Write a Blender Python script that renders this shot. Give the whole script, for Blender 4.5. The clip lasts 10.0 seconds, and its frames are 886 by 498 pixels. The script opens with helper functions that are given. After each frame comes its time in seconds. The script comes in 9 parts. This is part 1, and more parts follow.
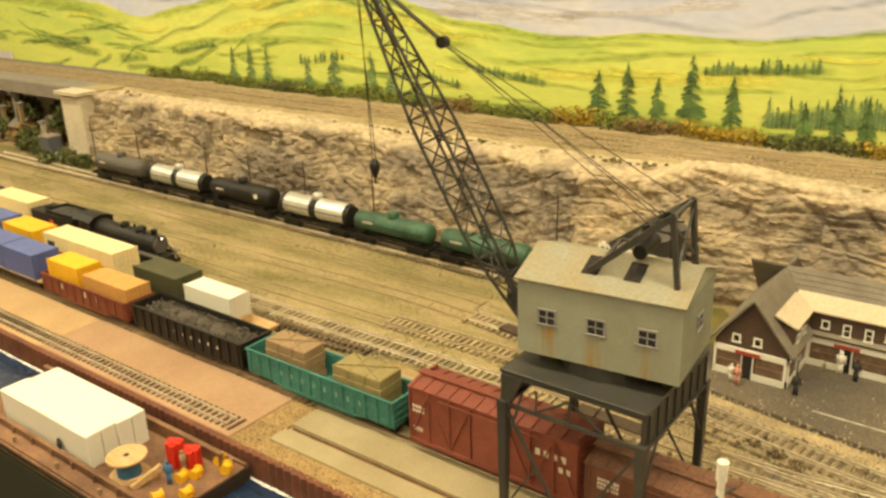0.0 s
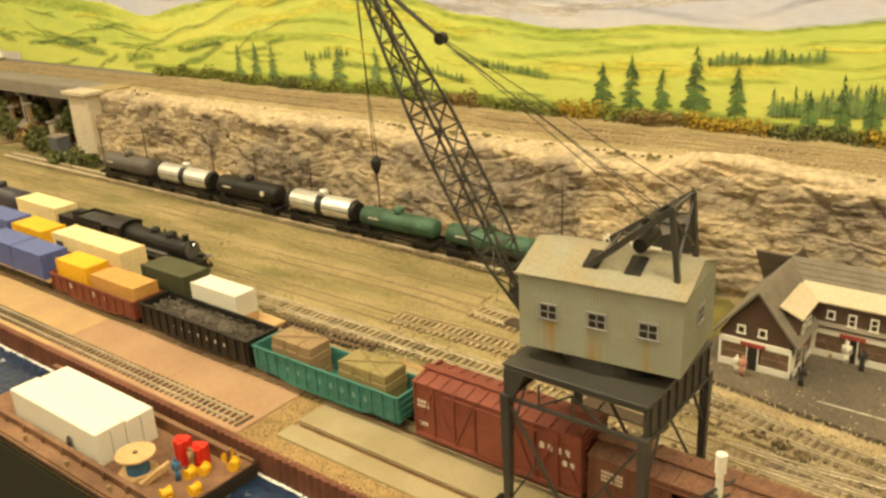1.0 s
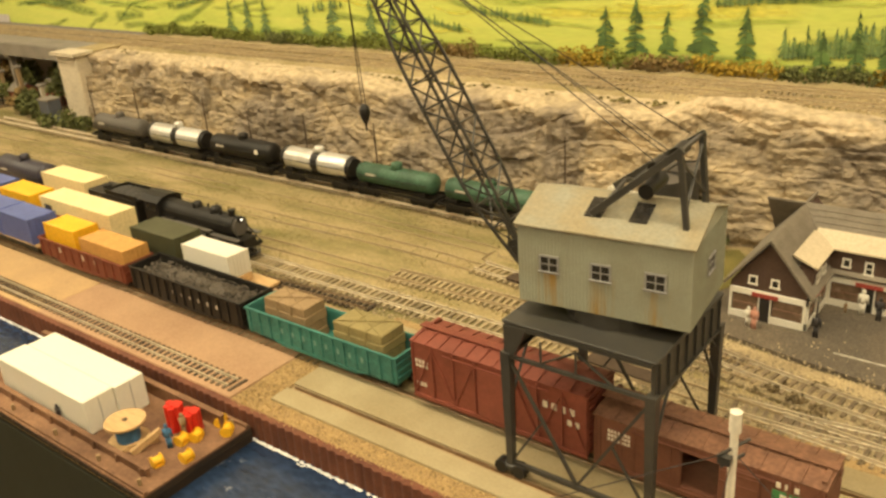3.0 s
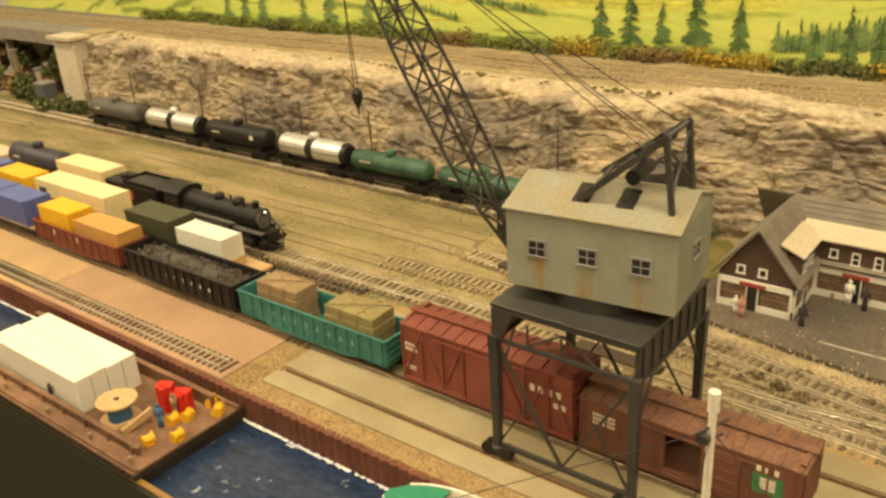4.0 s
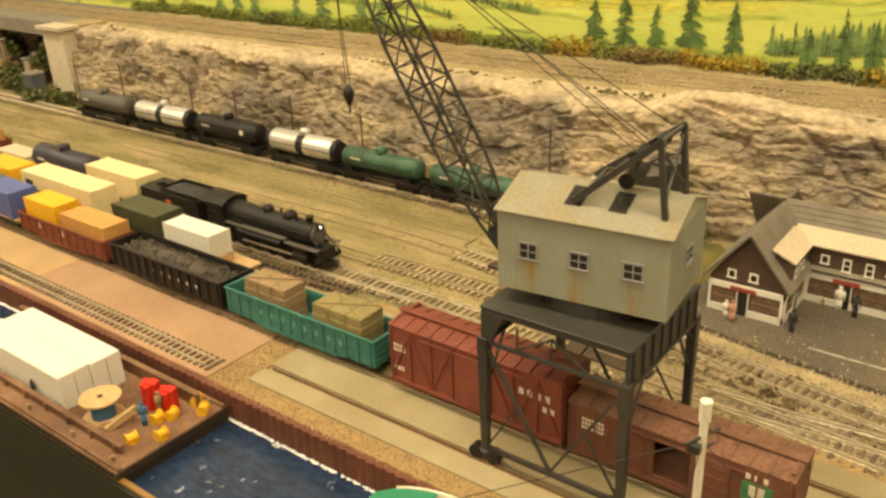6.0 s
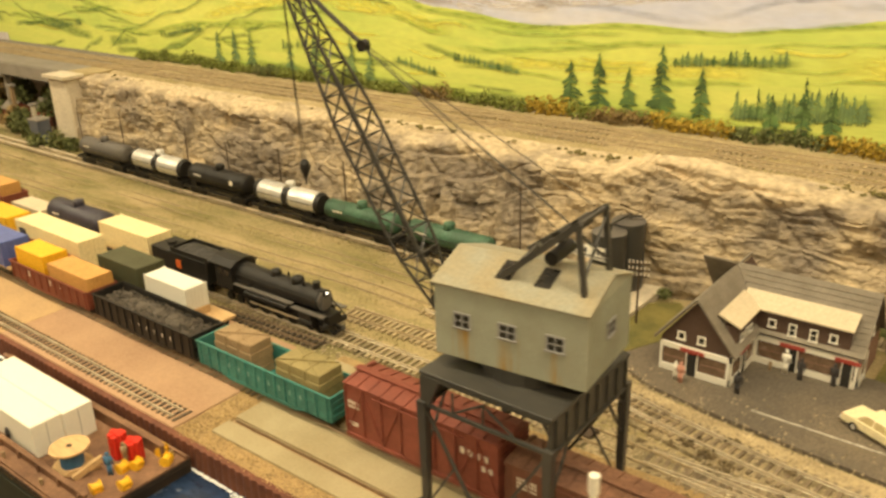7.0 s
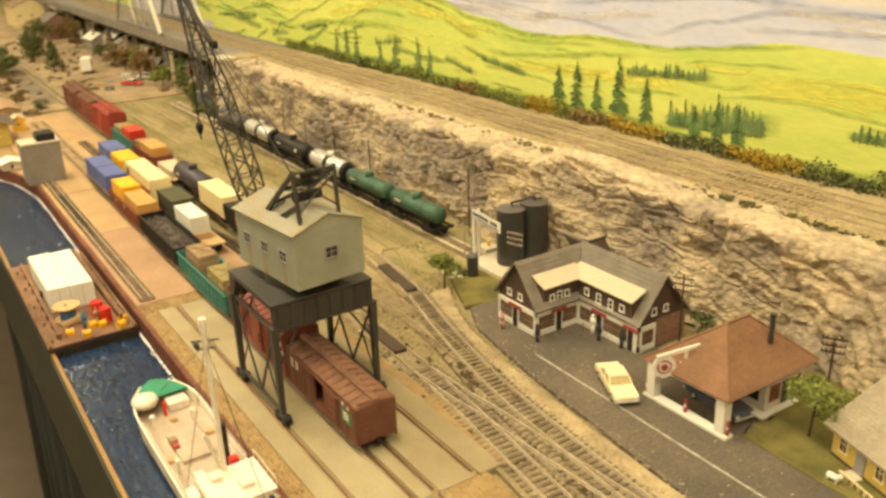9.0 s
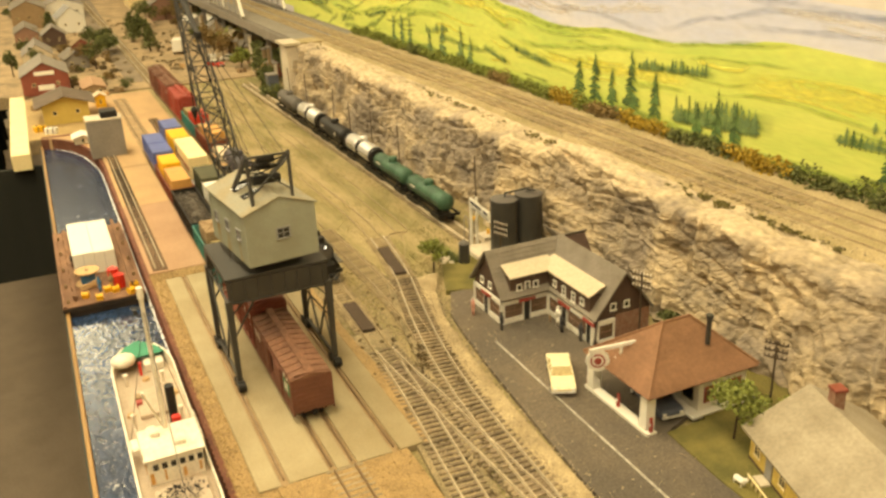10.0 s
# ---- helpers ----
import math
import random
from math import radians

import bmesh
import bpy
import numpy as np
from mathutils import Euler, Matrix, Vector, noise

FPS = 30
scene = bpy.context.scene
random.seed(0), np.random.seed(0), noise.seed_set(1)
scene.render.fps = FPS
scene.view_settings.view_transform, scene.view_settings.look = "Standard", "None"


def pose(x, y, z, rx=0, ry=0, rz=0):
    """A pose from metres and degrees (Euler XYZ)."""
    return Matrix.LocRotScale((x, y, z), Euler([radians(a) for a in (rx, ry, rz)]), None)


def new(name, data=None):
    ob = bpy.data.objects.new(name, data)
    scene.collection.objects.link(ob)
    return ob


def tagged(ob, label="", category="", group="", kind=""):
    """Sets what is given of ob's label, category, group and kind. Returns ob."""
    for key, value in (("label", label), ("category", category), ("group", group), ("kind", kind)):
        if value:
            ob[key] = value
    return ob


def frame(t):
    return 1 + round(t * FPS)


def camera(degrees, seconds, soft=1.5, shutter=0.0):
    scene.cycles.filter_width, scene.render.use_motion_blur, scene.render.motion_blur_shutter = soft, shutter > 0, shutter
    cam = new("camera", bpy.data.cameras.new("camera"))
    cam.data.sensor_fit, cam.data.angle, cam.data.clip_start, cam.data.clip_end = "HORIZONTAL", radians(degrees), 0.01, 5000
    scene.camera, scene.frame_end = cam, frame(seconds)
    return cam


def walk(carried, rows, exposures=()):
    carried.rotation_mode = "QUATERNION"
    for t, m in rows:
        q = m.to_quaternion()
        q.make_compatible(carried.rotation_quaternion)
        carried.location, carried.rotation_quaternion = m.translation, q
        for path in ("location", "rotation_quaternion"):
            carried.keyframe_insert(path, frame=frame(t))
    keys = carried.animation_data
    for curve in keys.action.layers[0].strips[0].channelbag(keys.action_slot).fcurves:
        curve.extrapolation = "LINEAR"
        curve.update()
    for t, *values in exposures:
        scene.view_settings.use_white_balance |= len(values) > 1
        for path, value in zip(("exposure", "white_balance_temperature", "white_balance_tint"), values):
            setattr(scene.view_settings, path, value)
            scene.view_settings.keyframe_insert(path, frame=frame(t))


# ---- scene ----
cam = camera(54.9, 10.0, 2.7, 0.4)
METRES, EYE, TILT, LEAN, TURN = 0.7, 0.35, 0.0, 0.0, 37.6
ROWS = [
    (0.0, 0.0, 0.0, 0.0, -0.63, -20.34, 1.71),
    (0.5, 0.0055, 0.0029, -0.0006, -1.0, -20.78, 2.08),
    (1.0, 0.008, -0.0025, 0.0027, -0.23, -20.76, 2.67),
    (1.5, 0.0184, 0.0089, 0.0007, -0.78, -21.46, 3.64),
    (2.0, 0.0174, 0.0276, -0.0043, -0.68, -22.1, 4.09),
    (2.5, 0.0151, 0.0367, -0.013, -0.46, -22.89, 4.1),
    (4.0, 0.0226, 0.0233, -0.0221, -0.21, -24.01, 3.21),
    (4.5, 0.024, 0.0328, -0.0242, -0.25, -24.28, 2.65),
    (5.0, 0.0255, 0.0384, -0.0275, -0.45, -24.47, 2.53),
    (6.5, 0.0228, 0.0283, -0.0083, -0.46, -23.53, 1.82),
    (7.0, 0.0838, 0.0024, 0.0208, 0.67, -21.9, 1.69),
    (7.5, 0.2366, -0.0272, 0.0221, 11.1, -22.86, 0.79),
    (8.0, 0.3447, -0.087, 0.0511, 14.14, -20.17, 3.19),
    (8.5, 0.4589, -0.1764, 0.0567, 14.02, -20.41, 2.96),
    (9.0, 0.6216, -0.1904, 0.0573, 18.83, -21.56, 1.84),
    (9.5, 0.7727, -0.1619, 0.0542, 25.96, -22.34, 1.4),
    (10.0, 0.8207, -0.1507, 0.0709, 26.87, -22.37, 2.11),
]
walk(cam, [(t, pose(0, 0, EYE, TILT, LEAN, TURN) @ pose(METRES * x, METRES * y, METRES * z, 90 + pitch, roll, yaw)) for t, x, y, z, yaw, pitch, roll in ROWS],
     [(0.0, 0.10, 6450, 6), (2.5, 0.03, 6450, 9), (4.5, -0.04, 6450, 10), (6.5, 0.03, 6450, 10), (8.5, 0.16, 6350, 8), (9.5, 0.19, 6500, 9), (10.0, 0.2, 6700, 7)])

# ---- light: a closed club room under fluorescent ceiling panels ----
world = bpy.data.worlds.new("room_world")
scene.world = world
world.use_nodes = True
world.node_tree.nodes["Background"].inputs[0].default_value = (1.0, 0.86, 0.66, 1)
world.node_tree.nodes["Background"].inputs[1].default_value = 0.05
LAMP_COLOUR = (1.0, 0.825, 0.485)
LAMP_POWER = 15.5
CEILING = 1.55
PANELS = [(-3.6, 0.15), (-2.4, -0.75), (-1.3, 0.15), (0.0, 0.15), (1.3, 0.15), (-4.9, -0.6), (-1.1, -1.1), (0.3, -1.0)]


# ---- materials ----
MATS = {}


def mat(name, col, rough=0.7, metal=0.0, col2=None, scale=60.0, amount=0.5, bump=0.0, bscale=400.0, fine=0.12, stretch=(1, 1, 1), vary=0.0, spec=0.4, emit=0.0):
    """A node material: base colour varied by a broad noise toward col2 and by a fine grain, with a small bump."""
    m = bpy.data.materials.new(name)
    m.use_nodes = True
    nt = m.node_tree
    N, L = nt.nodes, nt.links
    bsdf = N["Principled BSDF"]
    tc = N.new("ShaderNodeTexCoord")
    mp = N.new("ShaderNodeMapping")
    mp.inputs["Scale"].default_value = stretch
    L.new(tc.outputs["Object"], mp.inputs[0])
    n1 = N.new("ShaderNodeTexNoise")
    n1.inputs["Scale"].default_value, n1.inputs["Detail"].default_value, n1.inputs["Roughness"].default_value = scale, 5, 0.6
    L.new(mp.outputs[0], n1.inputs[0])
    r1 = N.new("ShaderNodeMapRange")
    r1.inputs[1].default_value, r1.inputs[2].default_value = 0.38, 0.66
    r1.inputs[4].default_value = amount
    L.new(n1.outputs[0], r1.inputs[0])
    mix = N.new("ShaderNodeMix")
    mix.data_type = "RGBA"
    mix.inputs[6].default_value = (*col, 1)
    mix.inputs[7].default_value = (*(col2 or tuple(c * 0.6 for c in col)), 1)
    L.new(r1.outputs[0], mix.inputs[0])
    n2 = N.new("ShaderNodeTexNoise")
    n2.inputs["Scale"].default_value, n2.inputs["Detail"].default_value = bscale, 3
    L.new(mp.outputs[0], n2.inputs[0])
    r2 = N.new("ShaderNodeMapRange")
    r2.inputs[1].default_value, r2.inputs[2].default_value = 0.3, 0.7
    r2.inputs[3].default_value, r2.inputs[4].default_value = 1 - fine, 1 + fine
    L.new(n2.outputs[0], r2.inputs[0])
    hsv = N.new("ShaderNodeHueSaturation")
    L.new(mix.outputs[2], hsv.inputs["Color"])
    val = r2.outputs[0]
    if vary:
        oi = N.new("ShaderNodeObjectInfo")
        rv = N.new("ShaderNodeMapRange")
        rv.inputs[3].default_value, rv.inputs[4].default_value = 1 - vary, 1 + vary
        L.new(oi.outputs["Random"], rv.inputs[0])
        mu = N.new("ShaderNodeMath")
        mu.operation = "MULTIPLY"
        L.new(val, mu.inputs[0])
        L.new(rv.outputs[0], mu.inputs[1])
        val = mu.outputs[0]
    L.new(val, hsv.inputs["Value"])
    L.new(hsv.outputs[0], bsdf.inputs["Base Color"])
    rr = N.new("ShaderNodeMapRange")
    rr.inputs[3].default_value, rr.inputs[4].default_value = max(0.03, rough - 0.08), min(1, rough + 0.08)
    L.new(n1.outputs[0], rr.inputs[0])
    L.new(rr.outputs[0], bsdf.inputs["Roughness"])
    bsdf.inputs["Metallic"].default_value = metal
    bsdf.inputs["Specular IOR Level"].default_value = spec
    if bump:
        b = N.new("ShaderNodeBump")
        b.inputs["Strength"].default_value = 0.6
        b.inputs["Distance"].default_value = bump
        L.new(n2.outputs[0], b.inputs["Height"])
        L.new(b.outputs[0], bsdf.inputs["Normal"])
    if emit:
        bsdf.inputs["Emission Color"].default_value = (*col, 1)
        bsdf.inputs["Emission Strength"].default_value = emit
    MATS[name] = m
    return m


def island(m, low=0.7, high=1.25):
    """Vary a joined mesh's loose pieces in brightness."""
    nt = m.node_tree
    h = [n for n in nt.nodes if n.bl_idname == "ShaderNodeHueSaturation"][0]
    g = nt.nodes.new("ShaderNodeNewGeometry")
    r = nt.nodes.new("ShaderNodeMapRange")
    r.inputs[3].default_value, r.inputs[4].default_value = low, high
    nt.links.new(g.outputs["Random Per Island"], r.inputs[0])
    nt.links.new(r.outputs[0], h.inputs["Value"])
    return m


M_dirt = mat("tan_dirt", (0.365, 0.28, 0.14), 0.95, col2=(0.19, 0.165, 0.06), scale=11, amount=1.0, bump=0.0016, bscale=500, fine=0.4, stretch=(0.7, 2.4, 1))
M_bank = mat("upper_dirt", (0.43, 0.335, 0.185), 0.95, col2=(0.27, 0.215, 0.095), scale=16, amount=0.9, bump=0.0012, bscale=600, fine=0.25)
M_grit = mat("quay_grit", (0.36, 0.24, 0.105), 0.95, col2=(0.24, 0.16, 0.07), scale=60, amount=0.8, bump=0.0012, bscale=900, fine=0.35)
M_gravel = island(mat("gravel_stones", (0.43, 0.345, 0.225), 0.9, col2=(0.27, 0.21, 0.13), scale=90), 0.4, 1.5)
M_tuft = island(mat("dry_grass", (0.345, 0.27, 0.12), 0.9, col2=(0.175, 0.165, 0.052), scale=14, amount=1.0), 0.5, 1.35)
M_apron = mat("clay_apron", (0.40, 0.25, 0.145), 0.85, col2=(0.32, 0.19, 0.11), scale=14, amount=0.8, bump=0.0003, bscale=500, fine=0.1)
M_apron2 = mat("sand_apron", (0.47, 0.31, 0.15), 0.85, col2=(0.38, 0.25, 0.13), scale=16, amount=0.8, bump=0.0003, bscale=500, fine=0.1)
M_pad = mat("olive_concrete", (0.37, 0.305, 0.18), 0.8, col2=(0.26, 0.2, 0.105), scale=8, amount=1.0, bump=0.0002, bscale=500, fine=0.08)
M_groove = mat("rail_groove", (0.35, 0.245, 0.13), 0.85, col2=(0.23, 0.15, 0.075), scale=40, amount=0.9)
M_road = mat("asphalt", (0.098, 0.081, 0.062), 0.85, col2=(0.155, 0.122, 0.085), scale=11, amount=1.0, bump=0.0005, bscale=700, fine=0.32)
M_paint_line = mat("road_paint", (0.5, 0.46, 0.38), 0.8, col2=(0.2, 0.18, 0.15), scale=160, amount=0.9)
M_towndirt = mat("town_dirt", (0.41, 0.295, 0.165), 0.95, col2=(0.21, 0.16, 0.09), scale=13, amount=1.0, bump=0.002, bscale=200, fine=0.25)
M_yard = mat("station_sand", (0.41, 0.29, 0.125), 0.9, col2=(0.29, 0.2, 0.09), scale=14, amount=0.9, bump=0.0004)
M_lawn = mat("lawn", (0.20, 0.165, 0.045), 0.95, col2=(0.10, 0.095, 0.026), scale=26, amount=1.0, bump=0.0015, bscale=800, fine=0.3)
M_pile = mat("rust_piling", (0.17, 0.062, 0.033), 0.75, col2=(0.09, 0.03, 0.018), scale=40, amount=0.8, bump=0.0004)
M_tie = mat("dark_ties", (0.115, 0.083, 0.053), 0.9, col2=(0.25, 0.19, 0.115), scale=70, amount=1.0, vary=0.35)
M_tiedark = mat("tarred_ties", (0.055, 0.04, 0.027), 0.9, col2=(0.12, 0.085, 0.05), scale=90, amount=0.7, vary=0.3)
M_tie2 = island(mat("weathered_ties", (0.27, 0.21, 0.13), 0.9, col2=(0.40, 0.32, 0.19), scale=120, amount=0.8), 0.7, 1.3)
M_rail = mat("rusted_rail", (0.33, 0.24, 0.15), 0.42, 0.7, col2=(0.2, 0.13, 0.07), scale=60, amount=0.5)
M_railhead = mat("bright_rail", (0.66, 0.57, 0.41), 0.35, 0.35, col2=(0.42, 0.33, 0.21), scale=60, amount=0.6)
M_palerail = mat("pale_rail", (0.72, 0.62, 0.45), 0.55, 0.1, col2=(0.5, 0.41, 0.27), scale=40, amount=0.6)
M_black = mat("black_enamel", (0.012, 0.011, 0.010), 0.46, 0.0, col2=(0.026, 0.022, 0.018), scale=60, amount=0.6, spec=0.3)
M_brownroof = mat("brown_roofing", (0.135, 0.1, 0.07), 0.85, col2=(0.095, 0.07, 0.048), scale=50, amount=0.8)
M_crane = mat("crane_steel_paint", (0.036, 0.034, 0.031), 0.44, 0.0, col2=(0.055, 0.05, 0.042), scale=50, amount=0.7, bump=0.0001, bscale=900, spec=0.5)
M_tank_green = mat("green_tank_paint", (0.055, 0.125, 0.075), 0.5, col2=(0.032, 0.07, 0.042), scale=34, amount=1.0, fine=0.25, spec=0.4)
M_silver = mat("silver_tank", (0.74, 0.73, 0.70), 0.34, 0.6, col2=(0.6, 0.56, 0.48), scale=40, amount=0.5)
M_grey_tank = mat("grey_tank", (0.1, 0.09, 0.08), 0.55, col2=(0.14, 0.12, 0.1), scale=40)
M_navy_tank = mat("dark_blue_tank", (0.045, 0.04, 0.055), 0.4, col2=(0.025, 0.022, 0.03), scale=40)
M_teal = mat("teal_car_paint", (0.05, 0.21, 0.18), 0.55, col2=(0.04, 0.145, 0.125), scale=30, amount=0.9, fine=0.2, spec=0.4)
M_tealletter = mat("faded_lettering", (0.20, 0.35, 0.30), 0.6, col2=(0.1, 0.24, 0.2), scale=200)
M_oxide = mat("oxide_red", (0.235, 0.064, 0.04), 0.62, col2=(0.17, 0.046, 0.03), scale=50, amount=0.7)
M_brown = mat("boxcar_brown", (0.175, 0.07, 0.042), 0.65, col2=(0.12, 0.047, 0.03), scale=50, amount=0.7)
M_roofbrown = mat("boxcar_roof_brown", (0.215, 0.105, 0.062), 0.8, col2=(0.125, 0.06, 0.038), scale=34, amount=1.0, fine=0.25)
M_gonred = mat("gondola_maroon", (0.2, 0.055, 0.03), 0.6, col2=(0.13, 0.035, 0.02), scale=50)
M_redcar = mat("boxcar_red", (0.33, 0.055, 0.035), 0.55, col2=(0.24, 0.045, 0.03), scale=50)
M_scarlet = mat("scarlet_paint", (0.55, 0.04, 0.02), 0.45, col2=(0.4, 0.03, 0.016), scale=50)
M_blue = mat("container_blue", (0.10, 0.135, 0.36), 0.45, col2=(0.08, 0.1, 0.27), scale=40)
M_yellow = mat("container_yellow", (0.80, 0.45, 0.02), 0.45, col2=(0.7, 0.37, 0.02), scale=40)
M_orange = mat("crate_orange", (0.56, 0.30, 0.085), 0.6, col2=(0.46, 0.24, 0.07), scale=70)
M_cream = mat("cream_paint", (0.80, 0.66, 0.36), 0.5, col2=(0.7, 0.56, 0.3), scale=40)
M_white = mat("white_paint", (0.75, 0.715, 0.625), 0.5, col2=(0.76, 0.715, 0.6), scale=14, amount=0.6, fine=0.025)
M_greencont = mat("olive_container", (0.07, 0.07, 0.035), 0.6, col2=(0.05, 0.05, 0.026), scale=40)
M_wood = mat("raw_timber", (0.56, 0.37, 0.18), 0.75, col2=(0.42, 0.27, 0.12), scale=120, amount=0.8, stretch=(0.2, 1, 1))
M_kraft = mat("wrapped_crate", (0.30, 0.205, 0.11), 0.8, col2=(0.22, 0.15, 0.075), scale=90, bump=0.0003)
M_olivecrate = mat("olive_wrap", (0.28, 0.225, 0.095), 0.8, col2=(0.2, 0.16, 0.07), scale=90, bump=0.0003)
M_coal = island(mat("scrap_load", (0.085, 0.07, 0.055), 0.85, col2=(0.045, 0.038, 0.03), scale=120), 0.4, 1.6)
M_tendercoal = mat("tender_coal", (0.022, 0.02, 0.018), 0.6, col2=(0.05, 0.045, 0.04), scale=300, amount=0.7, bump=0.0008, bscale=700)
M_letter = mat("white_lettering", (0.75, 0.68, 0.55), 0.6, col2=(0.6, 0.5, 0.4), scale=200)
M_darkletter = mat("dark_lettering", (0.05, 0.05, 0.07), 0.6)
M_redletter = mat("red_sign", (0.33, 0.055, 0.04), 0.6, col2=(0.26, 0.06, 0.045), scale=90)
M_greenletter = mat("green_emblem", (0.05, 0.2, 0.07), 0.6)
M_orangeletter = mat("orange_emblem", (0.6, 0.12, 0.02), 0.6)
M_headlamp = mat("headlamp_glass", (1.0, 0.93, 0.75), 0.2, emit=4.0)
M_deckbrown = mat("barge_deck", (0.26, 0.14, 0.075), 0.8, col2=(0.135, 0.068, 0.037), scale=24, amount=1.0, bump=0.0003, fine=0.2)
M_hull = mat("barge_hull", (0.026, 0.018, 0.012), 0.7, col2=(0.065, 0.04, 0.022), scale=40)
M_redbarrel = mat("red_drums", (0.6, 0.03, 0.015), 0.4, col2=(0.5, 0.025, 0.012), scale=60)
M_boatwhite = mat("boat_white", (0.78, 0.72, 0.6), 0.5, col2=(0.55, 0.42, 0.28), scale=45, amount=0.45)
M_boatdeck = mat("boat_deck", (0.47, 0.38, 0.28), 0.7, col2=(0.35, 0.26, 0.18), scale=50)
M_boatgreen = mat("boat_green", (0.03, 0.24, 0.13), 0.5, col2=(0.025, 0.18, 0.1), scale=50)
M_foam = mat("foam_white", (0.75, 0.74, 0.72), 0.7, col2=(0.6, 0.6, 0.6), scale=200, bump=0.0005)
M_siding = mat("brown_siding", (0.085, 0.05, 0.035), 0.75, col2=(0.06, 0.035, 0.025), scale=60)
M_shingle = mat("grey_shingle", (0.215, 0.185, 0.145), 0.85, col2=(0.165, 0.14, 0.108), scale=50, amount=0.9, vary=0.06)
M_tanroof = mat("cream_roof", (0.56, 0.47, 0.33), 0.8, col2=(0.48, 0.4, 0.28), scale=50)
M_brickred = mat("red_roof_tile", (0.25, 0.13, 0.07), 0.85, col2=(0.19, 0.098, 0.052), scale=38, amount=0.9, vary=0.05)
M_brick = mat("brick", (0.23, 0.11, 0.07), 0.85, col2=(0.3, 0.2, 0.14), scale=300, amount=0.8)
M_housewall = mat("yellow_clapboard", (0.58, 0.43, 0.11), 0.75, col2=(0.5, 0.36, 0.09), scale=50)
M_houseroof = mat("beige_shingle", (0.37, 0.315, 0.225), 0.85, col2=(0.27, 0.225, 0.155), scale=26, amount=1.0, vary=0.03)
M_glassdark = mat("dark_window", (0.03, 0.028, 0.026), 0.2, spec=0.6)
M_greyframe = mat("grey_frames", (0.30, 0.29, 0.28), 0.6)
M_pole = mat("dark_pole_wood", (0.06, 0.04, 0.025), 0.9, col2=(0.09, 0.06, 0.04), scale=150)
M_concrete = mat("pale_plaster", (0.60, 0.52, 0.39), 0.85, col2=(0.45, 0.38, 0.28), scale=30, bump=0.0005, bscale=200)
M_girder = mat("grey_girder", (0.25, 0.22, 0.185), 0.7, col2=(0.17, 0.15, 0.125), scale=30)
M_leaf = island(mat("leaf_green", (0.21, 0.23, 0.05), 0.9, col2=(0.13, 0.155, 0.035), scale=60), 0.5, 1.5)
M_leafdark = island(mat("leaf_dark", (0.125, 0.135, 0.045), 0.9, col2=(0.08, 0.088, 0.03), scale=60), 0.5, 1.6)
M_leafyellow = island(mat("leaf_ochre", (0.42, 0.28, 0.035), 0.9, col2=(0.28, 0.195, 0.03), scale=60), 0.5, 1.4)
M_leafbrown = island(mat("leaf_brown", (0.24, 0.16, 0.06), 0.9, col2=(0.15, 0.105, 0.04), scale=60), 0.5, 1.5)
M_scrub = island(mat("scrub_brown", (0.185, 0.135, 0.07), 0.95, col2=(0.11, 0.085, 0.045), scale=60), 0.5, 1.5)
M_carbody = mat("sedan_cream", (0.78, 0.68, 0.42), 0.3, col2=(0.72, 0.62, 0.38), scale=30, spec=0.5)
M_carglass = mat("cream_tinted_glass", (0.5, 0.4, 0.2), 0.2, col2=(0.3, 0.22, 0.1), scale=60, spec=0.5)
M_carblue = mat("car_grey_blue", (0.09, 0.1, 0.13), 0.3, spec=0.5)
M_figure = mat("figure_pink", (0.6, 0.3, 0.22), 0.7)
M_figdark = mat("figure_dark", (0.04, 0.035, 0.035), 0.7)
M_figblue = mat("figure_blue", (0.06, 0.16, 0.3), 0.7)
M_curtain = mat("dark_skirt_cloth", (0.014, 0.015, 0.011), 0.95, col2=(0.022, 0.022, 0.018), scale=8, stretch=(4, 4, 0.3))
M_fascia = mat("dark_green_fascia", (0.022, 0.024, 0.014), 0.6, col2=(0.03, 0.03, 0.02), scale=20)
M_trim = mat("varnished_trim", (0.30, 0.17, 0.05), 0.5, col2=(0.2, 0.11, 0.03), scale=60, stretch=(0.1, 1, 1))
M_floor = mat("floor_carpet", (0.165, 0.128, 0.09), 0.95, col2=(0.115, 0.09, 0.062), scale=9, bump=0.002, bscale=250, fine=0.2)
M_wall = mat("room_wall", (0.6, 0.52, 0.4), 0.9, col2=(0.55, 0.47, 0.36), scale=3)
M_ceil = mat("ceiling_tile", (0.75, 0.7, 0.6), 0.9, col2=(0.7, 0.65, 0.56), scale=10)
M_tube = mat("lamp_diffuser", (1.0, 0.92, 0.78), 0.5, emit=3.0)


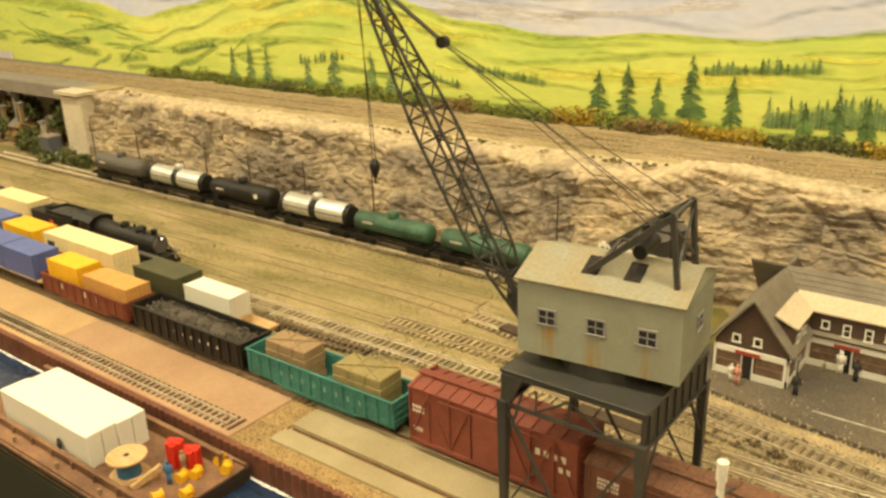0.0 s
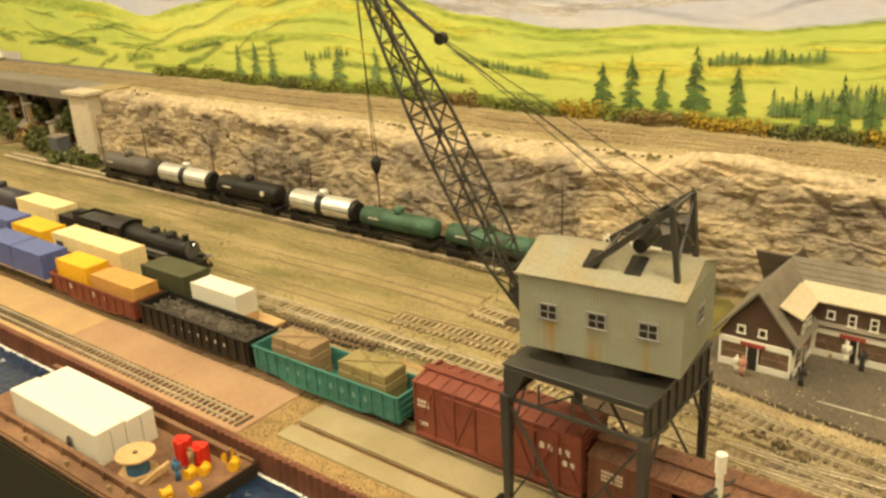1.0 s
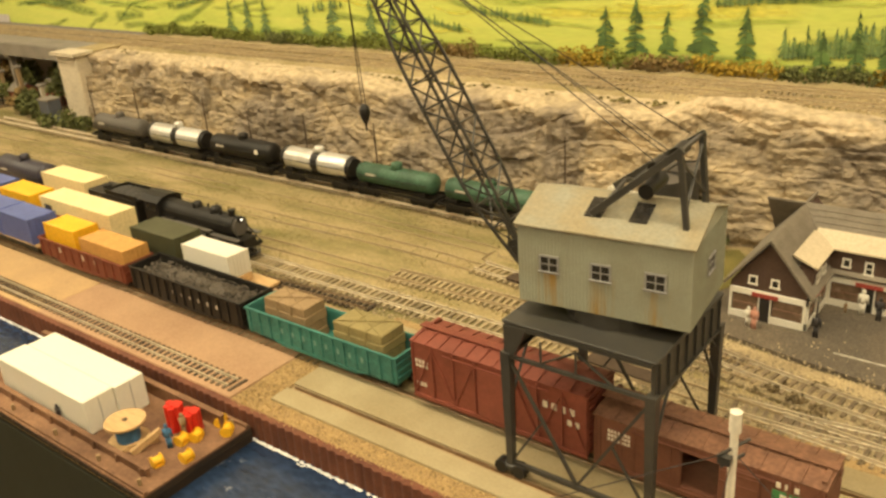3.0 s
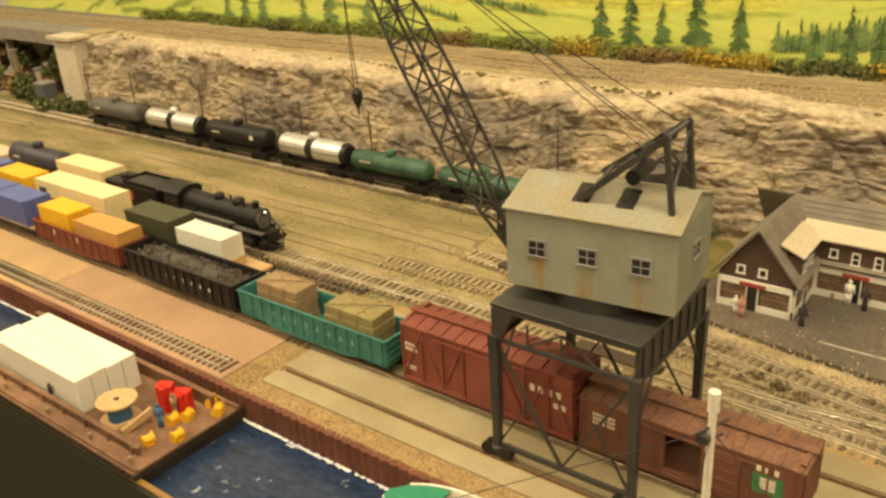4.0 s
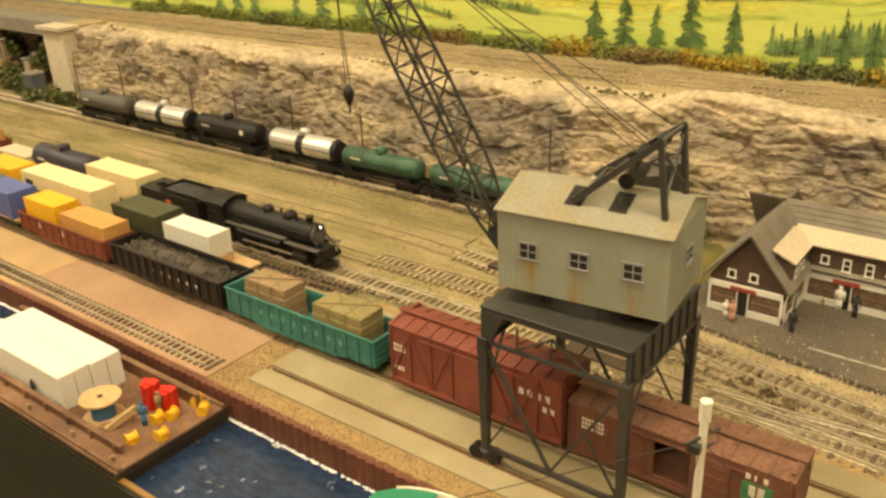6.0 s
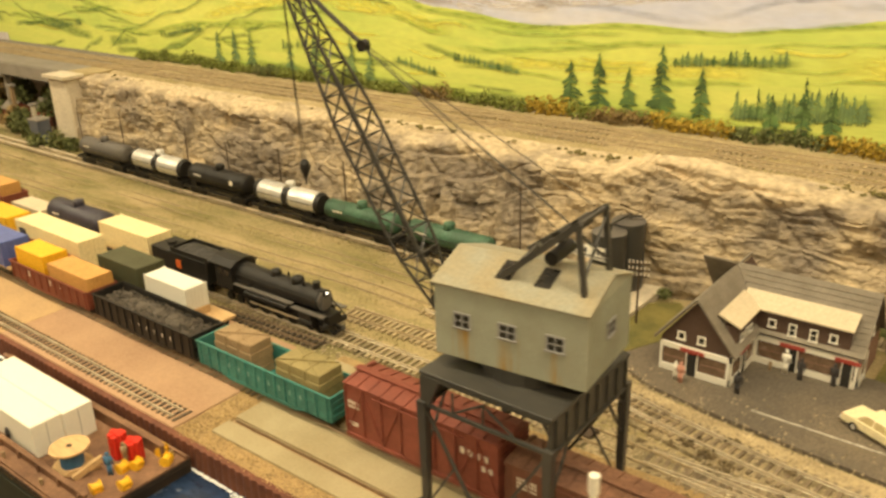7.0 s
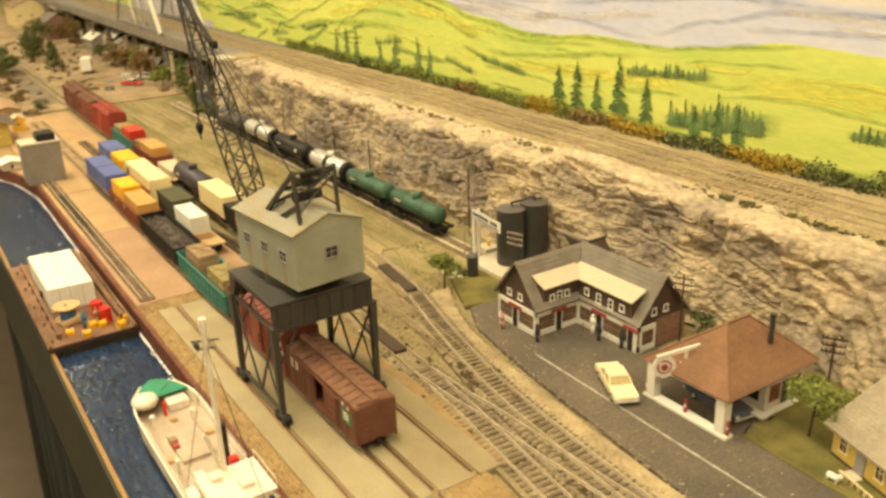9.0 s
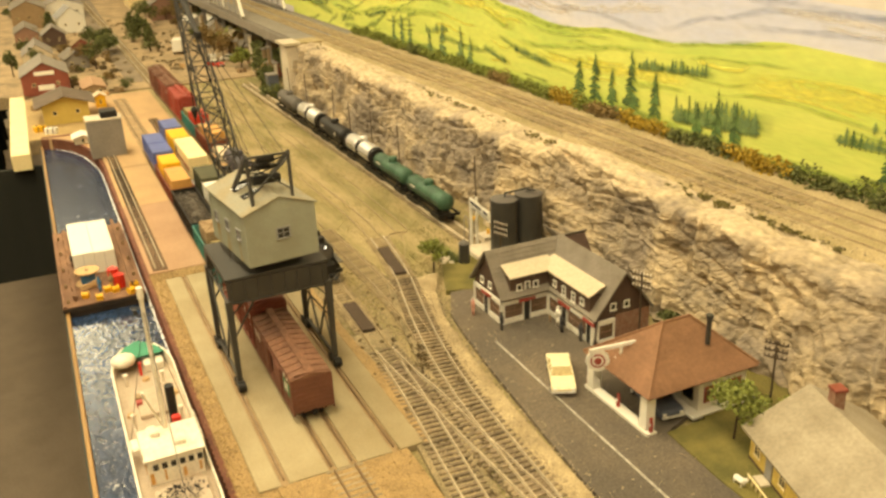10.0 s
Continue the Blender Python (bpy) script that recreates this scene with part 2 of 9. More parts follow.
def rock_material():
    """Layered plaster rock: warm tan strata, grey-violet washes, and a cap of pale cream plaster along the lip."""
    m = mat("plaster_rock", (0.45, 0.35, 0.215), 0.9, col2=(0.24, 0.195, 0.14), scale=22, amount=0.85, bump=0.003, bscale=150, fine=0.28, stretch=(0.8, 1, 1.3))
    nt = m.node_tree
    N, L = nt.nodes, nt.links
    h = [n for n in N if n.bl_idname == "ShaderNodeHueSaturation"][0]
    src = h.inputs["Color"].links[0].from_socket
    tc = [n for n in N if n.bl_idname == "ShaderNodeTexCoord"][0]
    n3 = N.new("ShaderNodeTexNoise")
    n3.inputs["Scale"].default_value, n3.inputs["Detail"].default_value = 10.0, 5
    L.new(tc.outputs["Object"], n3.inputs[0])
    r3 = N.new("ShaderNodeMapRange")
    r3.inputs[1].default_value, r3.inputs[2].default_value, r3.inputs[4].default_value = 0.46, 0.60, 0.72
    L.new(n3.outputs[0], r3.inputs[0])
    mx = N.new("ShaderNodeMix")
    mx.data_type = "RGBA"
    mx.inputs[7].default_value = (0.185, 0.152, 0.122, 1)
    L.new(r3.outputs[0], mx.inputs[0])
    L.new(src, mx.inputs[6])
    # the cap: a ragged band of unstained plaster near the top
    sp = N.new("ShaderNodeSeparateXYZ")
    L.new(tc.outputs["Object"], sp.inputs[0])
    n4 = N.new("ShaderNodeTexNoise")
    n4.inputs["Scale"].default_value, n4.inputs["Detail"].default_value = 22.0, 6
    L.new(tc.outputs["Object"], n4.inputs[0])
    ad = N.new("ShaderNodeMath")
    ad.operation = "MULTIPLY_ADD"
    ad.inputs[1].default_value = 0.06
    L.new(n4.outputs[0], ad.inputs[0])
    L.new(sp.outputs[2], ad.inputs[2])
    r4 = N.new("ShaderNodeMapRange")
    r4.inputs[1].default_value, r4.inputs[2].default_value, r4.inputs[4].default_value = 0.131, 0.145, 0.9
    L.new(ad.outputs[0], r4.inputs[0])
    mx2 = N.new("ShaderNodeMix")
    mx2.data_type = "RGBA"
    mx2.inputs[7].default_value = (0.53, 0.42, 0.27, 1)
    L.new(r4.outputs[0], mx2.inputs[0])
    L.new(mx.outputs[2], mx2.inputs[6])
    L.new(mx2.outputs[2], h.inputs["Color"])
    return m


M_rock = rock_material()


def water_material():
    m = mat("painted_water", (0.022, 0.04, 0.085), 0.18, col2=(0.012, 0.022, 0.05), scale=30, amount=0.8, bump=0.0013, bscale=110, fine=0.3, stretch=(1, 2.0, 1), spec=0.5)
    nt = m.node_tree
    N, L = nt.nodes, nt.links
    h = [n for n in N if n.bl_idname == "ShaderNodeHueSaturation"][0]
    src = h.inputs["Color"].links[0].from_socket
    tc = [n for n in N if n.bl_idname == "ShaderNodeTexCoord"][0]
    n3 = N.new("ShaderNodeTexNoise")
    n3.inputs["Scale"].default_value, n3.inputs["Detail"].default_value, n3.inputs["Roughness"].default_value = 75.0, 6, 0.7
    L.new(tc.outputs["Object"], n3.inputs[0])
    r3 = N.new("ShaderNodeMapRange")
    r3.inputs[1].default_value, r3.inputs[2].default_value, r3.inputs[4].default_value = 0.625, 0.70, 0.7
    L.new(n3.outputs[0], r3.inputs[0])
    mx = N.new("ShaderNodeMix")
    mx.data_type = "RGBA"
    mx.inputs[7].default_value = (0.55, 0.57, 0.6, 1)
    L.new(r3.outputs[0], mx.inputs[0])
    L.new(src, mx.inputs[6])
    L.new(mx.outputs[2], h.inputs["Color"])
    return m


M_water = water_material()


def cab_material():
    """Sage paint with rust runs under the three windows and along the roof edge."""
    m = mat("sage_cab_paint", (0.34, 0.35, 0.275), 0.65, col2=(0.29, 0.285, 0.215), scale=35, amount=0.8, bump=0.0001, bscale=700, fine=0.05)
    nt = m.node_tree
    N, L = nt.nodes, nt.links
    h = [n for n in N if n.bl_idname == "ShaderNodeHueSaturation"][0]
    src = h.inputs["Color"].links[0].from_socket
    tc = [n for n in N if n.bl_idname == "ShaderNodeTexCoord"][0]
    mp = N.new("ShaderNodeMapping")
    mp.inputs["Scale"].default_value = (260, 260, 25)
    L.new(tc.outputs["Object"], mp.inputs[0])
    n3 = N.new("ShaderNodeTexNoise")
    n3.inputs["Scale"].default_value, n3.inputs["Detail"].default_value = 1.0, 3
    L.new(mp.outputs[0], n3.inputs[0])
    r3 = N.new("ShaderNodeMapRange")
    r3.inputs[1].default_value, r3.inputs[2].default_value = 0.42, 0.7
    L.new(n3.outputs[0], r3.inputs[0])
    sp = N.new("ShaderNodeSeparateXYZ")
    L.new(tc.outputs["Object"], sp.inputs[0])
    mk = N.new("ShaderNodeMapRange")
    mk.inputs[1].default_value, mk.inputs[2].default_value = 0.0235, 0.004
    L.new(sp.outputs[2], mk.inputs[0])
    pp = N.new("ShaderNodeMath")
    pp.operation = "PINGPONG"
    pp.inputs[1].default_value = 0.0147
    L.new(sp.outputs[0], pp.inputs[0])
    mk2 = N.new("ShaderNodeMapRange")
    mk2.inputs[1].default_value, mk2.inputs[2].default_value = 0.0085, 0.004
    L.new(pp.outputs[0], mk2.inputs[0])
    up = N.new("ShaderNodeMath")
    up.operation = "LESS_THAN"
    up.inputs[1].default_value = 0.022
    L.new(sp.outputs[2], up.inputs[0])
    a = N.new("ShaderNodeMath")
    a.operation = "MULTIPLY"
    L.new(mk2.outputs[0], a.inputs[0])
    L.new(up.outputs[0], a.inputs[1])
    b = N.new("ShaderNodeMath")
    b.operation = "MULTIPLY"
    L.new(a.outputs[0], b.inputs[0])
    L.new(r3.outputs[0], b.inputs[1])
    mx = N.new("ShaderNodeMix")
    mx.data_type = "RGBA"
    mx.inputs[7].default_value = (0.36, 0.22, 0.06, 1)
    L.new(b.outputs[0], mx.inputs[0])
    L.new(src, mx.inputs[6])
    L.new(mx.outputs[2], h.inputs["Color"])
    return m


M_cab = cab_material()
M_cabroof = mat("cab_roof_felt", (0.275, 0.262, 0.2), 0.85, col2=(0.29, 0.215, 0.105), scale=38, amount=0.6, bump=0.0002, bscale=500)


# ---- mesh helpers ----
def bx(bm, x0, x1, y0, y1, z0, z1, bev=0.0):
    """A box, with its edges bevelled by bev."""
    r = bmesh.ops.create_cube(bm, size=1.0)
    for v in r["verts"]:
        v.co = Vector(((x0 + x1) / 2 + v.co.x * (x1 - x0), (y0 + y1) / 2 + v.co.y * (y1 - y0), (z0 + z1) / 2 + v.co.z * (z1 - z0)))
    if bev:
        es = list({e for v in r["verts"] for e in v.link_edges})
        bmesh.ops.bevel(bm, geom=es, offset=bev, segments=1, affect="EDGES", profile=0.5)
    return bm


def cyl(bm, p, q, r, n=10, r2=None, caps=True):
    """A cylinder or cone from p to q."""
    p, q = Vector(p), Vector(q)
    d = q - p
    if d.length < 1e-9:
        return bm
    m = Matrix.Translation((p + q) / 2) @ d.to_track_quat("Z", "Y").to_matrix().to_4x4()
    bmesh.ops.create_cone(bm, cap_ends=caps, segments=n, radius1=r, radius2=r if r2 is None else r2, depth=d.length, matrix=m)
    return bm


def beam(bm, p, q, w, h=None):
    """A square bar from p to q."""
    p, q = Vector(p), Vector(q)
    d = q - p
    h = h or w
    m = Matrix.Translation((p + q) / 2) @ d.to_track_quat("Z", "Y").to_matrix().to_4x4() @ Matrix.Diagonal((w, h, d.length, 1))
    bmesh.ops.create_cube(bm, size=1.0, matrix=m)
    return bm


def prism(bm, pts, axis, a, b):
    """Extrude a polygon of 2D points along axis (0: points are y,z; 1: x,z; 2: x,y) from a to b."""
    def place(p, t):
        return (t, p[0], p[1]) if axis == 0 else (p[0], t, p[1]) if axis == 1 else (p[0], p[1], t)
    lo = [bm.verts.new(place(p, a)) for p in pts]
    hi = [bm.verts.new(place(p, b)) for p in pts]
    k = len(pts)
    fs = [bm.faces.new(lo), bm.faces.new(list(reversed(hi)))]
    for i in range(k):
        fs.append(bm.faces.new((lo[i], hi[i], hi[(i + 1) % k], lo[(i + 1) % k])))
    bmesh.ops.recalc_face_normals(bm, faces=fs)
    return bm


def lathe(bm, prof, n=16, centre=(0, 0, 0)):
    """Turn a profile of (radius, z) about the z axis."""
    rings = []
    for r, z in prof:
        rings.append([bm.verts.new((centre[0] + r * math.cos(2 * math.pi * i / n), centre[1] + r * math.sin(2 * math.pi * i / n), centre[2] + z)) for i in range(n)])
    fs = []
    for a, b in zip(rings, rings[1:]):
        for i in range(n):
            fs.append(bm.faces.new((a[i], a[(i + 1) % n], b[(i + 1) % n], b[i])))
    fs.append(bm.faces.new(list(reversed(rings[0]))))
    fs.append(bm.faces.new(rings[-1]))
    bmesh.ops.recalc_face_normals(bm, faces=fs)
    return bm


def mesh_of(name, bm, material, smooth=False):
    me = bpy.data.meshes.new(name)
    if smooth:
        for f in bm.faces:
            f.smooth = True
    bm.to_mesh(me)
    bm.free()
    me.materials.append(material)
    return me


def part(name, bm, material, parent=None, label="", smooth=False):
    ob = new(name, mesh_of(name, bm, material, smooth))
    if parent:
        ob.parent = parent
    if label:
        tagged(ob, label)
    return ob


def thing(name, label, category, group="", at=None, kind=""):
    e = new(name)
    e.empty_display_size = 0.01
    if at is not None:
        e.matrix_basis = at
    return tagged(e, label, category, group, kind)


def structure(name, bm, material, label, category, smooth=False):
    return tagged(part(name, bm, material, None, "", smooth), label, category, "", "structure")


def B():
    return bmesh.new()


def box(name, x0, x1, y0, y1, z0, z1, material, parent=None, label="", bev=0.0):
    return part(name, bx(B(), x0, x1, y0, y1, z0, z1, bev), material, parent, label)


def foliage(bm, c, r, n, size, rng):
    """Loose small leaves about c, thinner at the rim."""
    for _ in range(n):
        d = Vector((rng.gauss(0, 1), rng.gauss(0, 1), rng.gauss(0, 1))).normalized()
        p = Vector(c) + Vector((d.x * r[0], d.y * r[1], d.z * r[2])) * (rng.random() ** 0.4)
        u = Vector((rng.gauss(0, 1), rng.gauss(0, 1), rng.gauss(0, 1))).normalized()
        v = u.orthogonal().normalized()
        s = size * rng.uniform(0.6, 1.4)
        q = [bm.verts.new(p + u * s), bm.verts.new(p + v * s * 0.7), bm.verts.new(p - u * s), bm.verts.new(p - v * s * 0.7 + u.cross(v) * s * 0.4)]
        bm.faces.new(q)
    return bm


def mesh_from(name, verts, faces, material, smooth=False):
    me = bpy.data.meshes.new(name)
    me.from_pydata(verts, [], faces)
    me.materials.append(material)
    if smooth:
        me.polygons.foreach_set("use_smooth", [True] * len(me.polygons))
    me.update()
    return me


def islands(name, bm, material, parent, label=""):
    """One part for each loose piece of bm."""
    bm.verts.ensure_lookup_table()
    seen, out = set(), []
    for v in list(bm.verts):
        if v in seen:
            continue
        stack, group = [v], []
        seen.add(v)
        while stack:
            a = stack.pop()
            group.append(a)
            for e in a.link_edges:
                o = e.other_vert(a)
                if o not in seen:
                    seen.add(o)
                    stack.append(o)
        index = {a: i for i, a in enumerate(group)}
        faces = {f for a in group for f in a.link_faces}
        me = bpy.data.meshes.new(name)
        me.from_pydata([tuple(a.co) for a in group], [], [[index[a] for a in f.verts] for f in faces])
        me.materials.append(material)
        ob = new(name, me)
        ob.parent = parent
        if label:
            tagged(ob, label)
        out.append(ob)
    bm.free()
    return out


# ---- the room ----
structure("floor", bx(B(), -6.2, 3.0, -2.6, 1.1, -1.1, -1.0), M_floor, "worn grey-brown carpet on the room floor", "floor")
structure("ceiling", bx(B(), -6.2, 3.0, -2.6, 1.1, CEILING, CEILING + 0.05), M_ceil, "plain off-white ceiling of the club room", "ceiling")
structure("wall_south", bx(B(), -6.2, 3.0, -2.7, -2.6, -1.0, CEILING), M_wall, "plain beige room wall behind the aisle", "wall")
structure("wall_west", bx(B(), -6.3, -6.2, -2.7, 1.1, -1.0, CEILING), M_wall, "plain beige end wall of the room", "wall")
structure("wall_east", bx(B(), 3.0, 3.1, -2.7, 1.1, -1.0, CEILING), M_wall, "plain beige end wall of the room", "wall")
structure("wall_north", bx(B(), -6.2, 3.0, 1.0, 1.1, -1.0, CEILING), M_wall, "plain beige wall behind the painted backdrop", "wall")
for px, py in PANELS:
    lamp_thing = thing("ceiling_light", "flat white fluorescent ceiling panel, switched on", "ceiling light", "ceiling lights", pose(px, py, CEILING))
    box("frame", -0.62, 0.62, -0.17, 0.17, -0.03, -0.002, M_white, lamp_thing)
    box("diffuser", -0.59, 0.59, -0.14, 0.14, -0.034, -0.0305, M_tube, lamp_thing)
    lamp = bpy.data.lights.new("panel_lamp", "AREA")
    lamp.shape, lamp.size, lamp.size_y = "RECTANGLE", 1.15, 0.26
    lamp.energy, lamp.color = LAMP_POWER, LAMP_COLOUR
    lo = new("panel_lamp", lamp)
    lo.location = (px, py, CEILING - 0.04)

# ---- bench front: fascia, skirt, trim ----
structure("fascia", bx(B(), -1.255, 0.9, 0.2385, 0.2435, -0.16, -0.017), M_fascia, "dark green painted fascia board of the layout", "fascia")
structure("trim_front", bx(B(), -1.26, 0.9, 0.2405, 0.2445, -0.0165, -0.0135, 0.0006), M_trim, "thin varnished wood strip along the layout edge", "trim")


def skirt(name, x0, x1, y, z1, z0):
    vs, fs = [], []
    n = int((x1 - x0) / 0.01)
    for i in range(n + 1):
        x = x0 + (x1 - x0) * i / n
        w = 0.012 * math.sin(x * 95) + 0.007 * math.sin(x * 41 + 1)
        vs += [(x, y + 0.2 * w, z1), (x, y + w, (z0 + z1) / 2), (x, y + 1.4 * w, z0)]
    for i in range(n):
        for k in (0, 1):
            a = i * 3 + k
            fs.append((a, a + 3, a + 4, a + 1))
    ob = new(name, mesh_from(name, vs, fs, M_curtain, True))
    sol = ob.modifiers.new("thickness", "SOLIDIFY")
    sol.thickness = 0.003
    return tagged(ob, "black pleated cloth skirt hanging from the layout edge", "skirt", "", "structure")


skirt("skirt_near", -1.26, 0.9, 0.262, -0.16, -0.995)
skirt("skirt_far", -4.2, -1.2, 0.112, -0.0345, -0.25)
structure("fascia_end", bx(B(), -1.2, -1.19, 0.108, 0.2384, -0.25, -0.0345), M_curtain, "dark board closing the end of the town section", "fascia")
structure("far_ground", bx(B(), -4.2, -1.66, 0.3355, 0.80, -0.012, 0.0002), M_towndirt, "brown dirt and cinders of the far town", "ground")

# ---- ground ----
rng = random.Random(4)


def hill(x, y):
    return noise.noise(Vector((x * 9, y * 9, 0.3))) * 0.0016 + noise.noise(Vector((x * 40, y * 40, 1.3))) * 0.0008


def ground_sheet():
    xs = np.concatenate([np.arange(-6.0, -1.6, 0.05), np.arange(-1.6, 0.9, 0.008)])
    ys = np.concatenate([np.arange(0.334, 0.86, 0.008), [0.9, 1.0]])
    vs = [(float(x), float(y), -0.003 + hill(x, y)) for x in xs for y in ys]
    k = len(ys)
    fs = [(i * k + j, (i + 1) * k + j, (i + 1) * k + j + 1, i * k + j + 1) for i in range(len(xs) - 1) for j in range(k - 1)]
    return tagged(new("ground", mesh_from("ground", vs, fs, M_dirt, True)), "tan dirt and dry turf of the model rail yard", "ground", "", "structure")


ground_sheet()
structure("ground_base", bx(B(), -6.0, 0.9, 0.345, 1.0, -0.09, -0.012), M_fascia, "board that carries the yard", "baseboard")
# town end of the layout, stepped out towards the aisle
structure("town_ground", bx(B(), -4.2, -1.262, 0.2224, 0.3345, -0.03, -0.002), M_towndirt, "sandy town ground beyond the harbour", "ground")
structure("station_yard", bx(B(), -1.66, -1.2635, 0.2246, 0.3343, -0.0019, -0.0006), M_yard, "yellow sand yard round the harbour station", "ground")
structure("town_edge", bx(B(), -1.756, -1.17, 0.189, 0.2222, -0.034, -0.0035, 0.001), M_cream, "cream painted edge board", "trim")


structure("town_ground_2", bx(B(), -4.2, -1.757, 0.113, 0.2222, -0.03, -0.0025), M_towndirt, "brown dirt at the aisle side of the town", "ground")


# harbour: water, quay wall and foam
def quay_line(x):
    """The quay's y: straight along the yard, curving out to close the basin."""
    if x > -0.98:
        return 0.331
    u = min(1.0, (-0.98 - x) / 0.27)
    return 0.331 - 0.088 * (1 - math.sqrt(max(0.0, 1 - u * u)))


structure("water", bx(B(), -1.262, 0.9, 0.2437, 0.3345, -0.028, -0.02), M_water, "dark blue painted harbour water with white flecks", "water")
structure("basin_back", bx(B(), -1.275, -1.2625, 0.2437, 0.3345, -0.028, -0.0005), M_pile, "rusty steel piling at the end of the harbour", "quay")


def quay_fill():
    vs, fs = [], []
    xs = [-1.262 + 0.01 * i for i in range(29)]
    for x in xs:
        vs += [(x, quay_line(x) + 0.003, -0.0012), (x, 0.3345, -0.0012)]
    for i in range(len(xs) - 1):
        fs.append((2 * i, 2 * i + 2, 2 * i + 3, 2 * i + 1))
    ob = new("quay_corner", mesh_from("quay_corner", vs, fs, M_apron2))
    ob.modifiers.new("thickness", "SOLIDIFY").thickness = 0.02
    return tagged(ob, "sandy quay top at the curved harbour end", "ground", "", "structure")


quay_fill()


def quay_wall():
    bm = B()
    x = -1.25
    rows = []
    k = 0
    while x < 0.9:
        off = (0.0, 0.0, 0.0013, 0.0013)[k % 4]
        y = quay_line(x) + off
        rows.append([bm.verts.new((x, y, z)) for z in (-0.026, 0.0004)] + [bm.verts.new((x, y + 0.006 - off, 0.0004))])
        k += 1
        x += 0.0014 if k % 2 else 0.0026
    for a, b in zip(rows, rows[1:]):
        bm.faces.new((a[0], b[0], b[1], a[1]))
        bm.faces.new((a[1], b[1], b[2], a[2]))
    bmesh.ops.recalc_face_normals(bm, faces=bm.faces[:])
    return structure("quay_wall", bm, M_pile, "rust-brown corrugated steel sheet-pile quay wall", "quay wall")


quay_wall()


def foam():
    vs, fs = [], []
    n = 3300
    for i in range(n):
        x = -1.24 + (1.24 + 0.5) * rng.random()
        y = quay_line(x) - 0.0003 - abs(rng.gauss(0, 0.0009 + 0.0012 * max(0.0, noise.noise(Vector((x * 30, 0, 0))))))
        s = rng.uniform(0.0003, 0.0012)
        b = len(vs)
        vs += [(x - s * 1.6, y, -0.0198), (x, y - s, -0.0198), (x + s * 1.6, y, -0.0198), (x, y + s, -0.0198), (x, y, -0.0198 + s * 0.7)]
        fs += [(b, b + 1, b + 4), (b + 1, b + 2, b + 4), (b + 2, b + 3, b + 4), (b + 3, b, b + 4)]
    tagged(new("foam", mesh_from("foam", vs, fs, M_foam)), "white foam where the water meets the quay", "foam", "", "stuff")


foam()

# pier apron, concrete pad, road and lawn
structure("apron_near", bx(B(), -0.74, -0.468, 0.337, 0.482, -0.008, 0.0012, 0.0006), M_apron, "pinkish clay-coloured pier apron slab", "apron")
structure("apron_mid", bx(B(), -0.96, -0.741, 0.337, 0.5, -0.008, 0.0008, 0.0006), M_apron2, "sandy pier apron slab", "apron")
structure("apron_far", bx(B(), -1.62, -0.9605, 0.337, 0.492, -0.008, 0.0014, 0.0006), M_apron2, "sandy pier apron slab at the far yard", "apron")
structure("grit_strip", bx(B(), -0.467, 0.9, 0.336, 0.365, -0.008, 0.0002), M_grit, "ochre grit along the quay edge", "ground")
structure("grit_gap", bx(B(), -0.4675, -0.4405, 0.3655, 0.475, -0.008, 0.0003), M_grit, "ochre grit between apron and pad", "ground")
structure("grit_side", prism(B(), [(-0.44, 0.4853), (-0.1, 0.4853), (-0.0045, 0.4853), (-0.0045, 0.4895), (-0.1, 0.498), (-0.2, 0.494), (-0.44, 0.4945)], 2, -0.008, 0.0014), M_grit, "ochre grit along the side of the pad", "ground")
structure("grit_end", bx(B(), -0.0045, 0.9, 0.3655, 0.47, -0.008, 0.0014), M_grit, "ochre grit at the end of the pad", "ground")
PAD = [(0.352, 0.3688), (0.3752, 0.4062), (0.4122, 0.4228), (0.4288, 0.4578), (0.4642, 0.485)]
for i, (a, b) in enumerate(PAD):
    structure("pad_slab_%d" % (i + 1), bx(B(), -0.44, -0.005, a, b, -0.008, 0.002, 0.0004), M_pad, "olive-grey concrete crane pad slab with stains", "concrete pad")
structure("pad_bed", bx(B(), -0.439, -0.006, 0.3525, 0.4845, -0.009, 0.0003), M_groove, "brown rail grooves in the pad", "concrete pad")


def road_sheet():
    pts = [(-0.245, 0.625), (-0.2, 0.603), (-0.145, 0.594), (-0.085, 0.586), (0.03, 0.574), (0.1, 0.568), (0.9, 0.55), (0.9, 0.66), (0.14, 0.655), (0.075, 0.66), (0.06, 0.7), (-0.05, 0.715), (-0.245, 0.715)]
    return structure("road", prism(B(), pts, 2, -0.006, 0.0008), M_road, "dark worn asphalt street and forecourt", "road")


road_sheet()
structure("road_line", prism(B(), [(-0.124, 0.6135), (-0.124, 0.6155), (0.9, 0.596), (0.9, 0.594)], 2, 0.0008, 0.0011), M_paint_line, "thin worn white line painted on the street", "road line")
structure("lawn_west", prism(B(), [(-0.33, 0.655), (-0.25, 0.622), (-0.245, 0.64), (-0.21, 0.715), (-0.245, 0.76), (-0.33, 0.70)], 2, -0.006, 0.0012), M_lawn, "green turf beside the store", "lawn")
structure("lawn_east", prism(B(), [(0.075, 0.6605), (0.14, 0.6555), (0.9, 0.661), (0.9, 0.83), (-0.06, 0.83), (-0.06, 0.715), (0.075, 0.7)], 2, -0.006, 0.0012), M_lawn, "green turf behind the filling station", "lawn")
structure("tank_pad", bx(B(), -0.345, -0.27, 0.692, 0.775, -0.005, 0.006, 0.0008), M_concrete, "pale concrete base under the oil tanks", "concrete pad")


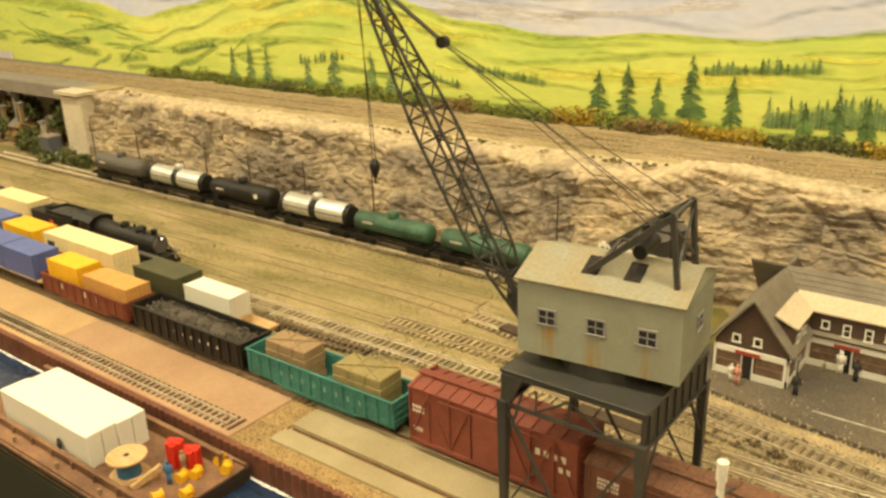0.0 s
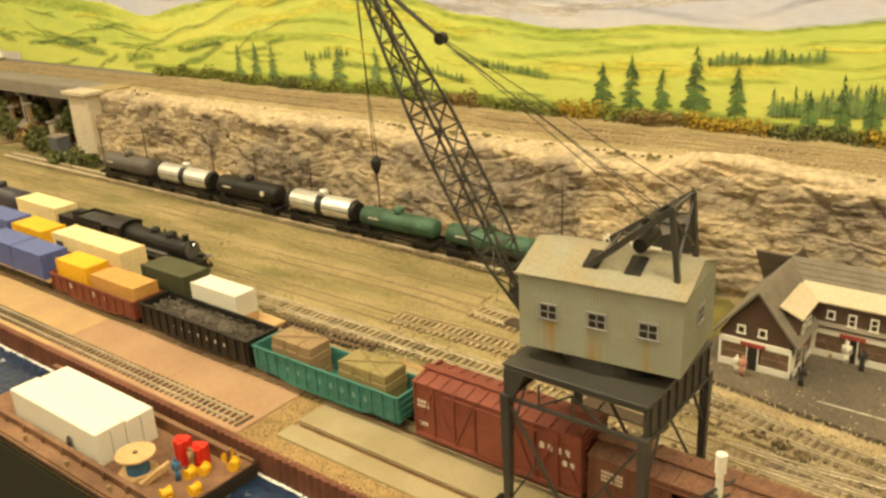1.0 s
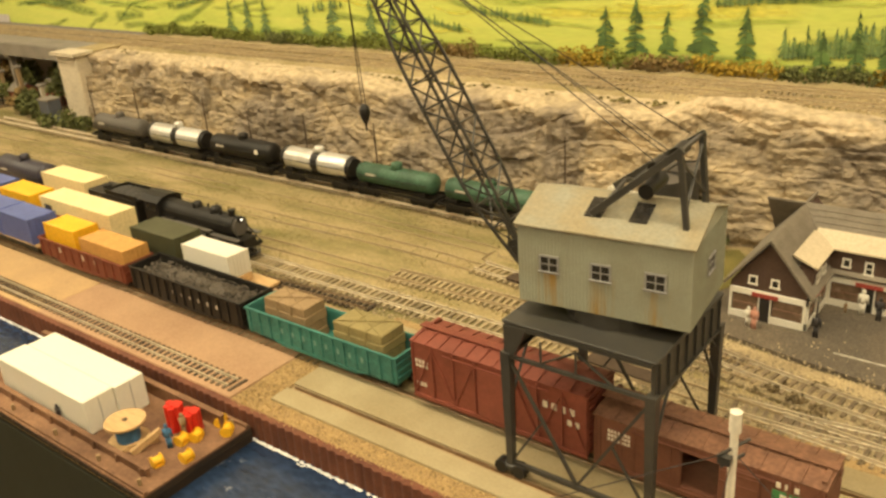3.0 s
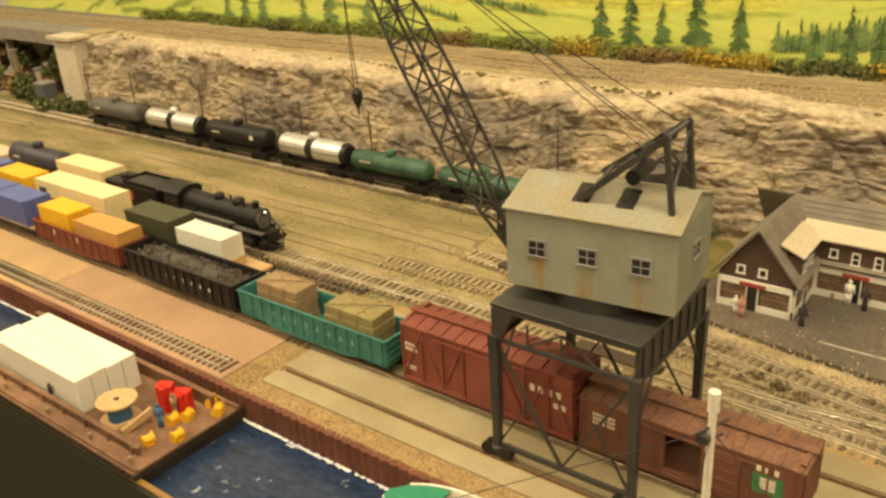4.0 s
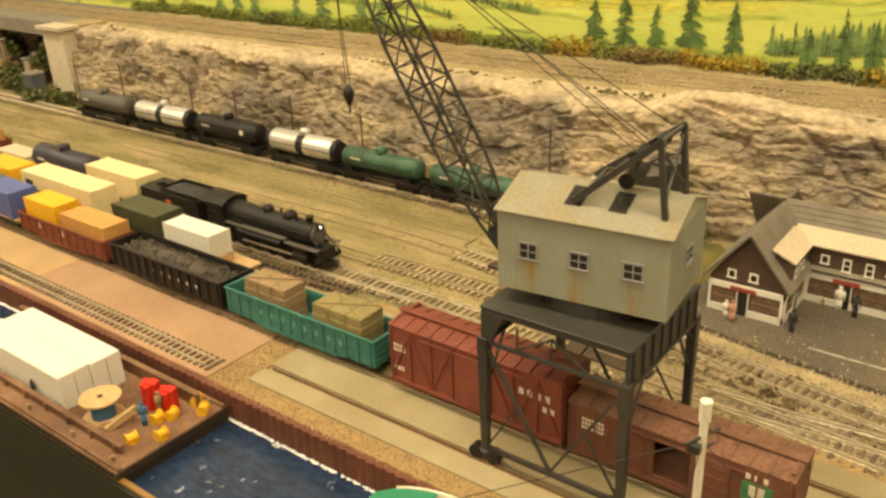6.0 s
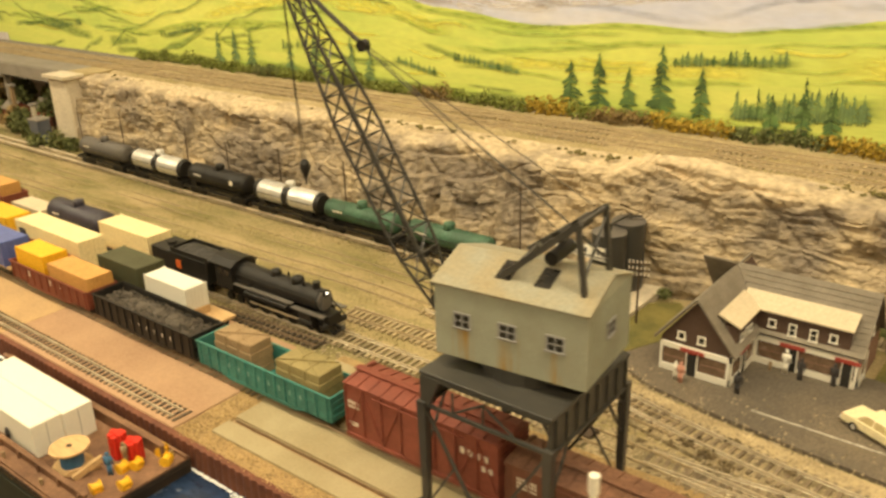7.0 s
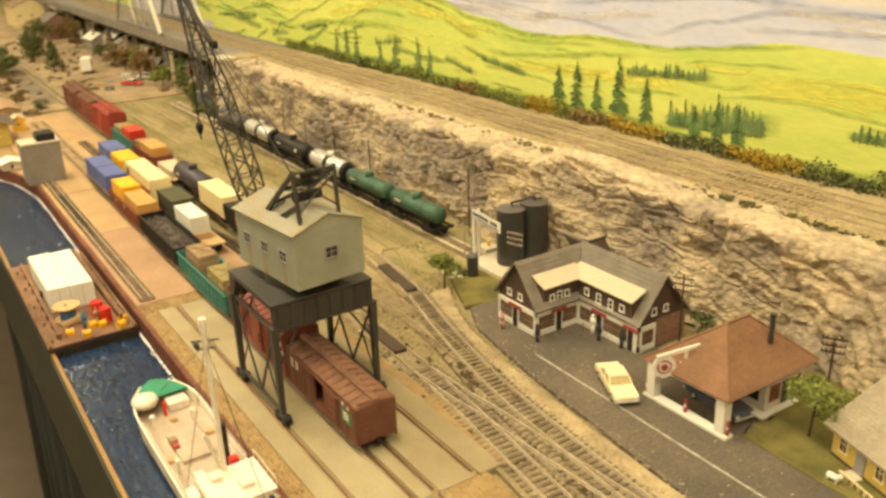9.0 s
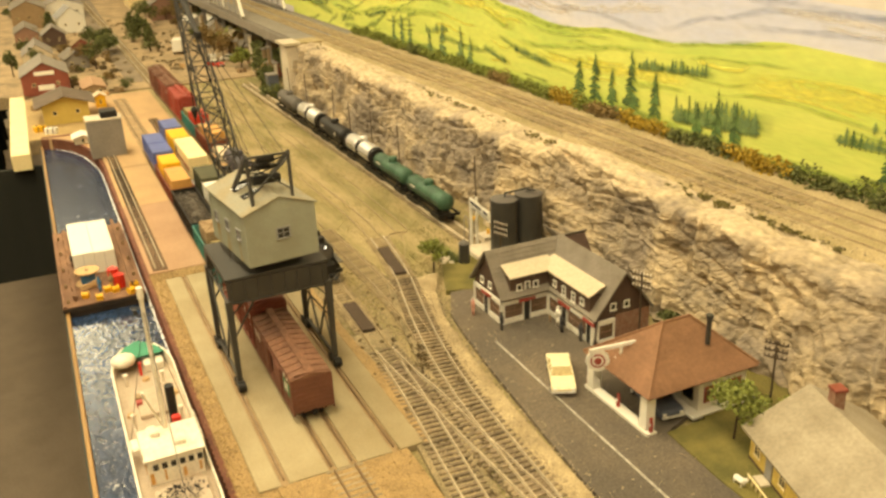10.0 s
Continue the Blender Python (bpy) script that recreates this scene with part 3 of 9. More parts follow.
# ---- rock cutting and upper level ----
def cliff_base(x):
    pts = [(-1.7, 0.77), (-1.36, 0.768), (-0.9, 0.768), (-0.45, 0.770), (-0.3, 0.774), (-0.15, 0.785), (-0.02, 0.790), (0.9, 0.795)]
    for (a, ya), (b, yb) in zip(pts, pts[1:]):
        if a <= x <= b:
            return ya + (yb - ya) * (x - a) / (b - a)
    return pts[0][1] if x < pts[0][0] else pts[-1][1]


def cliff_top(x):
    pts = [(-1.7, 0.113), (-1.3, 0.114), (-1.0, 0.119), (-0.78, 0.116), (-0.64, 0.106), (-0.53, 0.113), (-0.44, 0.110), (-0.345, 0.110), (-0.30, 0.131), (-0.245, 0.134), (-0.205, 0.122), (-0.13, 0.115), (0.02, 0.112), (0.9, 0.112)]
    for (a, ya), (b, yb) in zip(pts, pts[1:]):
        if a <= x <= b:
            return ya + (yb - ya) * (x - a) / (b - a)
    return 0.115


def ramp(x, a, b):
    u = min(1.0, max(0.0, (x - a) / (b - a)))
    return u * u * (3 - 2 * u)


def rock_relief(x, z):
    """Undercut strata in the middle, broken blocks towards the bridge, and rounded lumps at the street end."""
    lumps = ramp(x, -0.03, 0.09)
    blocks = 1 - ramp(x, -0.55, -0.3)
    strata = (1 - lumps) * (0.6 + 0.4 * (1 - blocks))
    wob = noise.noise(Vector((x * 6, z * 8, 3.1))) * 0.014 + noise.noise(Vector((x * 19, z * 16, 8.1))) * 0.006
    s0 = z + wob * 1.5 + 0.010 * math.sin(x * 6.1) + 0.05 * (x + 0.2) * (1 - blocks)
    d = 0.0
    for per, amp, run, seed in ((38, 0.0115, 8, 0.0), (104, 0.0026, 22, 30.0)):
        s = s0 * per
        k = math.floor(s)
        f = s - k
        push = 0.5 + 0.9 * noise.noise(Vector((k * 1.7 + seed, x * run, seed)))
        d += strata * amp * (f ** 0.6 - 0.6) * max(0.15, push)
        d += strata * amp * 0.9 * noise.cell(Vector((k * 3.1 + seed, x * run * (1.6 + 1.4 * blocks) + 2 * noise.noise(Vector((x * 20, k, 1))), 4.0))) * (0.35 + 0.65 * blocks)
    w = Vector((x * 17 + 1.6 * noise.noise(Vector((x * 12, z * 14, 0))), z * 24 + 1.6 * noise.noise(Vector((x * 12, z * 14, 9))), 1.5))
    d += lumps * (0.018 * (0.5 - abs(noise.noise(w))) + 0.006 * noise.noise(w * 2.7))
    d += noise.fractal(Vector((x * 60, z * 80, 0.5)), 0.8, 2.1, 4) * 0.0038
    d += noise.noise(Vector((x * 7, z * 10, 2.2))) * 0.011 + noise.noise(Vector((x * 24, z * 22, 6.2))) * 0.005
    d -= 0.005 * max(0.0, 1 - 6 * abs(noise.noise(Vector((x * 13 + z * 8, z * 9, 11.0))))) ** 2
    return d + 0.004


def cliff():
    xs = np.concatenate([np.arange(-1.345, -0.5, 0.0034), np.arange(-0.5, 0.62, 0.0024)])
    face, back = 84, 14
    nz = face + back
    vs = []
    for x in xs:
        x = float(x)
        yb, zt = cliff_base(x), cliff_top(x)
        zt += noise.noise(Vector((x * 14, 0, 5))) * 0.005 + noise.noise(Vector((x * 45, 2, 5))) * 0.0025
        lip = 0.0055 * (0.4 + noise.noise(Vector((x * 26, 0, 12)))) + 0.003 * noise.noise(Vector((x * 80, 0, 14)))
        for j in range(nz):
            if j < face:
                u = j / (face - 1)
                z = -0.012 + (zt + 0.012) * u
                top = max(0.0, (u - 0.88) / 0.12)
                y = yb + 0.024 * u + 0.010 * max(0.0, (u - 0.95) / 0.05) ** 2
                d = rock_relief(x, z) * (1 - 0.6 * top) + lip * ramp(u, 0.84, 0.93)
                vs.append((x, y - d, z + 0.2 * d * (u - 0.5)))
            else:
                w = (j - face + 1) / back
                vs.append((x, yb + 0.034 + 0.036 * w, zt + noise.fractal(Vector((x * 34, w * 2.2, 7)), 1, 2, 4) * 0.006 * (1 - 0.7 * w) - (zt - 0.1135) * w ** 1.3))
    fs = [(i * nz + j, (i + 1) * nz + j, (i + 1) * nz + j + 1, i * nz + j + 1) for i in range(len(xs) - 1) for j in range(nz - 1)]
    return tagged(new("rock_cutting", mesh_from("rock_cutting", vs, fs, M_rock, False)), "layered tan and grey plaster rock cutting with a pale cap", "rock face", "", "structure")


cliff()


def upper_level():
    xs = np.arange(-1.36, 0.9, 0.012)
    ys = np.arange(0.835, 0.953, 0.0065)
    vs = [(float(x), max(float(y), cliff_base(float(x)) + 0.04), 0.1165 - 0.012 * max(0.0, (max(0.856, cliff_base(float(x)) + 0.048) - y) / 0.02) ** 1.5 + hill(x, y + 3) * 1.6 + 0.014 * max(0, (y - 0.90) / 0.05) ** 2 * 0.6) for x in xs for y in ys]
    k = len(ys)
    fs = [(i * k + j, (i + 1) * k + j, (i + 1) * k + j + 1, i * k + j + 1) for i in range(len(xs) - 1) for j in range(k - 1)]
    tagged(new("upper_ground", mesh_from("upper_ground", vs, fs, M_bank, True)), "pale tan ballast of the upper main line", "ground", "", "structure")


upper_level()
structure("abutment", bx(B(), -1.405, -1.345, 0.765, 0.95, -0.01, 0.1125, 0.002), M_concrete, "pale plaster bridge abutment", "abutment")
structure("abutment_ballast", bx(B(), -1.408, -1.345, 0.797, 0.95, 0.1126, 0.1163), M_bank, "tan ballast over the top of the abutment", "ground")
box("coping", -1.41, -1.34, 0.758, 0.796, 0.113, 0.1185, M_concrete, bpy.data.objects["abutment"])


# ---- painted backdrop ----
def painted(name, col, col2, scale, stretch, amount=0.9):
    return mat(name, col, 0.6, col2=col2, scale=scale, amount=amount, stretch=stretch, fine=0.06, bscale=60)


def soft_paint(name, col, col2, strength=0.8, scale=40, stretch=(1, 1, 4)):
    """Thin brushed paint that fades to nothing at the stroke's edges."""
    m = painted(name, col, col2, scale, stretch)
    nt = m.node_tree
    N, L = nt.nodes, nt.links
    uv = N.new("ShaderNodeTexCoord")
    sp = N.new("ShaderNodeSeparateXYZ")
    L.new(uv.outputs["UV"], sp.inputs[0])
    fades = []
    for axis, gain in ((0, 8.0), (1, 4.0)):
        inv = N.new("ShaderNodeMath")
        inv.operation = "SUBTRACT"
        inv.inputs[0].default_value = 1.0
        L.new(sp.outputs[axis], inv.inputs[1])
        mu = N.new("ShaderNodeMath")
        mu.operation = "MULTIPLY"
        L.new(sp.outputs[axis], mu.inputs[0])
        L.new(inv.outputs[0], mu.inputs[1])
        ga = N.new("ShaderNodeMath")
        ga.operation, ga.use_clamp = "MULTIPLY", True
        ga.inputs[1].default_value = gain
        L.new(mu.outputs[0], ga.inputs[0])
        fades.append(ga.outputs[0])
    tc = [n for n in N if n.bl_idname == "ShaderNodeMapping"][0]
    nz = N.new("ShaderNodeTexNoise")
    nz.inputs["Scale"].default_value, nz.inputs["Detail"].default_value = 55, 4
    L.new(tc.outputs[0], nz.inputs[0])
    rg = N.new("ShaderNodeMapRange")
    rg.inputs[1].default_value, rg.inputs[2].default_value, rg.inputs[3].default_value, rg.inputs[4].default_value = 0.3, 0.7, 0.35 * strength, strength
    L.new(nz.outputs[0], rg.inputs[0])
    val = rg.outputs[0]
    for f in fades:
        mu = N.new("ShaderNodeMath")
        mu.operation = "MULTIPLY"
        L.new(val, mu.inputs[0])
        L.new(f, mu.inputs[1])
        val = mu.outputs[0]
    L.new(val, N["Principled BSDF"].inputs["Alpha"])
    return m


P_sky = painted("painted_sky", (0.66, 0.61, 0.58), (0.80, 0.74, 0.66), 4, (1, 1, 4))
P_mount = painted("painted_far_mountains", (0.55, 0.57, 0.72), (0.67, 0.65, 0.70), 7, (1, 1, 3))
P_hill = painted("painted_hill", (0.50, 0.60, 0.13), (0.72, 0.73, 0.17), 6, (1, 1, 3))
P_cliff = painted("painted_grey_cliff", (0.62, 0.58, 0.56), (0.42, 0.40, 0.42), 26, (1, 1, 0.12))
P_hill2 = painted("painted_near_hill", (0.64, 0.67, 0.15), (0.50, 0.59, 0.12), 5, (1, 1, 4))
P_mead = painted("painted_meadow", (0.65, 0.67, 0.16), (0.50, 0.59, 0.12), 5, (1, 1, 8))
P_fir = island(painted("painted_fir", (0.06, 0.105, 0.034), (0.105, 0.175, 0.045), 60, (1, 1, 1)), 0.6, 1.5)
P_firfar = island(painted("painted_far_fir", (0.115, 0.175, 0.07), (0.19, 0.27, 0.085), 60, (1, 1, 1)), 0.7, 1.4)
S_blue = soft_paint("brushed_blue", (0.34, 0.39, 0.58), (0.46, 0.49, 0.63), 0.42, 12)
S_pale = soft_paint("brushed_cream", (0.80, 0.73, 0.64), (0.72, 0.66, 0.62), 0.6, 20)
S_green = soft_paint("brushed_green", (0.33, 0.46, 0.08), (0.46, 0.54, 0.10), 0.62, 14)
S_dark = soft_paint("brushed_dark_green", (0.12, 0.22, 0.06), (0.22, 0.32, 0.08), 0.7, 40)
S_yellow = soft_paint("brushed_yellow", (0.84, 0.76, 0.14), (0.76, 0.72, 0.12), 0.8, 20)

backdrop = tagged(part("backdrop", bx(B(), -6.0, 2.2, 0.9505, 0.956, 0.0, 0.75), P_sky), "painted backdrop of lilac mountains and sky over rolling green hills", "backdrop", "", "structure")


def interp(pts, x):
    if x <= pts[0][0]:
        return pts[0][1]
    for (a, ya), (b, yb) in zip(pts, pts[1:]):
        if x <= b:
            u = (x - a) / (b - a)
            u = u * u * (3 - 2 * u)
            return ya + (yb - ya) * u
    return pts[-1][1]


def paint_hill(pts, depth, material, low=0.05, wav=0.003, name="painted_hill"):
    bm = B()
    n = 300
    prev = None
    x0, x1 = pts[0][0], pts[-1][0]
    for i in range(n + 1):
        x = x0 + (x1 - x0) * i / n
        z = interp(pts, x) + wav * noise.noise(Vector((x * 6, depth * 1000, 0)))
        cur = (bm.verts.new((x, 0.9503 - depth, low)), bm.verts.new((x, 0.9503 - depth, max(low + 0.001, z))))
        if prev:
            bm.faces.new((prev[0], cur[0], cur[1], prev[1]))
        prev = cur
    return part(name, bm, material, backdrop)


def ribbon(line, width, depth, material, n=24):
    """A soft band of paint along a line of (x, z), fading at its ends and edges."""
    bm = B()
    uvl = bm.loops.layers.uv.new("UVMap")
    prev = None
    for i in range(n + 1):
        u = i / n
        x = line[0][0] + (line[-1][0] - line[0][0]) * u
        z = interp(line, x)
        h = width * (0.8 + 0.4 * noise.noise(Vector((x * 20, depth * 999, 3))))
        cur = (bm.verts.new((x, 0.9503 - depth, z - h)), bm.verts.new((x, 0.9503 - depth, z + h)), u)
        if prev:
            f = bm.faces.new((prev[0], cur[0], cur[1], prev[1]))
            for lp, c in zip(f.loops, ((prev[2], 0), (u, 0), (u, 1), (prev[2], 1))):
                lp[uvl].uv = c
        prev = cur
    return part("painted_stroke", bm, material, backdrop)


MOUNT = [(-6, 0.30), (-2.6, 0.27), (-2.25, 0.25), (-1.99, 0.29), (-1.86, 0.28), (-1.61, 0.262), (-1.345, 0.266), (-1.12, 0.292), (-0.82, 0.293), (-0.66, 0.283), (-0.537, 0.272), (-0.48, 0.277), (-0.33, 0.291), (-0.2, 0.30), (0.1, 0.29), (0.5, 0.31), (2.2, 0.3)]
CREST = [(-6, 0.28), (-3.4, 0.24), (-2.55, 0.262), (-2.13, 0.28), (-1.85, 0.26), (-1.69, 0.251), (-1.552, 0.246), (-1.41, 0.2225), (-1.273, 0.247), (-1.14, 0.270), (-0.99, 0.285), (-0.9, 0.284), (-0.818, 0.269), (-0.687, 0.241), (-0.526, 0.226), (-0.402, 0.234), (-0.305, 0.231), (-0.2, 0.241), (-0.13, 0.252), (0.1, 0.247), (0.5, 0.262), (2.2, 0.26)]
NEAR = [(-6, 0.19), (-2.2, 0.2), (-1.85, 0.19), (-1.7, 0.19), (-1.5, 0.16), (-1.42, 0.165), (-1.2, 0.195), (-1.0, 0.205), (-0.825, 0.198), (-0.61, 0.19), (-0.494, 0.199), (-0.411, 0.213), (-0.32, 0.216), (-0.2, 0.228), (0.1, 0.224), (0.5, 0.232), (2.2, 0.23)]
MEAD = [(-6, 0.15), (-2.0, 0.15), (-1.3, 0.14), (-0.95, 0.16), (-0.6, 0.162), (-0.3, 0.178), (0.0, 0.19), (0.4, 0.185), (2.2, 0.2)]
paint_hill(MOUNT, 0.0003, P_mount, 0.05, 0.004)
paint_hill(CREST, 0.0009, P_hill)
paint_hill(NEAR, 0.0015, P_hill2)
paint_hill(MEAD, 0.0018, P_mead)


def shift(pts, x0, x1, dz, step=0.06):
    k = max(2, int((x1 - x0) / step))
    return [(x0 + (x1 - x0) * i / k, interp(pts, x0 + (x1 - x0) * i / k) + dz) for i in range(k + 1)]


# blue ridges and pale light on the mountains
for x0, x1, dz, w in ((-2.2, -1.85, -0.006, 0.006), (-1.6, -1.3, -0.006, 0.006), (-1.4, -0.9, -0.012, 0.008), (-0.8, -0.5, -0.005, 0.004), (-0.5, -0.12, -0.006, 0.005), (-0.2, 0.2, -0.008, 0.006)):
    ribbon(shift(MOUNT, x0, x1, dz), w, 0.0005, S_blue)
ribbon([(-0.82, 0.286), (-0.6, 0.262), (-0.476, 0.252), (-0.309, 0.238)], 0.005, 0.0006, S_blue)
ribbon([(-0.32, 0.244), (-0.228, 0.266), (-0.132, 0.283), (0.05, 0.286)], 0.006, 0.0006, S_blue)
ribbon([(-0.2, 0.262), (0.0, 0.268), (0.3, 0.262)], 0.005, 0.0006, S_blue)
for k in range(12):
    x0 = rng.uniform(-2.4, 0.3)
    ribbon(shift(MOUNT, x0, x0 + rng.uniform(0.1, 0.3), rng.uniform(-0.04, -0.015)), rng.uniform(0.004, 0.009), 0.0007, S_pale)
# green along the crests, yellow light and darker folds on the slopes
ribbon(shift(CREST, -1.41, -0.93, -0.005), 0.009, 0.0011, S_green)
ribbon(shift(CREST, -0.9, -0.5, -0.006), 0.008, 0.0011, S_green)
ribbon(shift(CREST, -0.56, -0.28, -0.003), 0.006, 0.0011, S_green)
ribbon(shift(CREST, -0.3, -0.1, -0.002), 0.005, 0.0011, S_green)
ribbon(shift(CREST, -0.02, 0.4, -0.003), 0.006, 0.0011, S_green)
ribbon(shift(CREST, -2.5, -1.45, -0.012, 0.1), 0.016, 0.0011, S_green)
ribbon(shift(NEAR, -0.66, -0.33, -0.001), 0.006, 0.0017, S_green)
ribbon(shift(NEAR, -1.4, -0.9, -0.004), 0.009, 0.0017, S_green)
ribbon([(-0.95, 0.25), (-0.8, 0.236), (-0.66, 0.21)], 0.014, 0.0012, S_yellow)
ribbon([(-1.2, 0.205), (-1.08, 0.225), (-0.92, 0.25)], 0.012, 0.0012, S_yellow)
ribbon([(-0.2, 0.205), (0.0, 0.21), (0.3, 0.214)], 0.016, 0.0019, S_yellow)
ribbon([(-0.6, 0.178), (-0.45, 0.182), (-0.25, 0.19)], 0.012, 0.0019, S_yellow)
for k in range(70):
    x0 = rng.uniform(-2.4, -0.75) if k < 42 else rng.uniform(-0.75, 0.4)
    ln = rng.uniform(0.06, 0.22)
    top, low = interp(CREST, x0 + ln / 2), 0.14
    f = rng.uniform(0.1, 0.9)
    line = [(x0 + ln * i / 4, low + (interp(CREST, x0 + ln * i / 4) - low) * f + 0.003 * math.sin(i * 1.3 + k)) for i in range(5)]
    ribbon(line, rng.uniform(0.003, 0.008) if k < 42 else rng.uniform(0.002, 0.005), 0.0020 + 0.00001 * k, (S_green, S_yellow, S_green, S_dark)[k % 4] if x0 < -0.8 else (S_green, S_yellow, S_green)[k % 3], 12)
# a pale grey painted cliff beyond the far bridge
bm = B()
top_, low_ = [], []
for i in range(25):
    u = i / 24
    x_ = -2.72 + 0.82 * u
    top_.append(bm.verts.new((x_, 0.9503 - 0.0042, 0.135 + 0.075 * math.sin(math.pi * min(1.0, u * 1.15)) ** 0.5 + 0.006 * noise.noise(Vector((x_ * 30, 0, 2))))))
    low_.append(bm.verts.new((x_, 0.9503 - 0.0042, 0.09)))
for i in range(24):
    bm.faces.new((low_[i], low_[i + 1], top_[i + 1], top_[i]))
part("painted_cliff", bm, P_cliff, backdrop)
# hedge bands and copses brushed in darker green
for line, w in (([(-0.72, 0.19), (-0.634, 0.175), (-0.555, 0.167)], 0.006), ([(-0.775, 0.165), (-0.683, 0.152)], 0.006), ([(-0.36, 0.196), (-0.29, 0.2), (-0.21, 0.204)], 0.006), ([(-0.29, 0.145), (-0.2, 0.158), (-0.12, 0.166)], 0.015),
                ([(-1.32, 0.165), (-1.2, 0.183)], 0.006), ([(-1.16, 0.17), (-1.08, 0.18)], 0.005), ([(-1.75, 0.165), (-1.55, 0.15)], 0.014), ([(-2.1, 0.19), (-1.9, 0.165)], 0.014), ([(-1.5, 0.145), (-1.4, 0.15)], 0.012), ([(-1.8, 0.185), (-1.62, 0.165)], 0.006),
                ([(-0.64, 0.142), (-0.56, 0.141)], 0.003), ([(-0.02, 0.14), (0.1, 0.137)], 0.004), ([(-0.05, 0.172), (0.06, 0.174)], 0.006), ([(0.02, 0.19), (0.14, 0.193)], 0.004)):
    ribbon(line, w, 0.0028, S_dark)
# wooded folds on the hills beyond the bridge
for line, w in (([(-1.513, 0.127), (-1.419, 0.172), (-1.278, 0.208), (-1.122, 0.251)], 0.004),
                ([(-1.707, 0.178), (-1.599, 0.194), (-1.462, 0.209)], 0.003),
                ([(-1.855, 0.204), (-1.804, 0.186), (-1.764, 0.172)], 0.003),
                ([(-1.861, 0.157), (-1.801, 0.163), (-1.733, 0.166)], 0.007),
                ([(-1.845, 0.228), (-1.779, 0.221), (-1.716, 0.214)], 0.003),
                ([(-1.343, 0.131), (-1.290, 0.149), (-1.192, 0.179)], 0.009),
                ([(-1.269, 0.175), (-1.222, 0.180), (-1.161, 0.192)], 0.004),
                ([(-1.603, 0.117), (-1.558, 0.135), (-1.516, 0.148)], 0.008),
                ([(-1.787, 0.110), (-1.728, 0.120), (-1.659, 0.134)], 0.006),
                ([(-1.179, 0.170), (-1.102, 0.206), (-1.020, 0.228)], 0.003),
                ([(-1.092, 0.186), (-1.071, 0.191), (-1.044, 0.196)], 0.005),
                ([(-1.938, 0.177), (-1.901, 0.179), (-1.867, 0.172)], 0.004)):
    ribbon(line, w, 0.0031, S_dark)
for k in range(26):
    x0 = -1.45 + k * 0.07
    ribbon([(x0 - 0.03, 0.128), (x0 + 0.04, 0.132 + rng.uniform(-0.004, 0.004)), (x0 + 0.1, 0.128)], rng.uniform(0.006, 0.013), 0.0029 + 0.00001 * k, S_green if k % 3 else S_dark, 10)


def painted_fir(x, z0, z1, w, depth, material, ragged=0.35):
    """A flat brushed fir: a thin trunk and uneven, drooping bough strokes with gaps near the top."""
    bm = B()
    h = z1 - z0
    w *= 1.25
    n = max(7, int(h / 0.0048))
    lay = 0
    for i in range(n):
        u = i / n
        dz = h / n
        z = z0 + h * (0.05 + 0.93 * u)
        half = w * (1 - u) ** 0.85 * rng.uniform(1 - ragged * 0.9, 1.05) + 0.0008
        for s in (-1, 1):
            if u > 0.35 and rng.random() < 0.16:
                continue
            hw = half * rng.uniform(0.6, 1.1)
            th = dz * rng.uniform(0.55, 1.0)
            drop = dz * rng.uniform(0.1, 0.9)
            zz = z + dz * rng.uniform(-0.25, 0.25)
            lay += 1
            y = 0.9503 - depth - 0.000012 * lay
            bm.faces.new([bm.verts.new(q) for q in ((x - s * 0.0006, y, zz + th), (x + s * hw * 0.45, y, zz + th * 0.75 - drop * 0.2), (x + s * hw * 0.85, y, zz + th * 0.35 - drop * 0.6), (x + s * hw, y, zz - drop),
                                                      (x + s * hw * 0.72, y, zz - drop - th * 0.15), (x + s * hw * 0.35, y, zz - th * 0.35), (x - s * 0.0006, y, zz - th * 0.2))])
    y = 0.9503 - depth - 0.000012 * (lay + 1)
    bm.faces.new([bm.verts.new(q) for q in ((x - 0.0008, y, z0 - 0.003), (x + 0.0008, y, z0 - 0.003), (x + 0.0003, y, z1), (x - 0.0003, y, z1))])
    for f in bm.faces:
        f.normal_update()
        if f.normal.y > 0:
            f.normal_flip()
    return part("painted_fir", bm, material, backdrop)


for x, z0, z1, w in [(-0.481, 0.136, 0.190, 0.0165), (-0.443, 0.136, 0.200, 0.0165), (-0.404, 0.136, 0.187, 0.0125), (-0.364, 0.138, 0.215, 0.017), (-0.316, 0.138, 0.194, 0.0125),
                     (-0.238, 0.12, 0.172, 0.012), (-0.206, 0.12, 0.192, 0.013), (-0.176, 0.12, 0.184, 0.012), (-0.853, 0.13, 0.192, 0.017), (-0.815, 0.13, 0.18, 0.014),
                     (-0.928, 0.125, 0.190, 0.026), (-0.985, 0.125, 0.170, 0.019), (-1.163, 0.13, 0.184, 0.013), (-1.12, 0.13, 0.190, 0.013), (-1.079, 0.13, 0.190, 0.014), (0.02, 0.14, 0.2, 0.013), (0.06, 0.14, 0.19, 0.012), (0.32, 0.14, 0.2, 0.013)]:
    painted_fir(x, z0, z1, w, 0.0036, P_fir if x > -0.7 else P_firfar)
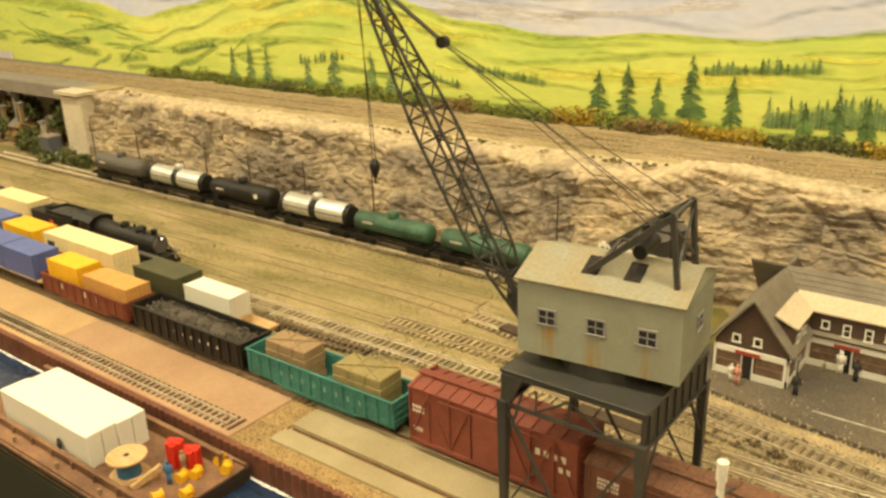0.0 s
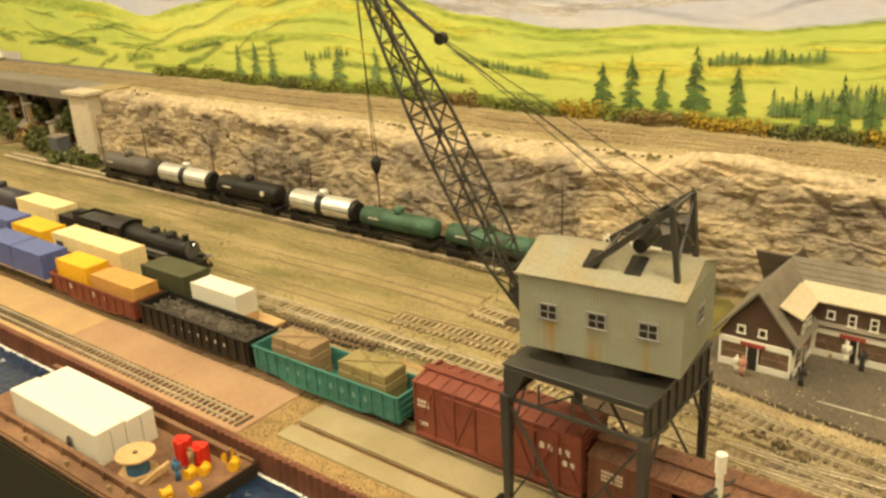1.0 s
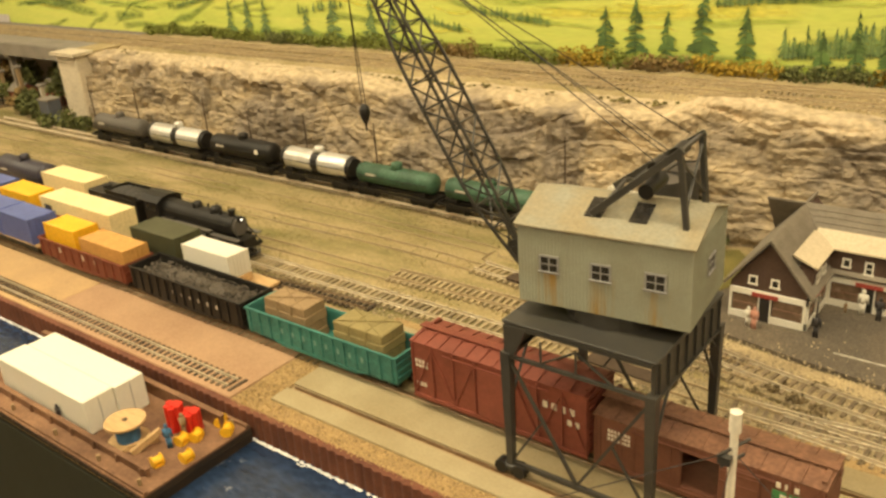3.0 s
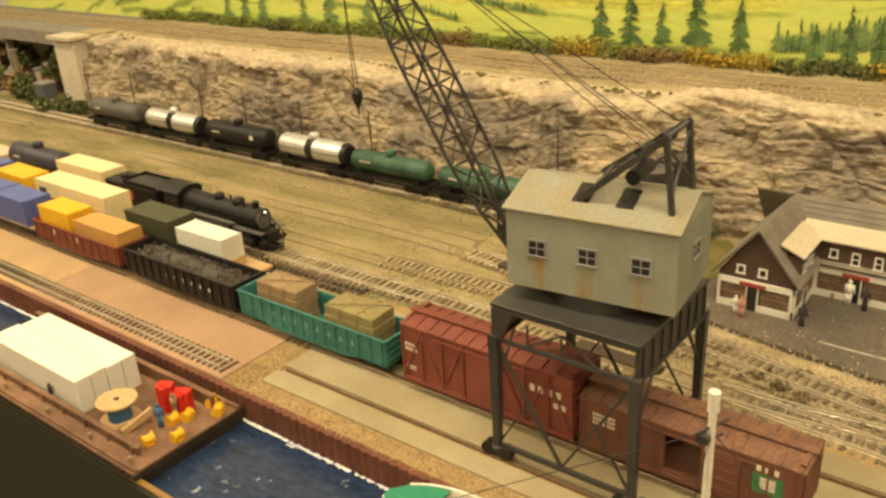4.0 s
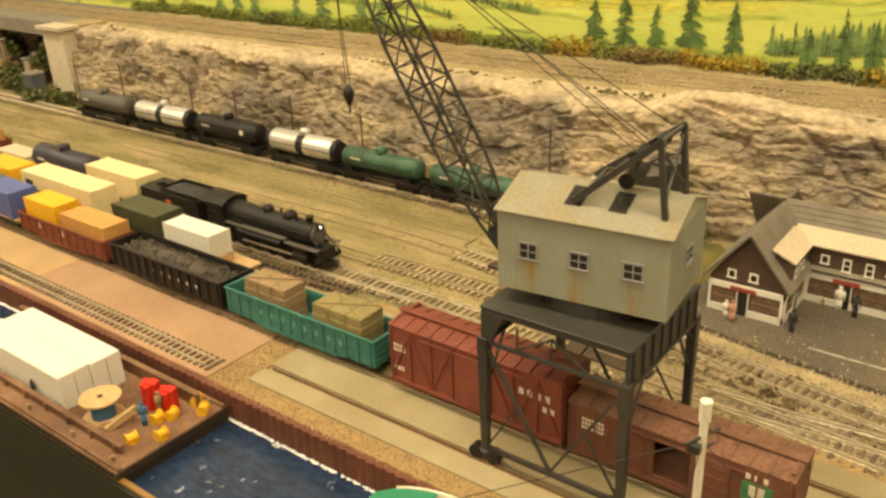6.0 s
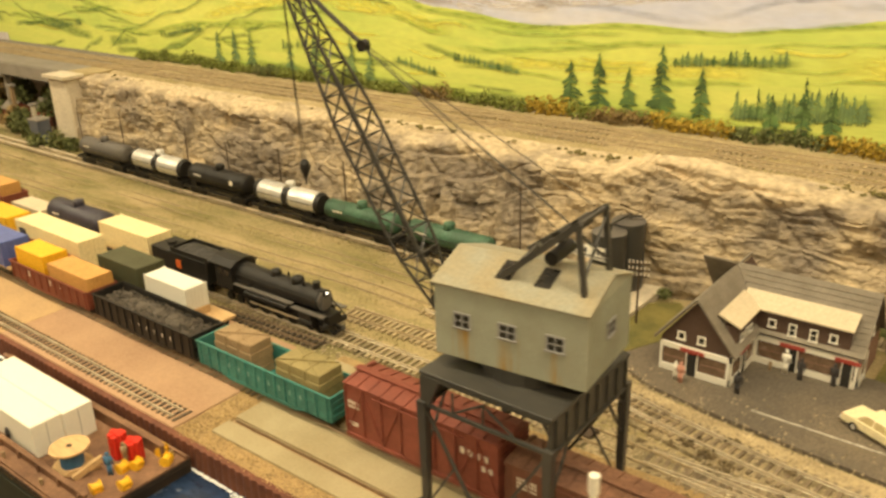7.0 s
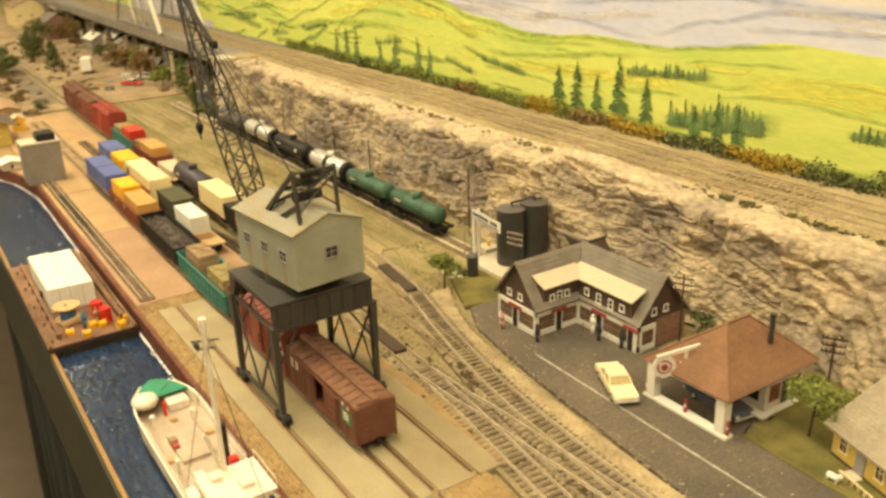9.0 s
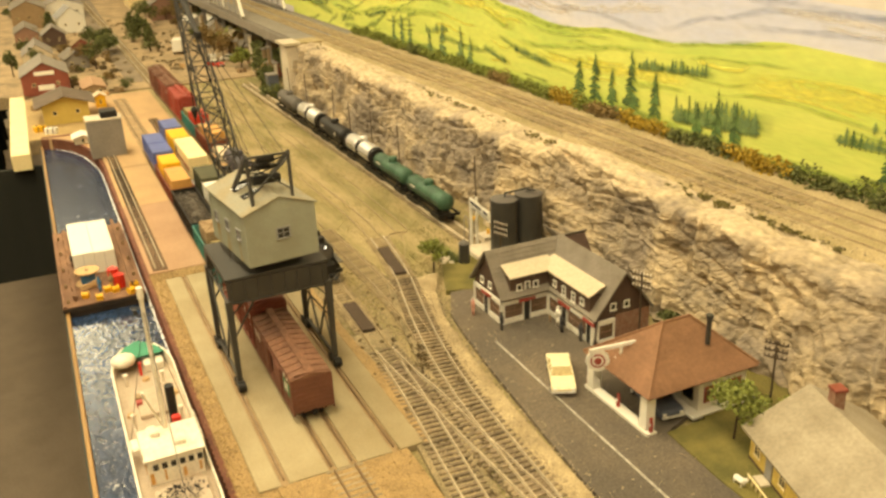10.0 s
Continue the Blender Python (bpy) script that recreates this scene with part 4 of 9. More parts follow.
for x0, x1, z0, z1, n, h in [(-0.349, -0.222, 0.193, 0.204, 17, 0.014), (-0.66, -0.555, 0.175, 0.164, 13, 0.011), (-0.76, -0.69, 0.163, 0.15, 9, 0.012), (-0.275, -0.14, 0.142, 0.152, 30, 0.03), (-0.04, 0.05, 0.168, 0.172, 12, 0.016), (0.0, 0.12, 0.187, 0.19, 10, 0.009), (-1.32, -1.2, 0.165, 0.185, 12, 0.011), (-1.7, -1.58, 0.16, 0.17, 12, 0.014), (-1.0, -0.9, 0.165, 0.178, 9, 0.014)]:
    for i in range(n):
        u = (i + rng.uniform(-0.3, 0.3)) / n
        painted_fir(x0 + (x1 - x0) * u, z0 + (z1 - z0) * u, z0 + (z1 - z0) * u + h * rng.uniform(0.45, 1.15), 0.0028 + h * 0.13, 0.0033, P_firfar if rng.random() < 0.75 else P_fir, 0.6)


# bushes along the foot of the backdrop
def bush(x, y, z, r, material, label, n=170, size=0.0017):
    bm = foliage(B(), (0, 0, r[2] * 0.55), r, n, size, rng)
    ob = part("bush", bm, material)
    ob.matrix_basis = pose(x, y, z)
    return tagged(ob, label, "bush", "bushes below the backdrop")


x = -1.38
while x < 0.7:
    u = noise.noise(Vector((x * 11, 3, 0)))
    if x < -0.72:
        m_, lab_ = (M_leaf, "low green lichen bush") if u > -0.25 else (M_leafdark, "low dark green lichen bush")
    elif x < -0.28:
        m_, lab_ = (M_leafbrown, "low brown lichen bush") if u < -0.1 else (M_leaf, "low green lichen bush") if u < 0.08 else (M_leafyellow, "low ochre-yellow lichen bush")
    elif x < 0.0:
        m_, lab_ = (M_leafdark, "low dark green lichen bush") if u < 0.1 else (M_leafyellow, "low ochre-yellow lichen bush")
    else:
        m_, lab_ = (M_leafdark, "low dark green lichen bush") if u < 0.2 else (M_leaf, "low green lichen bush")
    bush(x, 0.9385 + rng.uniform(-0.004, 0.003), 0.121, (0.016 + 0.008 * rng.random(), 0.008, 0.008 + 0.009 * rng.random() ** 2 + 0.004 * abs(u)), m_, lab_, 230, 0.0019)
    x += rng.uniform(0.017, 0.026)


# ---- tracks ----
M_roadgrit = mat("pale_grit", (0.47, 0.365, 0.205), 0.95, col2=(0.27, 0.205, 0.11), scale=30, amount=1.0, bump=0.0014, bscale=800, fine=0.35)
M_dustrail = mat("dusty_rail", (0.44, 0.345, 0.205), 0.7, 0.2, col2=(0.33, 0.25, 0.145), scale=40, amount=0.8)
M_tie3 = island(mat("dusty_ties", (0.36, 0.28, 0.165), 0.95, col2=(0.46, 0.36, 0.2), scale=70, amount=0.9), 0.75, 1.15)


def along(pts, step):
    """Points and headings every step along a smooth line through pts."""
    P = [Vector((*p, 0)) for p in pts]
    if len(P) == 2:
        dense = [P[0].lerp(P[1], i / 200) for i in range(201)]
    else:
        E_ = [2 * P[0] - P[1]] + P + [2 * P[-1] - P[-2]]
        dense = []
        for i in range(1, len(E_) - 2):
            for k in range(60):
                t = k / 60
                a, b, c, d = E_[i - 1], E_[i], E_[i + 1], E_[i + 2]
                dense.append(0.5 * ((2 * b) + (c - a) * t + (2 * a - 5 * b + 4 * c - d) * t * t + (3 * b - a - 3 * c + d) * t ** 3))
        dense.append(P[-1])
    out, need = [], 0.0
    for a, b in zip(dense, dense[1:]):
        seg = (b - a).length
        while need <= seg and seg > 0:
            out.append((a.lerp(b, need / seg), math.atan2((b - a).y, (b - a).x)))
            need += step
        need -= seg
    return out


TIE = mesh_of("sleeper", bx(B(), -0.0012, 0.0012, -0.0145, 0.0145, 0.0, 0.0019), M_tie)
TIE_SHORT = mesh_of("sleeper", bx(B(), -0.0014, 0.0014, -0.0088, 0.0088, 0.0, 0.0021), M_tiedark)
sleepers_made = [0]


def track(label, pts, z=0.0, single=False, ties=True, bright=False, tie_mat=None, tall=0.0022, gauge=0.0083, rail_mat=None):
    th = thing("track", label, "railway track", "tracks", None, "structure")
    bm = B()
    samples = along(pts, 0.01)
    for s in (-gauge, gauge):
        prev = None
        bm2 = B()
        for p, a in samples:
            c = p + Vector((-math.sin(a), math.cos(a), 0)) * s
            nrm = Vector((-math.sin(a), math.cos(a), 0))
            cur = [bm2.verts.new(c + nrm * o + Vector((0, 0, z + h))) for o, h in ((-0.0009, 0.0015), (-0.00042, 0.0021), (-0.00042, 0.0019 + tall), (0.00042, 0.0019 + tall), (0.00042, 0.0021), (0.0009, 0.0015))]
            if prev:
                for i in range(5):
                    bm2.faces.new((prev[i], cur[i], cur[i + 1], prev[i + 1]))
            prev = cur
        bmesh.ops.recalc_face_normals(bm2, faces=bm2.faces[:])
        part("rail", bm2, rail_mat or (M_railhead if bright else M_rail), th)
    bm.free()
    if not ties:
        return th
    pieces = along(pts, 0.0068)
    if single:
        for p, a in pieces:
            ob = new("sleeper", TIE if gauge > 0.006 else TIE_SHORT)
            ob.parent = th
            ob.matrix_basis = pose(p.x, p.y, z + rng.uniform(-0.0002, 0.0001), 0, 0, math.degrees(a) + rng.uniform(-1.5, 1.5))
            sleepers_made[0] += 1
    else:
        vs, fs = [], []
        for p, a in pieces:
            a += rng.uniform(-0.03, 0.03)
            ux, uy = Vector((math.cos(a), math.sin(a), 0)) * 0.0012, Vector((-math.sin(a), math.cos(a), 0)) * 0.0145
            b = len(vs)
            zz = z + rng.uniform(-0.0004, 0.0002)
            for h in (0.0, 0.0019):
                for sx, sy in ((-1, -1), (1, -1), (1, 1), (-1, 1)):
                    q = p + ux * sx + uy * sy
                    vs.append((q.x, q.y, zz + h))
            fs += [(b + 4, b + 5, b + 6, b + 7), (b, b + 1, b + 5, b + 4), (b + 1, b + 2, b + 6, b + 5), (b + 2, b + 3, b + 7, b + 6), (b + 3, b, b + 4, b + 7)]
        ob = new("sleepers", mesh_from("sleepers", vs, fs, tie_mat or M_tie2))
        ob.parent = th
        tagged(ob, "", "", "", "stuff")
    return th


A_LINE = [(-1.9, 0.60), (-0.9, 0.612), (-0.56, 0.620), (-0.439, 0.615), (-0.361, 0.605), (-0.302, 0.594), (-0.234, 0.577), (-0.167, 0.562), (-0.111, 0.552), (-0.051, 0.5445), (-0.006, 0.541), (0.046, 0.5375), (0.094, 0.5345), (0.3, 0.52), (0.9, 0.49)]
track("embedded pier siding with rails sunk in the apron", [(-1.06, 0.351), (-0.47, 0.351)], 0.0, True, True, True, None, 0.0014, 0.0047)
track("harbour track under the gantry crane", [(-1.55, 0.418), (-0.44, 0.418)], 0.0, False, True, False, M_tie2)
track("rails set flush in the concrete crane pad", [(-0.44, 0.4175), (-0.005, 0.4175)], -0.0012, False, False)
track("old track running into the grit past the pad", [(-0.003, 0.4175), (0.5, 0.4175)], -0.0001, False)
track("flat-car siding ending on the apron", [(-1.3, 0.457), (-0.86, 0.458), (-0.72, 0.472), (-0.6, 0.489), (-0.469, 0.497)], 0.0, True, True, False, None, 0.0014, 0.0047)
track("main yard track carrying the steam train", [(-4.0, 0.517), (-1.0, 0.517), (-0.33, 0.519)], 0.0, False, True, True)
track("yard track sunk in the dirt beyond the turnout", [(-0.33, 0.519), (-0.239, 0.516), (-0.17, 0.5125), (-0.13, 0.5095)], -0.0014, False, True, False, M_tie3, 0.0022, 0.0083, M_dustrail)
track("yard track joining the turnout near the street", [(-0.13, 0.5095), (-0.07, 0.5045), (0.003, 0.4965), (0.07, 0.489), (0.3, 0.466), (0.9, 0.41)], 0.0002, True, True, True)
track("weedy yard track between the main lines", [(-1.9, 0.558), (-0.6, 0.560), (-0.5, 0.5625)], -0.0054, False, False, False, None, 0.0022, 0.0083, M_tie3)
track("yard track emerging from the weeds", [(-0.5, 0.5625), (-0.35, 0.566), (-0.244, 0.565), (-0.16, 0.556)], -0.0016, False, True, False, M_tie3, 0.0022, 0.0083, M_dustrail)
track("turnout track crossing over to the through line", [(-0.16, 0.5125), (-0.11, 0.5145), (-0.06, 0.5195), (0.0, 0.5225), (0.06, 0.5265), (0.13, 0.5295), (0.22, 0.5255)], -0.0003, True, True, True)
track("grass-grown through track in the yard", A_LINE[:4], -0.0054, False, False, False, None, 0.0022, 0.0083, M_tie3)
track("through track half buried beside the oil depot", A_LINE[3:6], -0.0012, False, True, True, M_tie3)
track("through track curving past the oil depot", A_LINE[5:], 0.0003, True, True, True)
track("tank car siding below the rock cutting", [(-1.55, 0.712), (-0.3, 0.716)], 0.0, False, True, True, None, 0.0022, 0.0083, M_palerail)
track("weed-grown disused siding", [(-1.9, 0.662), (-0.6, 0.66), (-0.44, 0.64), (-0.36, 0.61)], -0.0058, False, False, False, None, 0.0022, 0.0083, M_tie3)
track("upper main line track", [(-3.6, 0.868), (0.9, 0.868)], 0.1160, False, True, False, M_tie3, 0.0022, 0.0083, M_dustrail)
track("upper main line track beside the backdrop", [(-3.6, 0.908), (0.9, 0.908)], 0.1164, False, True, False, M_tie3, 0.0022, 0.0083, M_dustrail)
# crane rails on the pad
for yy in (0.372, 0.461):
    structure("crane_rail_%d" % (1 if yy < 0.4 else 2), bx(B(), -0.435, -0.012, yy - 0.0006, yy + 0.0006, 0.0, 0.0026), M_rail, "rusted crane rail in a pad groove", "rail")
# timber grade crossing inserts
structure("crossing_deck_1", prism(B(), [(-0.272, 0.5105), (-0.204, 0.5075), (-0.203, 0.5205), (-0.271, 0.5235)], 2, 0.001, 0.0036), M_pole, "dark plank insert between rails", "crossing")
structure("crossing_deck_2", prism(B(), [(-0.40, 0.6005), (-0.318, 0.590), (-0.316, 0.603), (-0.398, 0.6135)], 2, 0.001, 0.0036), M_pole, "dark plank insert between rails", "crossing")


M_bed = mat("mottled_ballast", (0.34, 0.265, 0.15), 0.95, col2=(0.16, 0.127, 0.066), scale=22, amount=1.0, bump=0.002, bscale=600, fine=0.45)


def ballast_bed(pts, half, label):
    sm = along(pts, 0.02)
    edge = [(p.x - math.sin(a) * half, p.y + math.cos(a) * half) for p, a in sm]
    other = [(p.x + math.sin(a) * half, p.y - math.cos(a) * half) for p, a in sm]
    return structure("ballast_bed", prism(B(), edge + other[::-1], 2, -0.006, 0.0006), M_bed, label, "ballast")


ballast_bed([(-0.20, 0.514), (-0.13, 0.5095), (-0.07, 0.5045), (0.003, 0.4965), (0.07, 0.489), (0.3, 0.466), (0.9, 0.41)], 0.019, "sandy ballast bed of the turnout track")
ballast_bed(A_LINE[5:], 0.0205, "sandy ballast bed of the curved through track")
# loose stones and dry tufts
def stones(name, count, pick, label, s0=0.0006, s1=0.0015, material=None):
    vs, fs = [], []
    for _ in range(count):
        x, y, z = pick()
        s = rng.uniform(s0, s1)
        a = rng.random() * 6.28
        b = len(vs)
        for k in range(4):
            vs.append((x + s * math.cos(a + k * 1.57) * rng.uniform(0.6, 1.1), y + s * math.sin(a + k * 1.57) * rng.uniform(0.6, 1.1), z - 0.0004))
        vs.append((x + s * 0.3, y, z + s * rng.uniform(0.5, 1.0)))
        vs.append((x - s * 0.3, y + s * 0.2, z + s * rng.uniform(0.4, 0.8)))
        fs += [(b, b + 1, b + 4), (b + 1, b + 2, b + 5, b + 4), (b + 2, b + 3, b + 5), (b + 3, b, b + 4, b + 5)]
    return tagged(new(name, mesh_from(name, vs, fs, material or M_gravel)), label, "gravel", "", "stuff")




def a_line(x):
    return interp(A_LINE, x)


def pick_road():
    x = rng.uniform(-0.27, 0.45)
    return x, a_line(x) + 0.012 + abs(rng.gauss(0, 0.0115)), 0.0008


structure("roadside_grit", prism(B(), [(x_, a_line(x_) + 0.011) for x_ in (-0.3, -0.25, -0.2, -0.1, 0.0, 0.1, 0.3, 0.9)] + [(x_, a_line(x_) + 0.011 + w_) for x_, w_ in ((0.9, 0.03), (0.3, 0.024), (0.1, 0.02), (0.0, 0.019), (-0.1, 0.017), (-0.2, 0.014), (-0.25, 0.02), (-0.3, 0.03))], 2, -0.004, 0.0011), M_roadgrit, "pale tan grit between track and street", "ground")


def pick_between():
    x = rng.uniform(-0.32, 0.35)
    return x, rng.uniform(0.488 - 0.03 * max(0, x), a_line(x) + 0.02), rng.uniform(-0.0008, 0.0017)


def pick_quay():
    x = rng.uniform(-0.466, 0.35)
    return x, 0.3345 + rng.random() * 0.019, 0.0004


def pick_gap():
    return (rng.uniform(-0.466, -0.441), rng.uniform(0.336, 0.48), 0.0004) if rng.random() < 0.4 else (rng.uniform(-0.009, 0.35), rng.uniform(0.354, 0.47), 0.0016)


def pick_shoulder():
    x = rng.uniform(-0.6, -0.1)
    return x, rng.uniform(0.487, 0.508), -0.0008 + hill(x, 0.5)


def pick_upper():
    x = rng.uniform(-1.33, 0.6)
    return x, rng.uniform(0.84, 0.93), 0.1172


stones("roadside_gravel", 5200, pick_road, "pale gravel along the street edge")
stones("track_ballast", 10000, pick_between, "sandy ballast between the tracks", 0.0005, 0.0012)
stones("quay_gravel", 3600, pick_quay, "ochre grit on the quay edge", 0.0005, 0.0013, island(mat("ochre_grit", (0.42, 0.29, 0.13), 0.9), 0.5, 1.4))
stones("pad_gravel", 3600, pick_gap, "ochre grit around the pad", 0.0005, 0.0013, MATS["ochre_grit"])
stones("shoulder_gravel", 1500, pick_shoulder, "tan ballast beside the yard track", 0.0005, 0.0012)
stones("upper_ballast", 3500, pick_upper, "pale ballast on the upper line", 0.0007, 0.0016)


def tufts():
    vs, fs = [], []
    lines = [0.517, 0.56, 0.615, 0.66, 0.714]
    for _ in range(60000):
        x = rng.uniform(-1.5, -0.25) if rng.random() < 0.85 else rng.uniform(-0.4, -0.22)
        y = rng.uniform(0.53, 0.765)
        g = noise.noise(Vector((x * 8, y * 22, 2.0)))
        if g < -0.12 + 0.25 * rng.random():
            continue
        if min(abs(y - l) for l in lines[:1]) < 0.012 and rng.random() < 0.85:
            continue
        z = -0.004 + hill(x, y)
        h = rng.uniform(0.0010, 0.0034)
        a = rng.random() * 6.28
        w = 0.0009
        b = len(vs)
        dx, dy = math.cos(a), math.sin(a)
        vs += [(x - dx * w, y - dy * w, z), (x + dx * w, y + dy * w, z), (x + dy * h * 0.5, y - dx * h * 0.5, z + h)]
        fs.append((b, b + 1, b + 2))
    tagged(new("dry_grass", mesh_from("dry_grass", vs, fs, M_tuft)), "dry olive grass tufts across the yard", "grass", "", "stuff")


tufts()


def weeds(name, spots, material, label):
    """Loose low clumps of lichen scattered over the ground, as one body of stuff."""
    bm = B()
    for x, y, z, r, n in spots:
        foliage(bm, (x, y, z + r * 0.25), (r, r * 0.7, r * 0.45), n, 0.0013, rng)
    tagged(part(name, bm, material), label, "weeds", "", "stuff")


M_bankweed = island(mat("bank_weed", (0.2, 0.165, 0.06), 0.95, col2=(0.13, 0.12, 0.04), scale=60), 0.6, 1.4)
bank = []
for _ in range(420):
    x = rng.uniform(-0.28, 0.55) if rng.random() < 0.7 else rng.uniform(-1.3, -0.28)
    if noise.noise(Vector((x * 16, 4.0, 0))) > -0.15:
        bank.append((x, cliff_base(x) + rng.gauss(0.052, 0.005), 0.1138, rng.uniform(0.0015, 0.0045), 16))
weeds("bank_weeds", bank, M_bankweed, "olive weeds along the bank above the rock lip")
between = [(-0.128, 0.5385, 0.001, 0.008, 90), (-0.112, 0.5335, 0.001, 0.007, 70), (-0.145, 0.5440, 0.001, 0.006, 60), (-0.120, 0.5640, 0.001, 0.006, 60), (-0.075, 0.552, 0.001, 0.004, 40)]
for _ in range(90):
    x = rng.uniform(-0.3, 0.3)
    between.append((x, rng.uniform(0.482, a_line(x) + 0.012), 0.0008, rng.uniform(0.0015, 0.004), 14))
weeds("track_weeds", between, M_scrub, "brown scrub and weeds between the yard tracks")


def pick_street():
    x = rng.uniform(-0.22, 0.4)
    return x, rng.uniform(0.575, 0.66), 0.0010


stones("street_grit", 420, pick_street, "scattered pale grit on the street", 0.0004, 0.0012)


# ---- gantry crane ----
def window_unit(parent, w, h, axis, at, frame_mat, cols=2, rows=2, name="window", depth=0.0008):
    """A framed window on a wall: frame bars, mullions and a dark pane. axis 'y': faces -y; 'x': faces +x."""
    fr, pane = B(), B()
    t = min(w, h) * (0.17 if frame_mat is M_white else 0.1)
    def bar(bm, u0, u1, v0, v1, d0, d1):
        if axis == "y":
            bx(bm, at[0] + u0, at[0] + u1, at[1] - d1, at[1] - d0, at[2] + v0, at[2] + v1)
        else:
            bx(bm, at[0] + d0, at[0] + d1, at[1] + u0, at[1] + u1, at[2] + v0, at[2] + v1)
    bar(fr, -w / 2, w / 2, h / 2 - t, h / 2, 0, depth)
    bar(fr, -w / 2 - t * 0.5, w / 2 + t * 0.5, -h / 2, -h / 2 + t, 0, depth * 1.4)
    bar(fr, -w / 2, -w / 2 + t, -h / 2 + t, h / 2 - t, 0, depth)
    bar(fr, w / 2 - t, w / 2, -h / 2 + t, h / 2 - t, 0, depth)
    for i in range(1, cols):
        u = -w / 2 + w * i / cols
        bar(fr, u - t * 0.3, u + t * 0.3, -h / 2 + t, h / 2 - t, 0, depth * 0.7)
    for i in range(1, rows):
        v = -h / 2 + h * i / rows
        bar(fr, -w / 2 + t, w / 2 - t, v - t * 0.3, v + t * 0.3, 0, depth * 0.6)
    bar(pane, -w / 2 + t * 0.8, w / 2 - t * 0.8, -h / 2 + t * 0.8, h / 2 - t * 0.8, 0.00005, depth * 0.3)
    win = part(name, fr, frame_mat, parent)
    part("pane", pane, M_glassdark, win)
    return win


crane = thing("gantry_crane", "harbour gantry crane, black steel legs and sage-grey cab with rust runs", "crane", "", pose(-0.2015, 0.4185, 0))
HX, HY = 0.0445, 0.0445
part("deck", bx(B(), -HX - 0.002, HX + 0.002, -HY - 0.001, HY + 0.001, 0.1062, 0.1085, 0.0004), M_crane, crane)
for sx in (-1, 1):
    bm = bx(B(), sx * HX - 0.0012, sx * HX + 0.0012, -HY, HY, 0.086, 0.1055)
    for i in range(8):
        y = -HY + 0.004 + i * (2 * HY - 0.008) / 7
        bx(bm, sx * (HX + 0.0018) - 0.0007, sx * (HX + 0.0018) + 0.0007, y - 0.0005, y + 0.0005, 0.087, 0.1055)
    bx(bm, sx * HX - 0.0025, sx * HX + 0.0025, -HY, HY, 0.0845, 0.086)
    islands("girder", bm, M_crane, crane)
for sy in (-1, 1):
    bm = bx(B(), -HX, HX, sy * HY - 0.0009, sy * HY + 0.0009, 0.104, 0.1062)
    bx(bm, -HX, HX, sy * HY - 0.001, sy * HY + 0.001, 0.0842, 0.0864)
    for x0, x1 in ((-0.022, -0.0), (0.0, 0.022)):
        beam(bm, (x0, sy * HY, 0.1 if abs(x0) < abs(x1) else 0.0865), (x1, sy * HY, 0.0865 if abs(x0) < abs(x1) else 0.1), 0.0011)
        beam(bm, (x0, sy * HY, 0.0865), (x0, sy * HY, 0.1), 0.001)
    islands("portal_beam", bm, M_crane, crane)
    for sx in (-1,):
        part("gusset", prism(B(), [(sx * (HX + 0.001), 0.1055), (sx * (HX - 0.014), 0.1055), (sx * (HX - 0.0045), 0.085), (sx * (HX + 0.001), 0.083)], 1, sy * HY - 0.0014, sy * HY + 0.0014), M_crane, crane)
for sx in (-1, 1):
    for sy in (-1, 1):
        bm = B()
        r = bmesh.ops.create_cube(bm, size=1.0)
        for v in r["verts"]:
            w = 0.0030 if v.co.z > 0 else 0.0021
            v.co = Vector((sx * HX + math.copysign(w, v.co.x), sy * HY + math.copysign(w, v.co.y), 0.088 if v.co.z > 0 else 0.008))
        leg = part("leg", bm, M_crane, crane)
        bm = bx(B(), sx * HX - 0.0095, sx * HX + 0.0095, sy * HY - 0.003, sy * HY + 0.003, 0.0048, 0.0105, 0.0015)
        part("bogie", bm, M_crane, leg)
        for k in (-1, 1):
            part("wheel", cyl(B(), (sx * HX + k * 0.0062, sy * HY - 0.0034, 0.0068), (sx * HX + k * 0.0062, sy * HY + 0.0034, 0.0068), 0.0044, 16), M_black, leg)
for sy in (-1, 1):
    bm = bx(B(), -HX, HX, sy * HY - 0.0012, sy * HY + 0.0012, 0.0095, 0.0125)
    beam(bm, (-HX + 0.002, sy * HY, 0.082), (0.0, sy * HY, 0.012), 0.0017)
    beam(bm, (HX - 0.002, sy * HY, 0.082), (0.0, sy * HY, 0.012), 0.0017)
    beam(bm, (-HX + 0.001, sy * HY, 0.012), (-HX / 2, sy * HY, 0.047), 0.0012)
    beam(bm, (HX - 0.001, sy * HY, 0.012), (HX / 2, sy * HY, 0.047), 0.0012)
    islands("brace", bm, M_crane, crane)
for sx in (-1, 1):
    bm = B()
    for sy in (-1, 1):
        beam(bm, (sx * HX, sy * HY, 0.05), (sx * HX, sy * (HY - 0.022), 0.0845), 0.0014)
        beam(bm, (sx * HX, sy * HY, 0.072), (sx * HX, sy * (HY - 0.012), 0.0845), 0.0012)
    islands("brace", bm, M_crane, crane)
part("slew_ring", cyl(B(), (0.003, 0.0015, 0.1085), (0.003, 0.0015, 0.1185), 0.031, 28), M_crane, crane)

CAB = pose(0.0035, 0.0019, 0.1178, 0, 0, 6.2)
cab = part("cab", bx(B(), -0.048, 0.048, -0.0315, 0.0315, 0.0, 0.0462), M_cab, crane, "sage-grey corrugated cab with rust streaks")
cab.matrix_basis = CAB
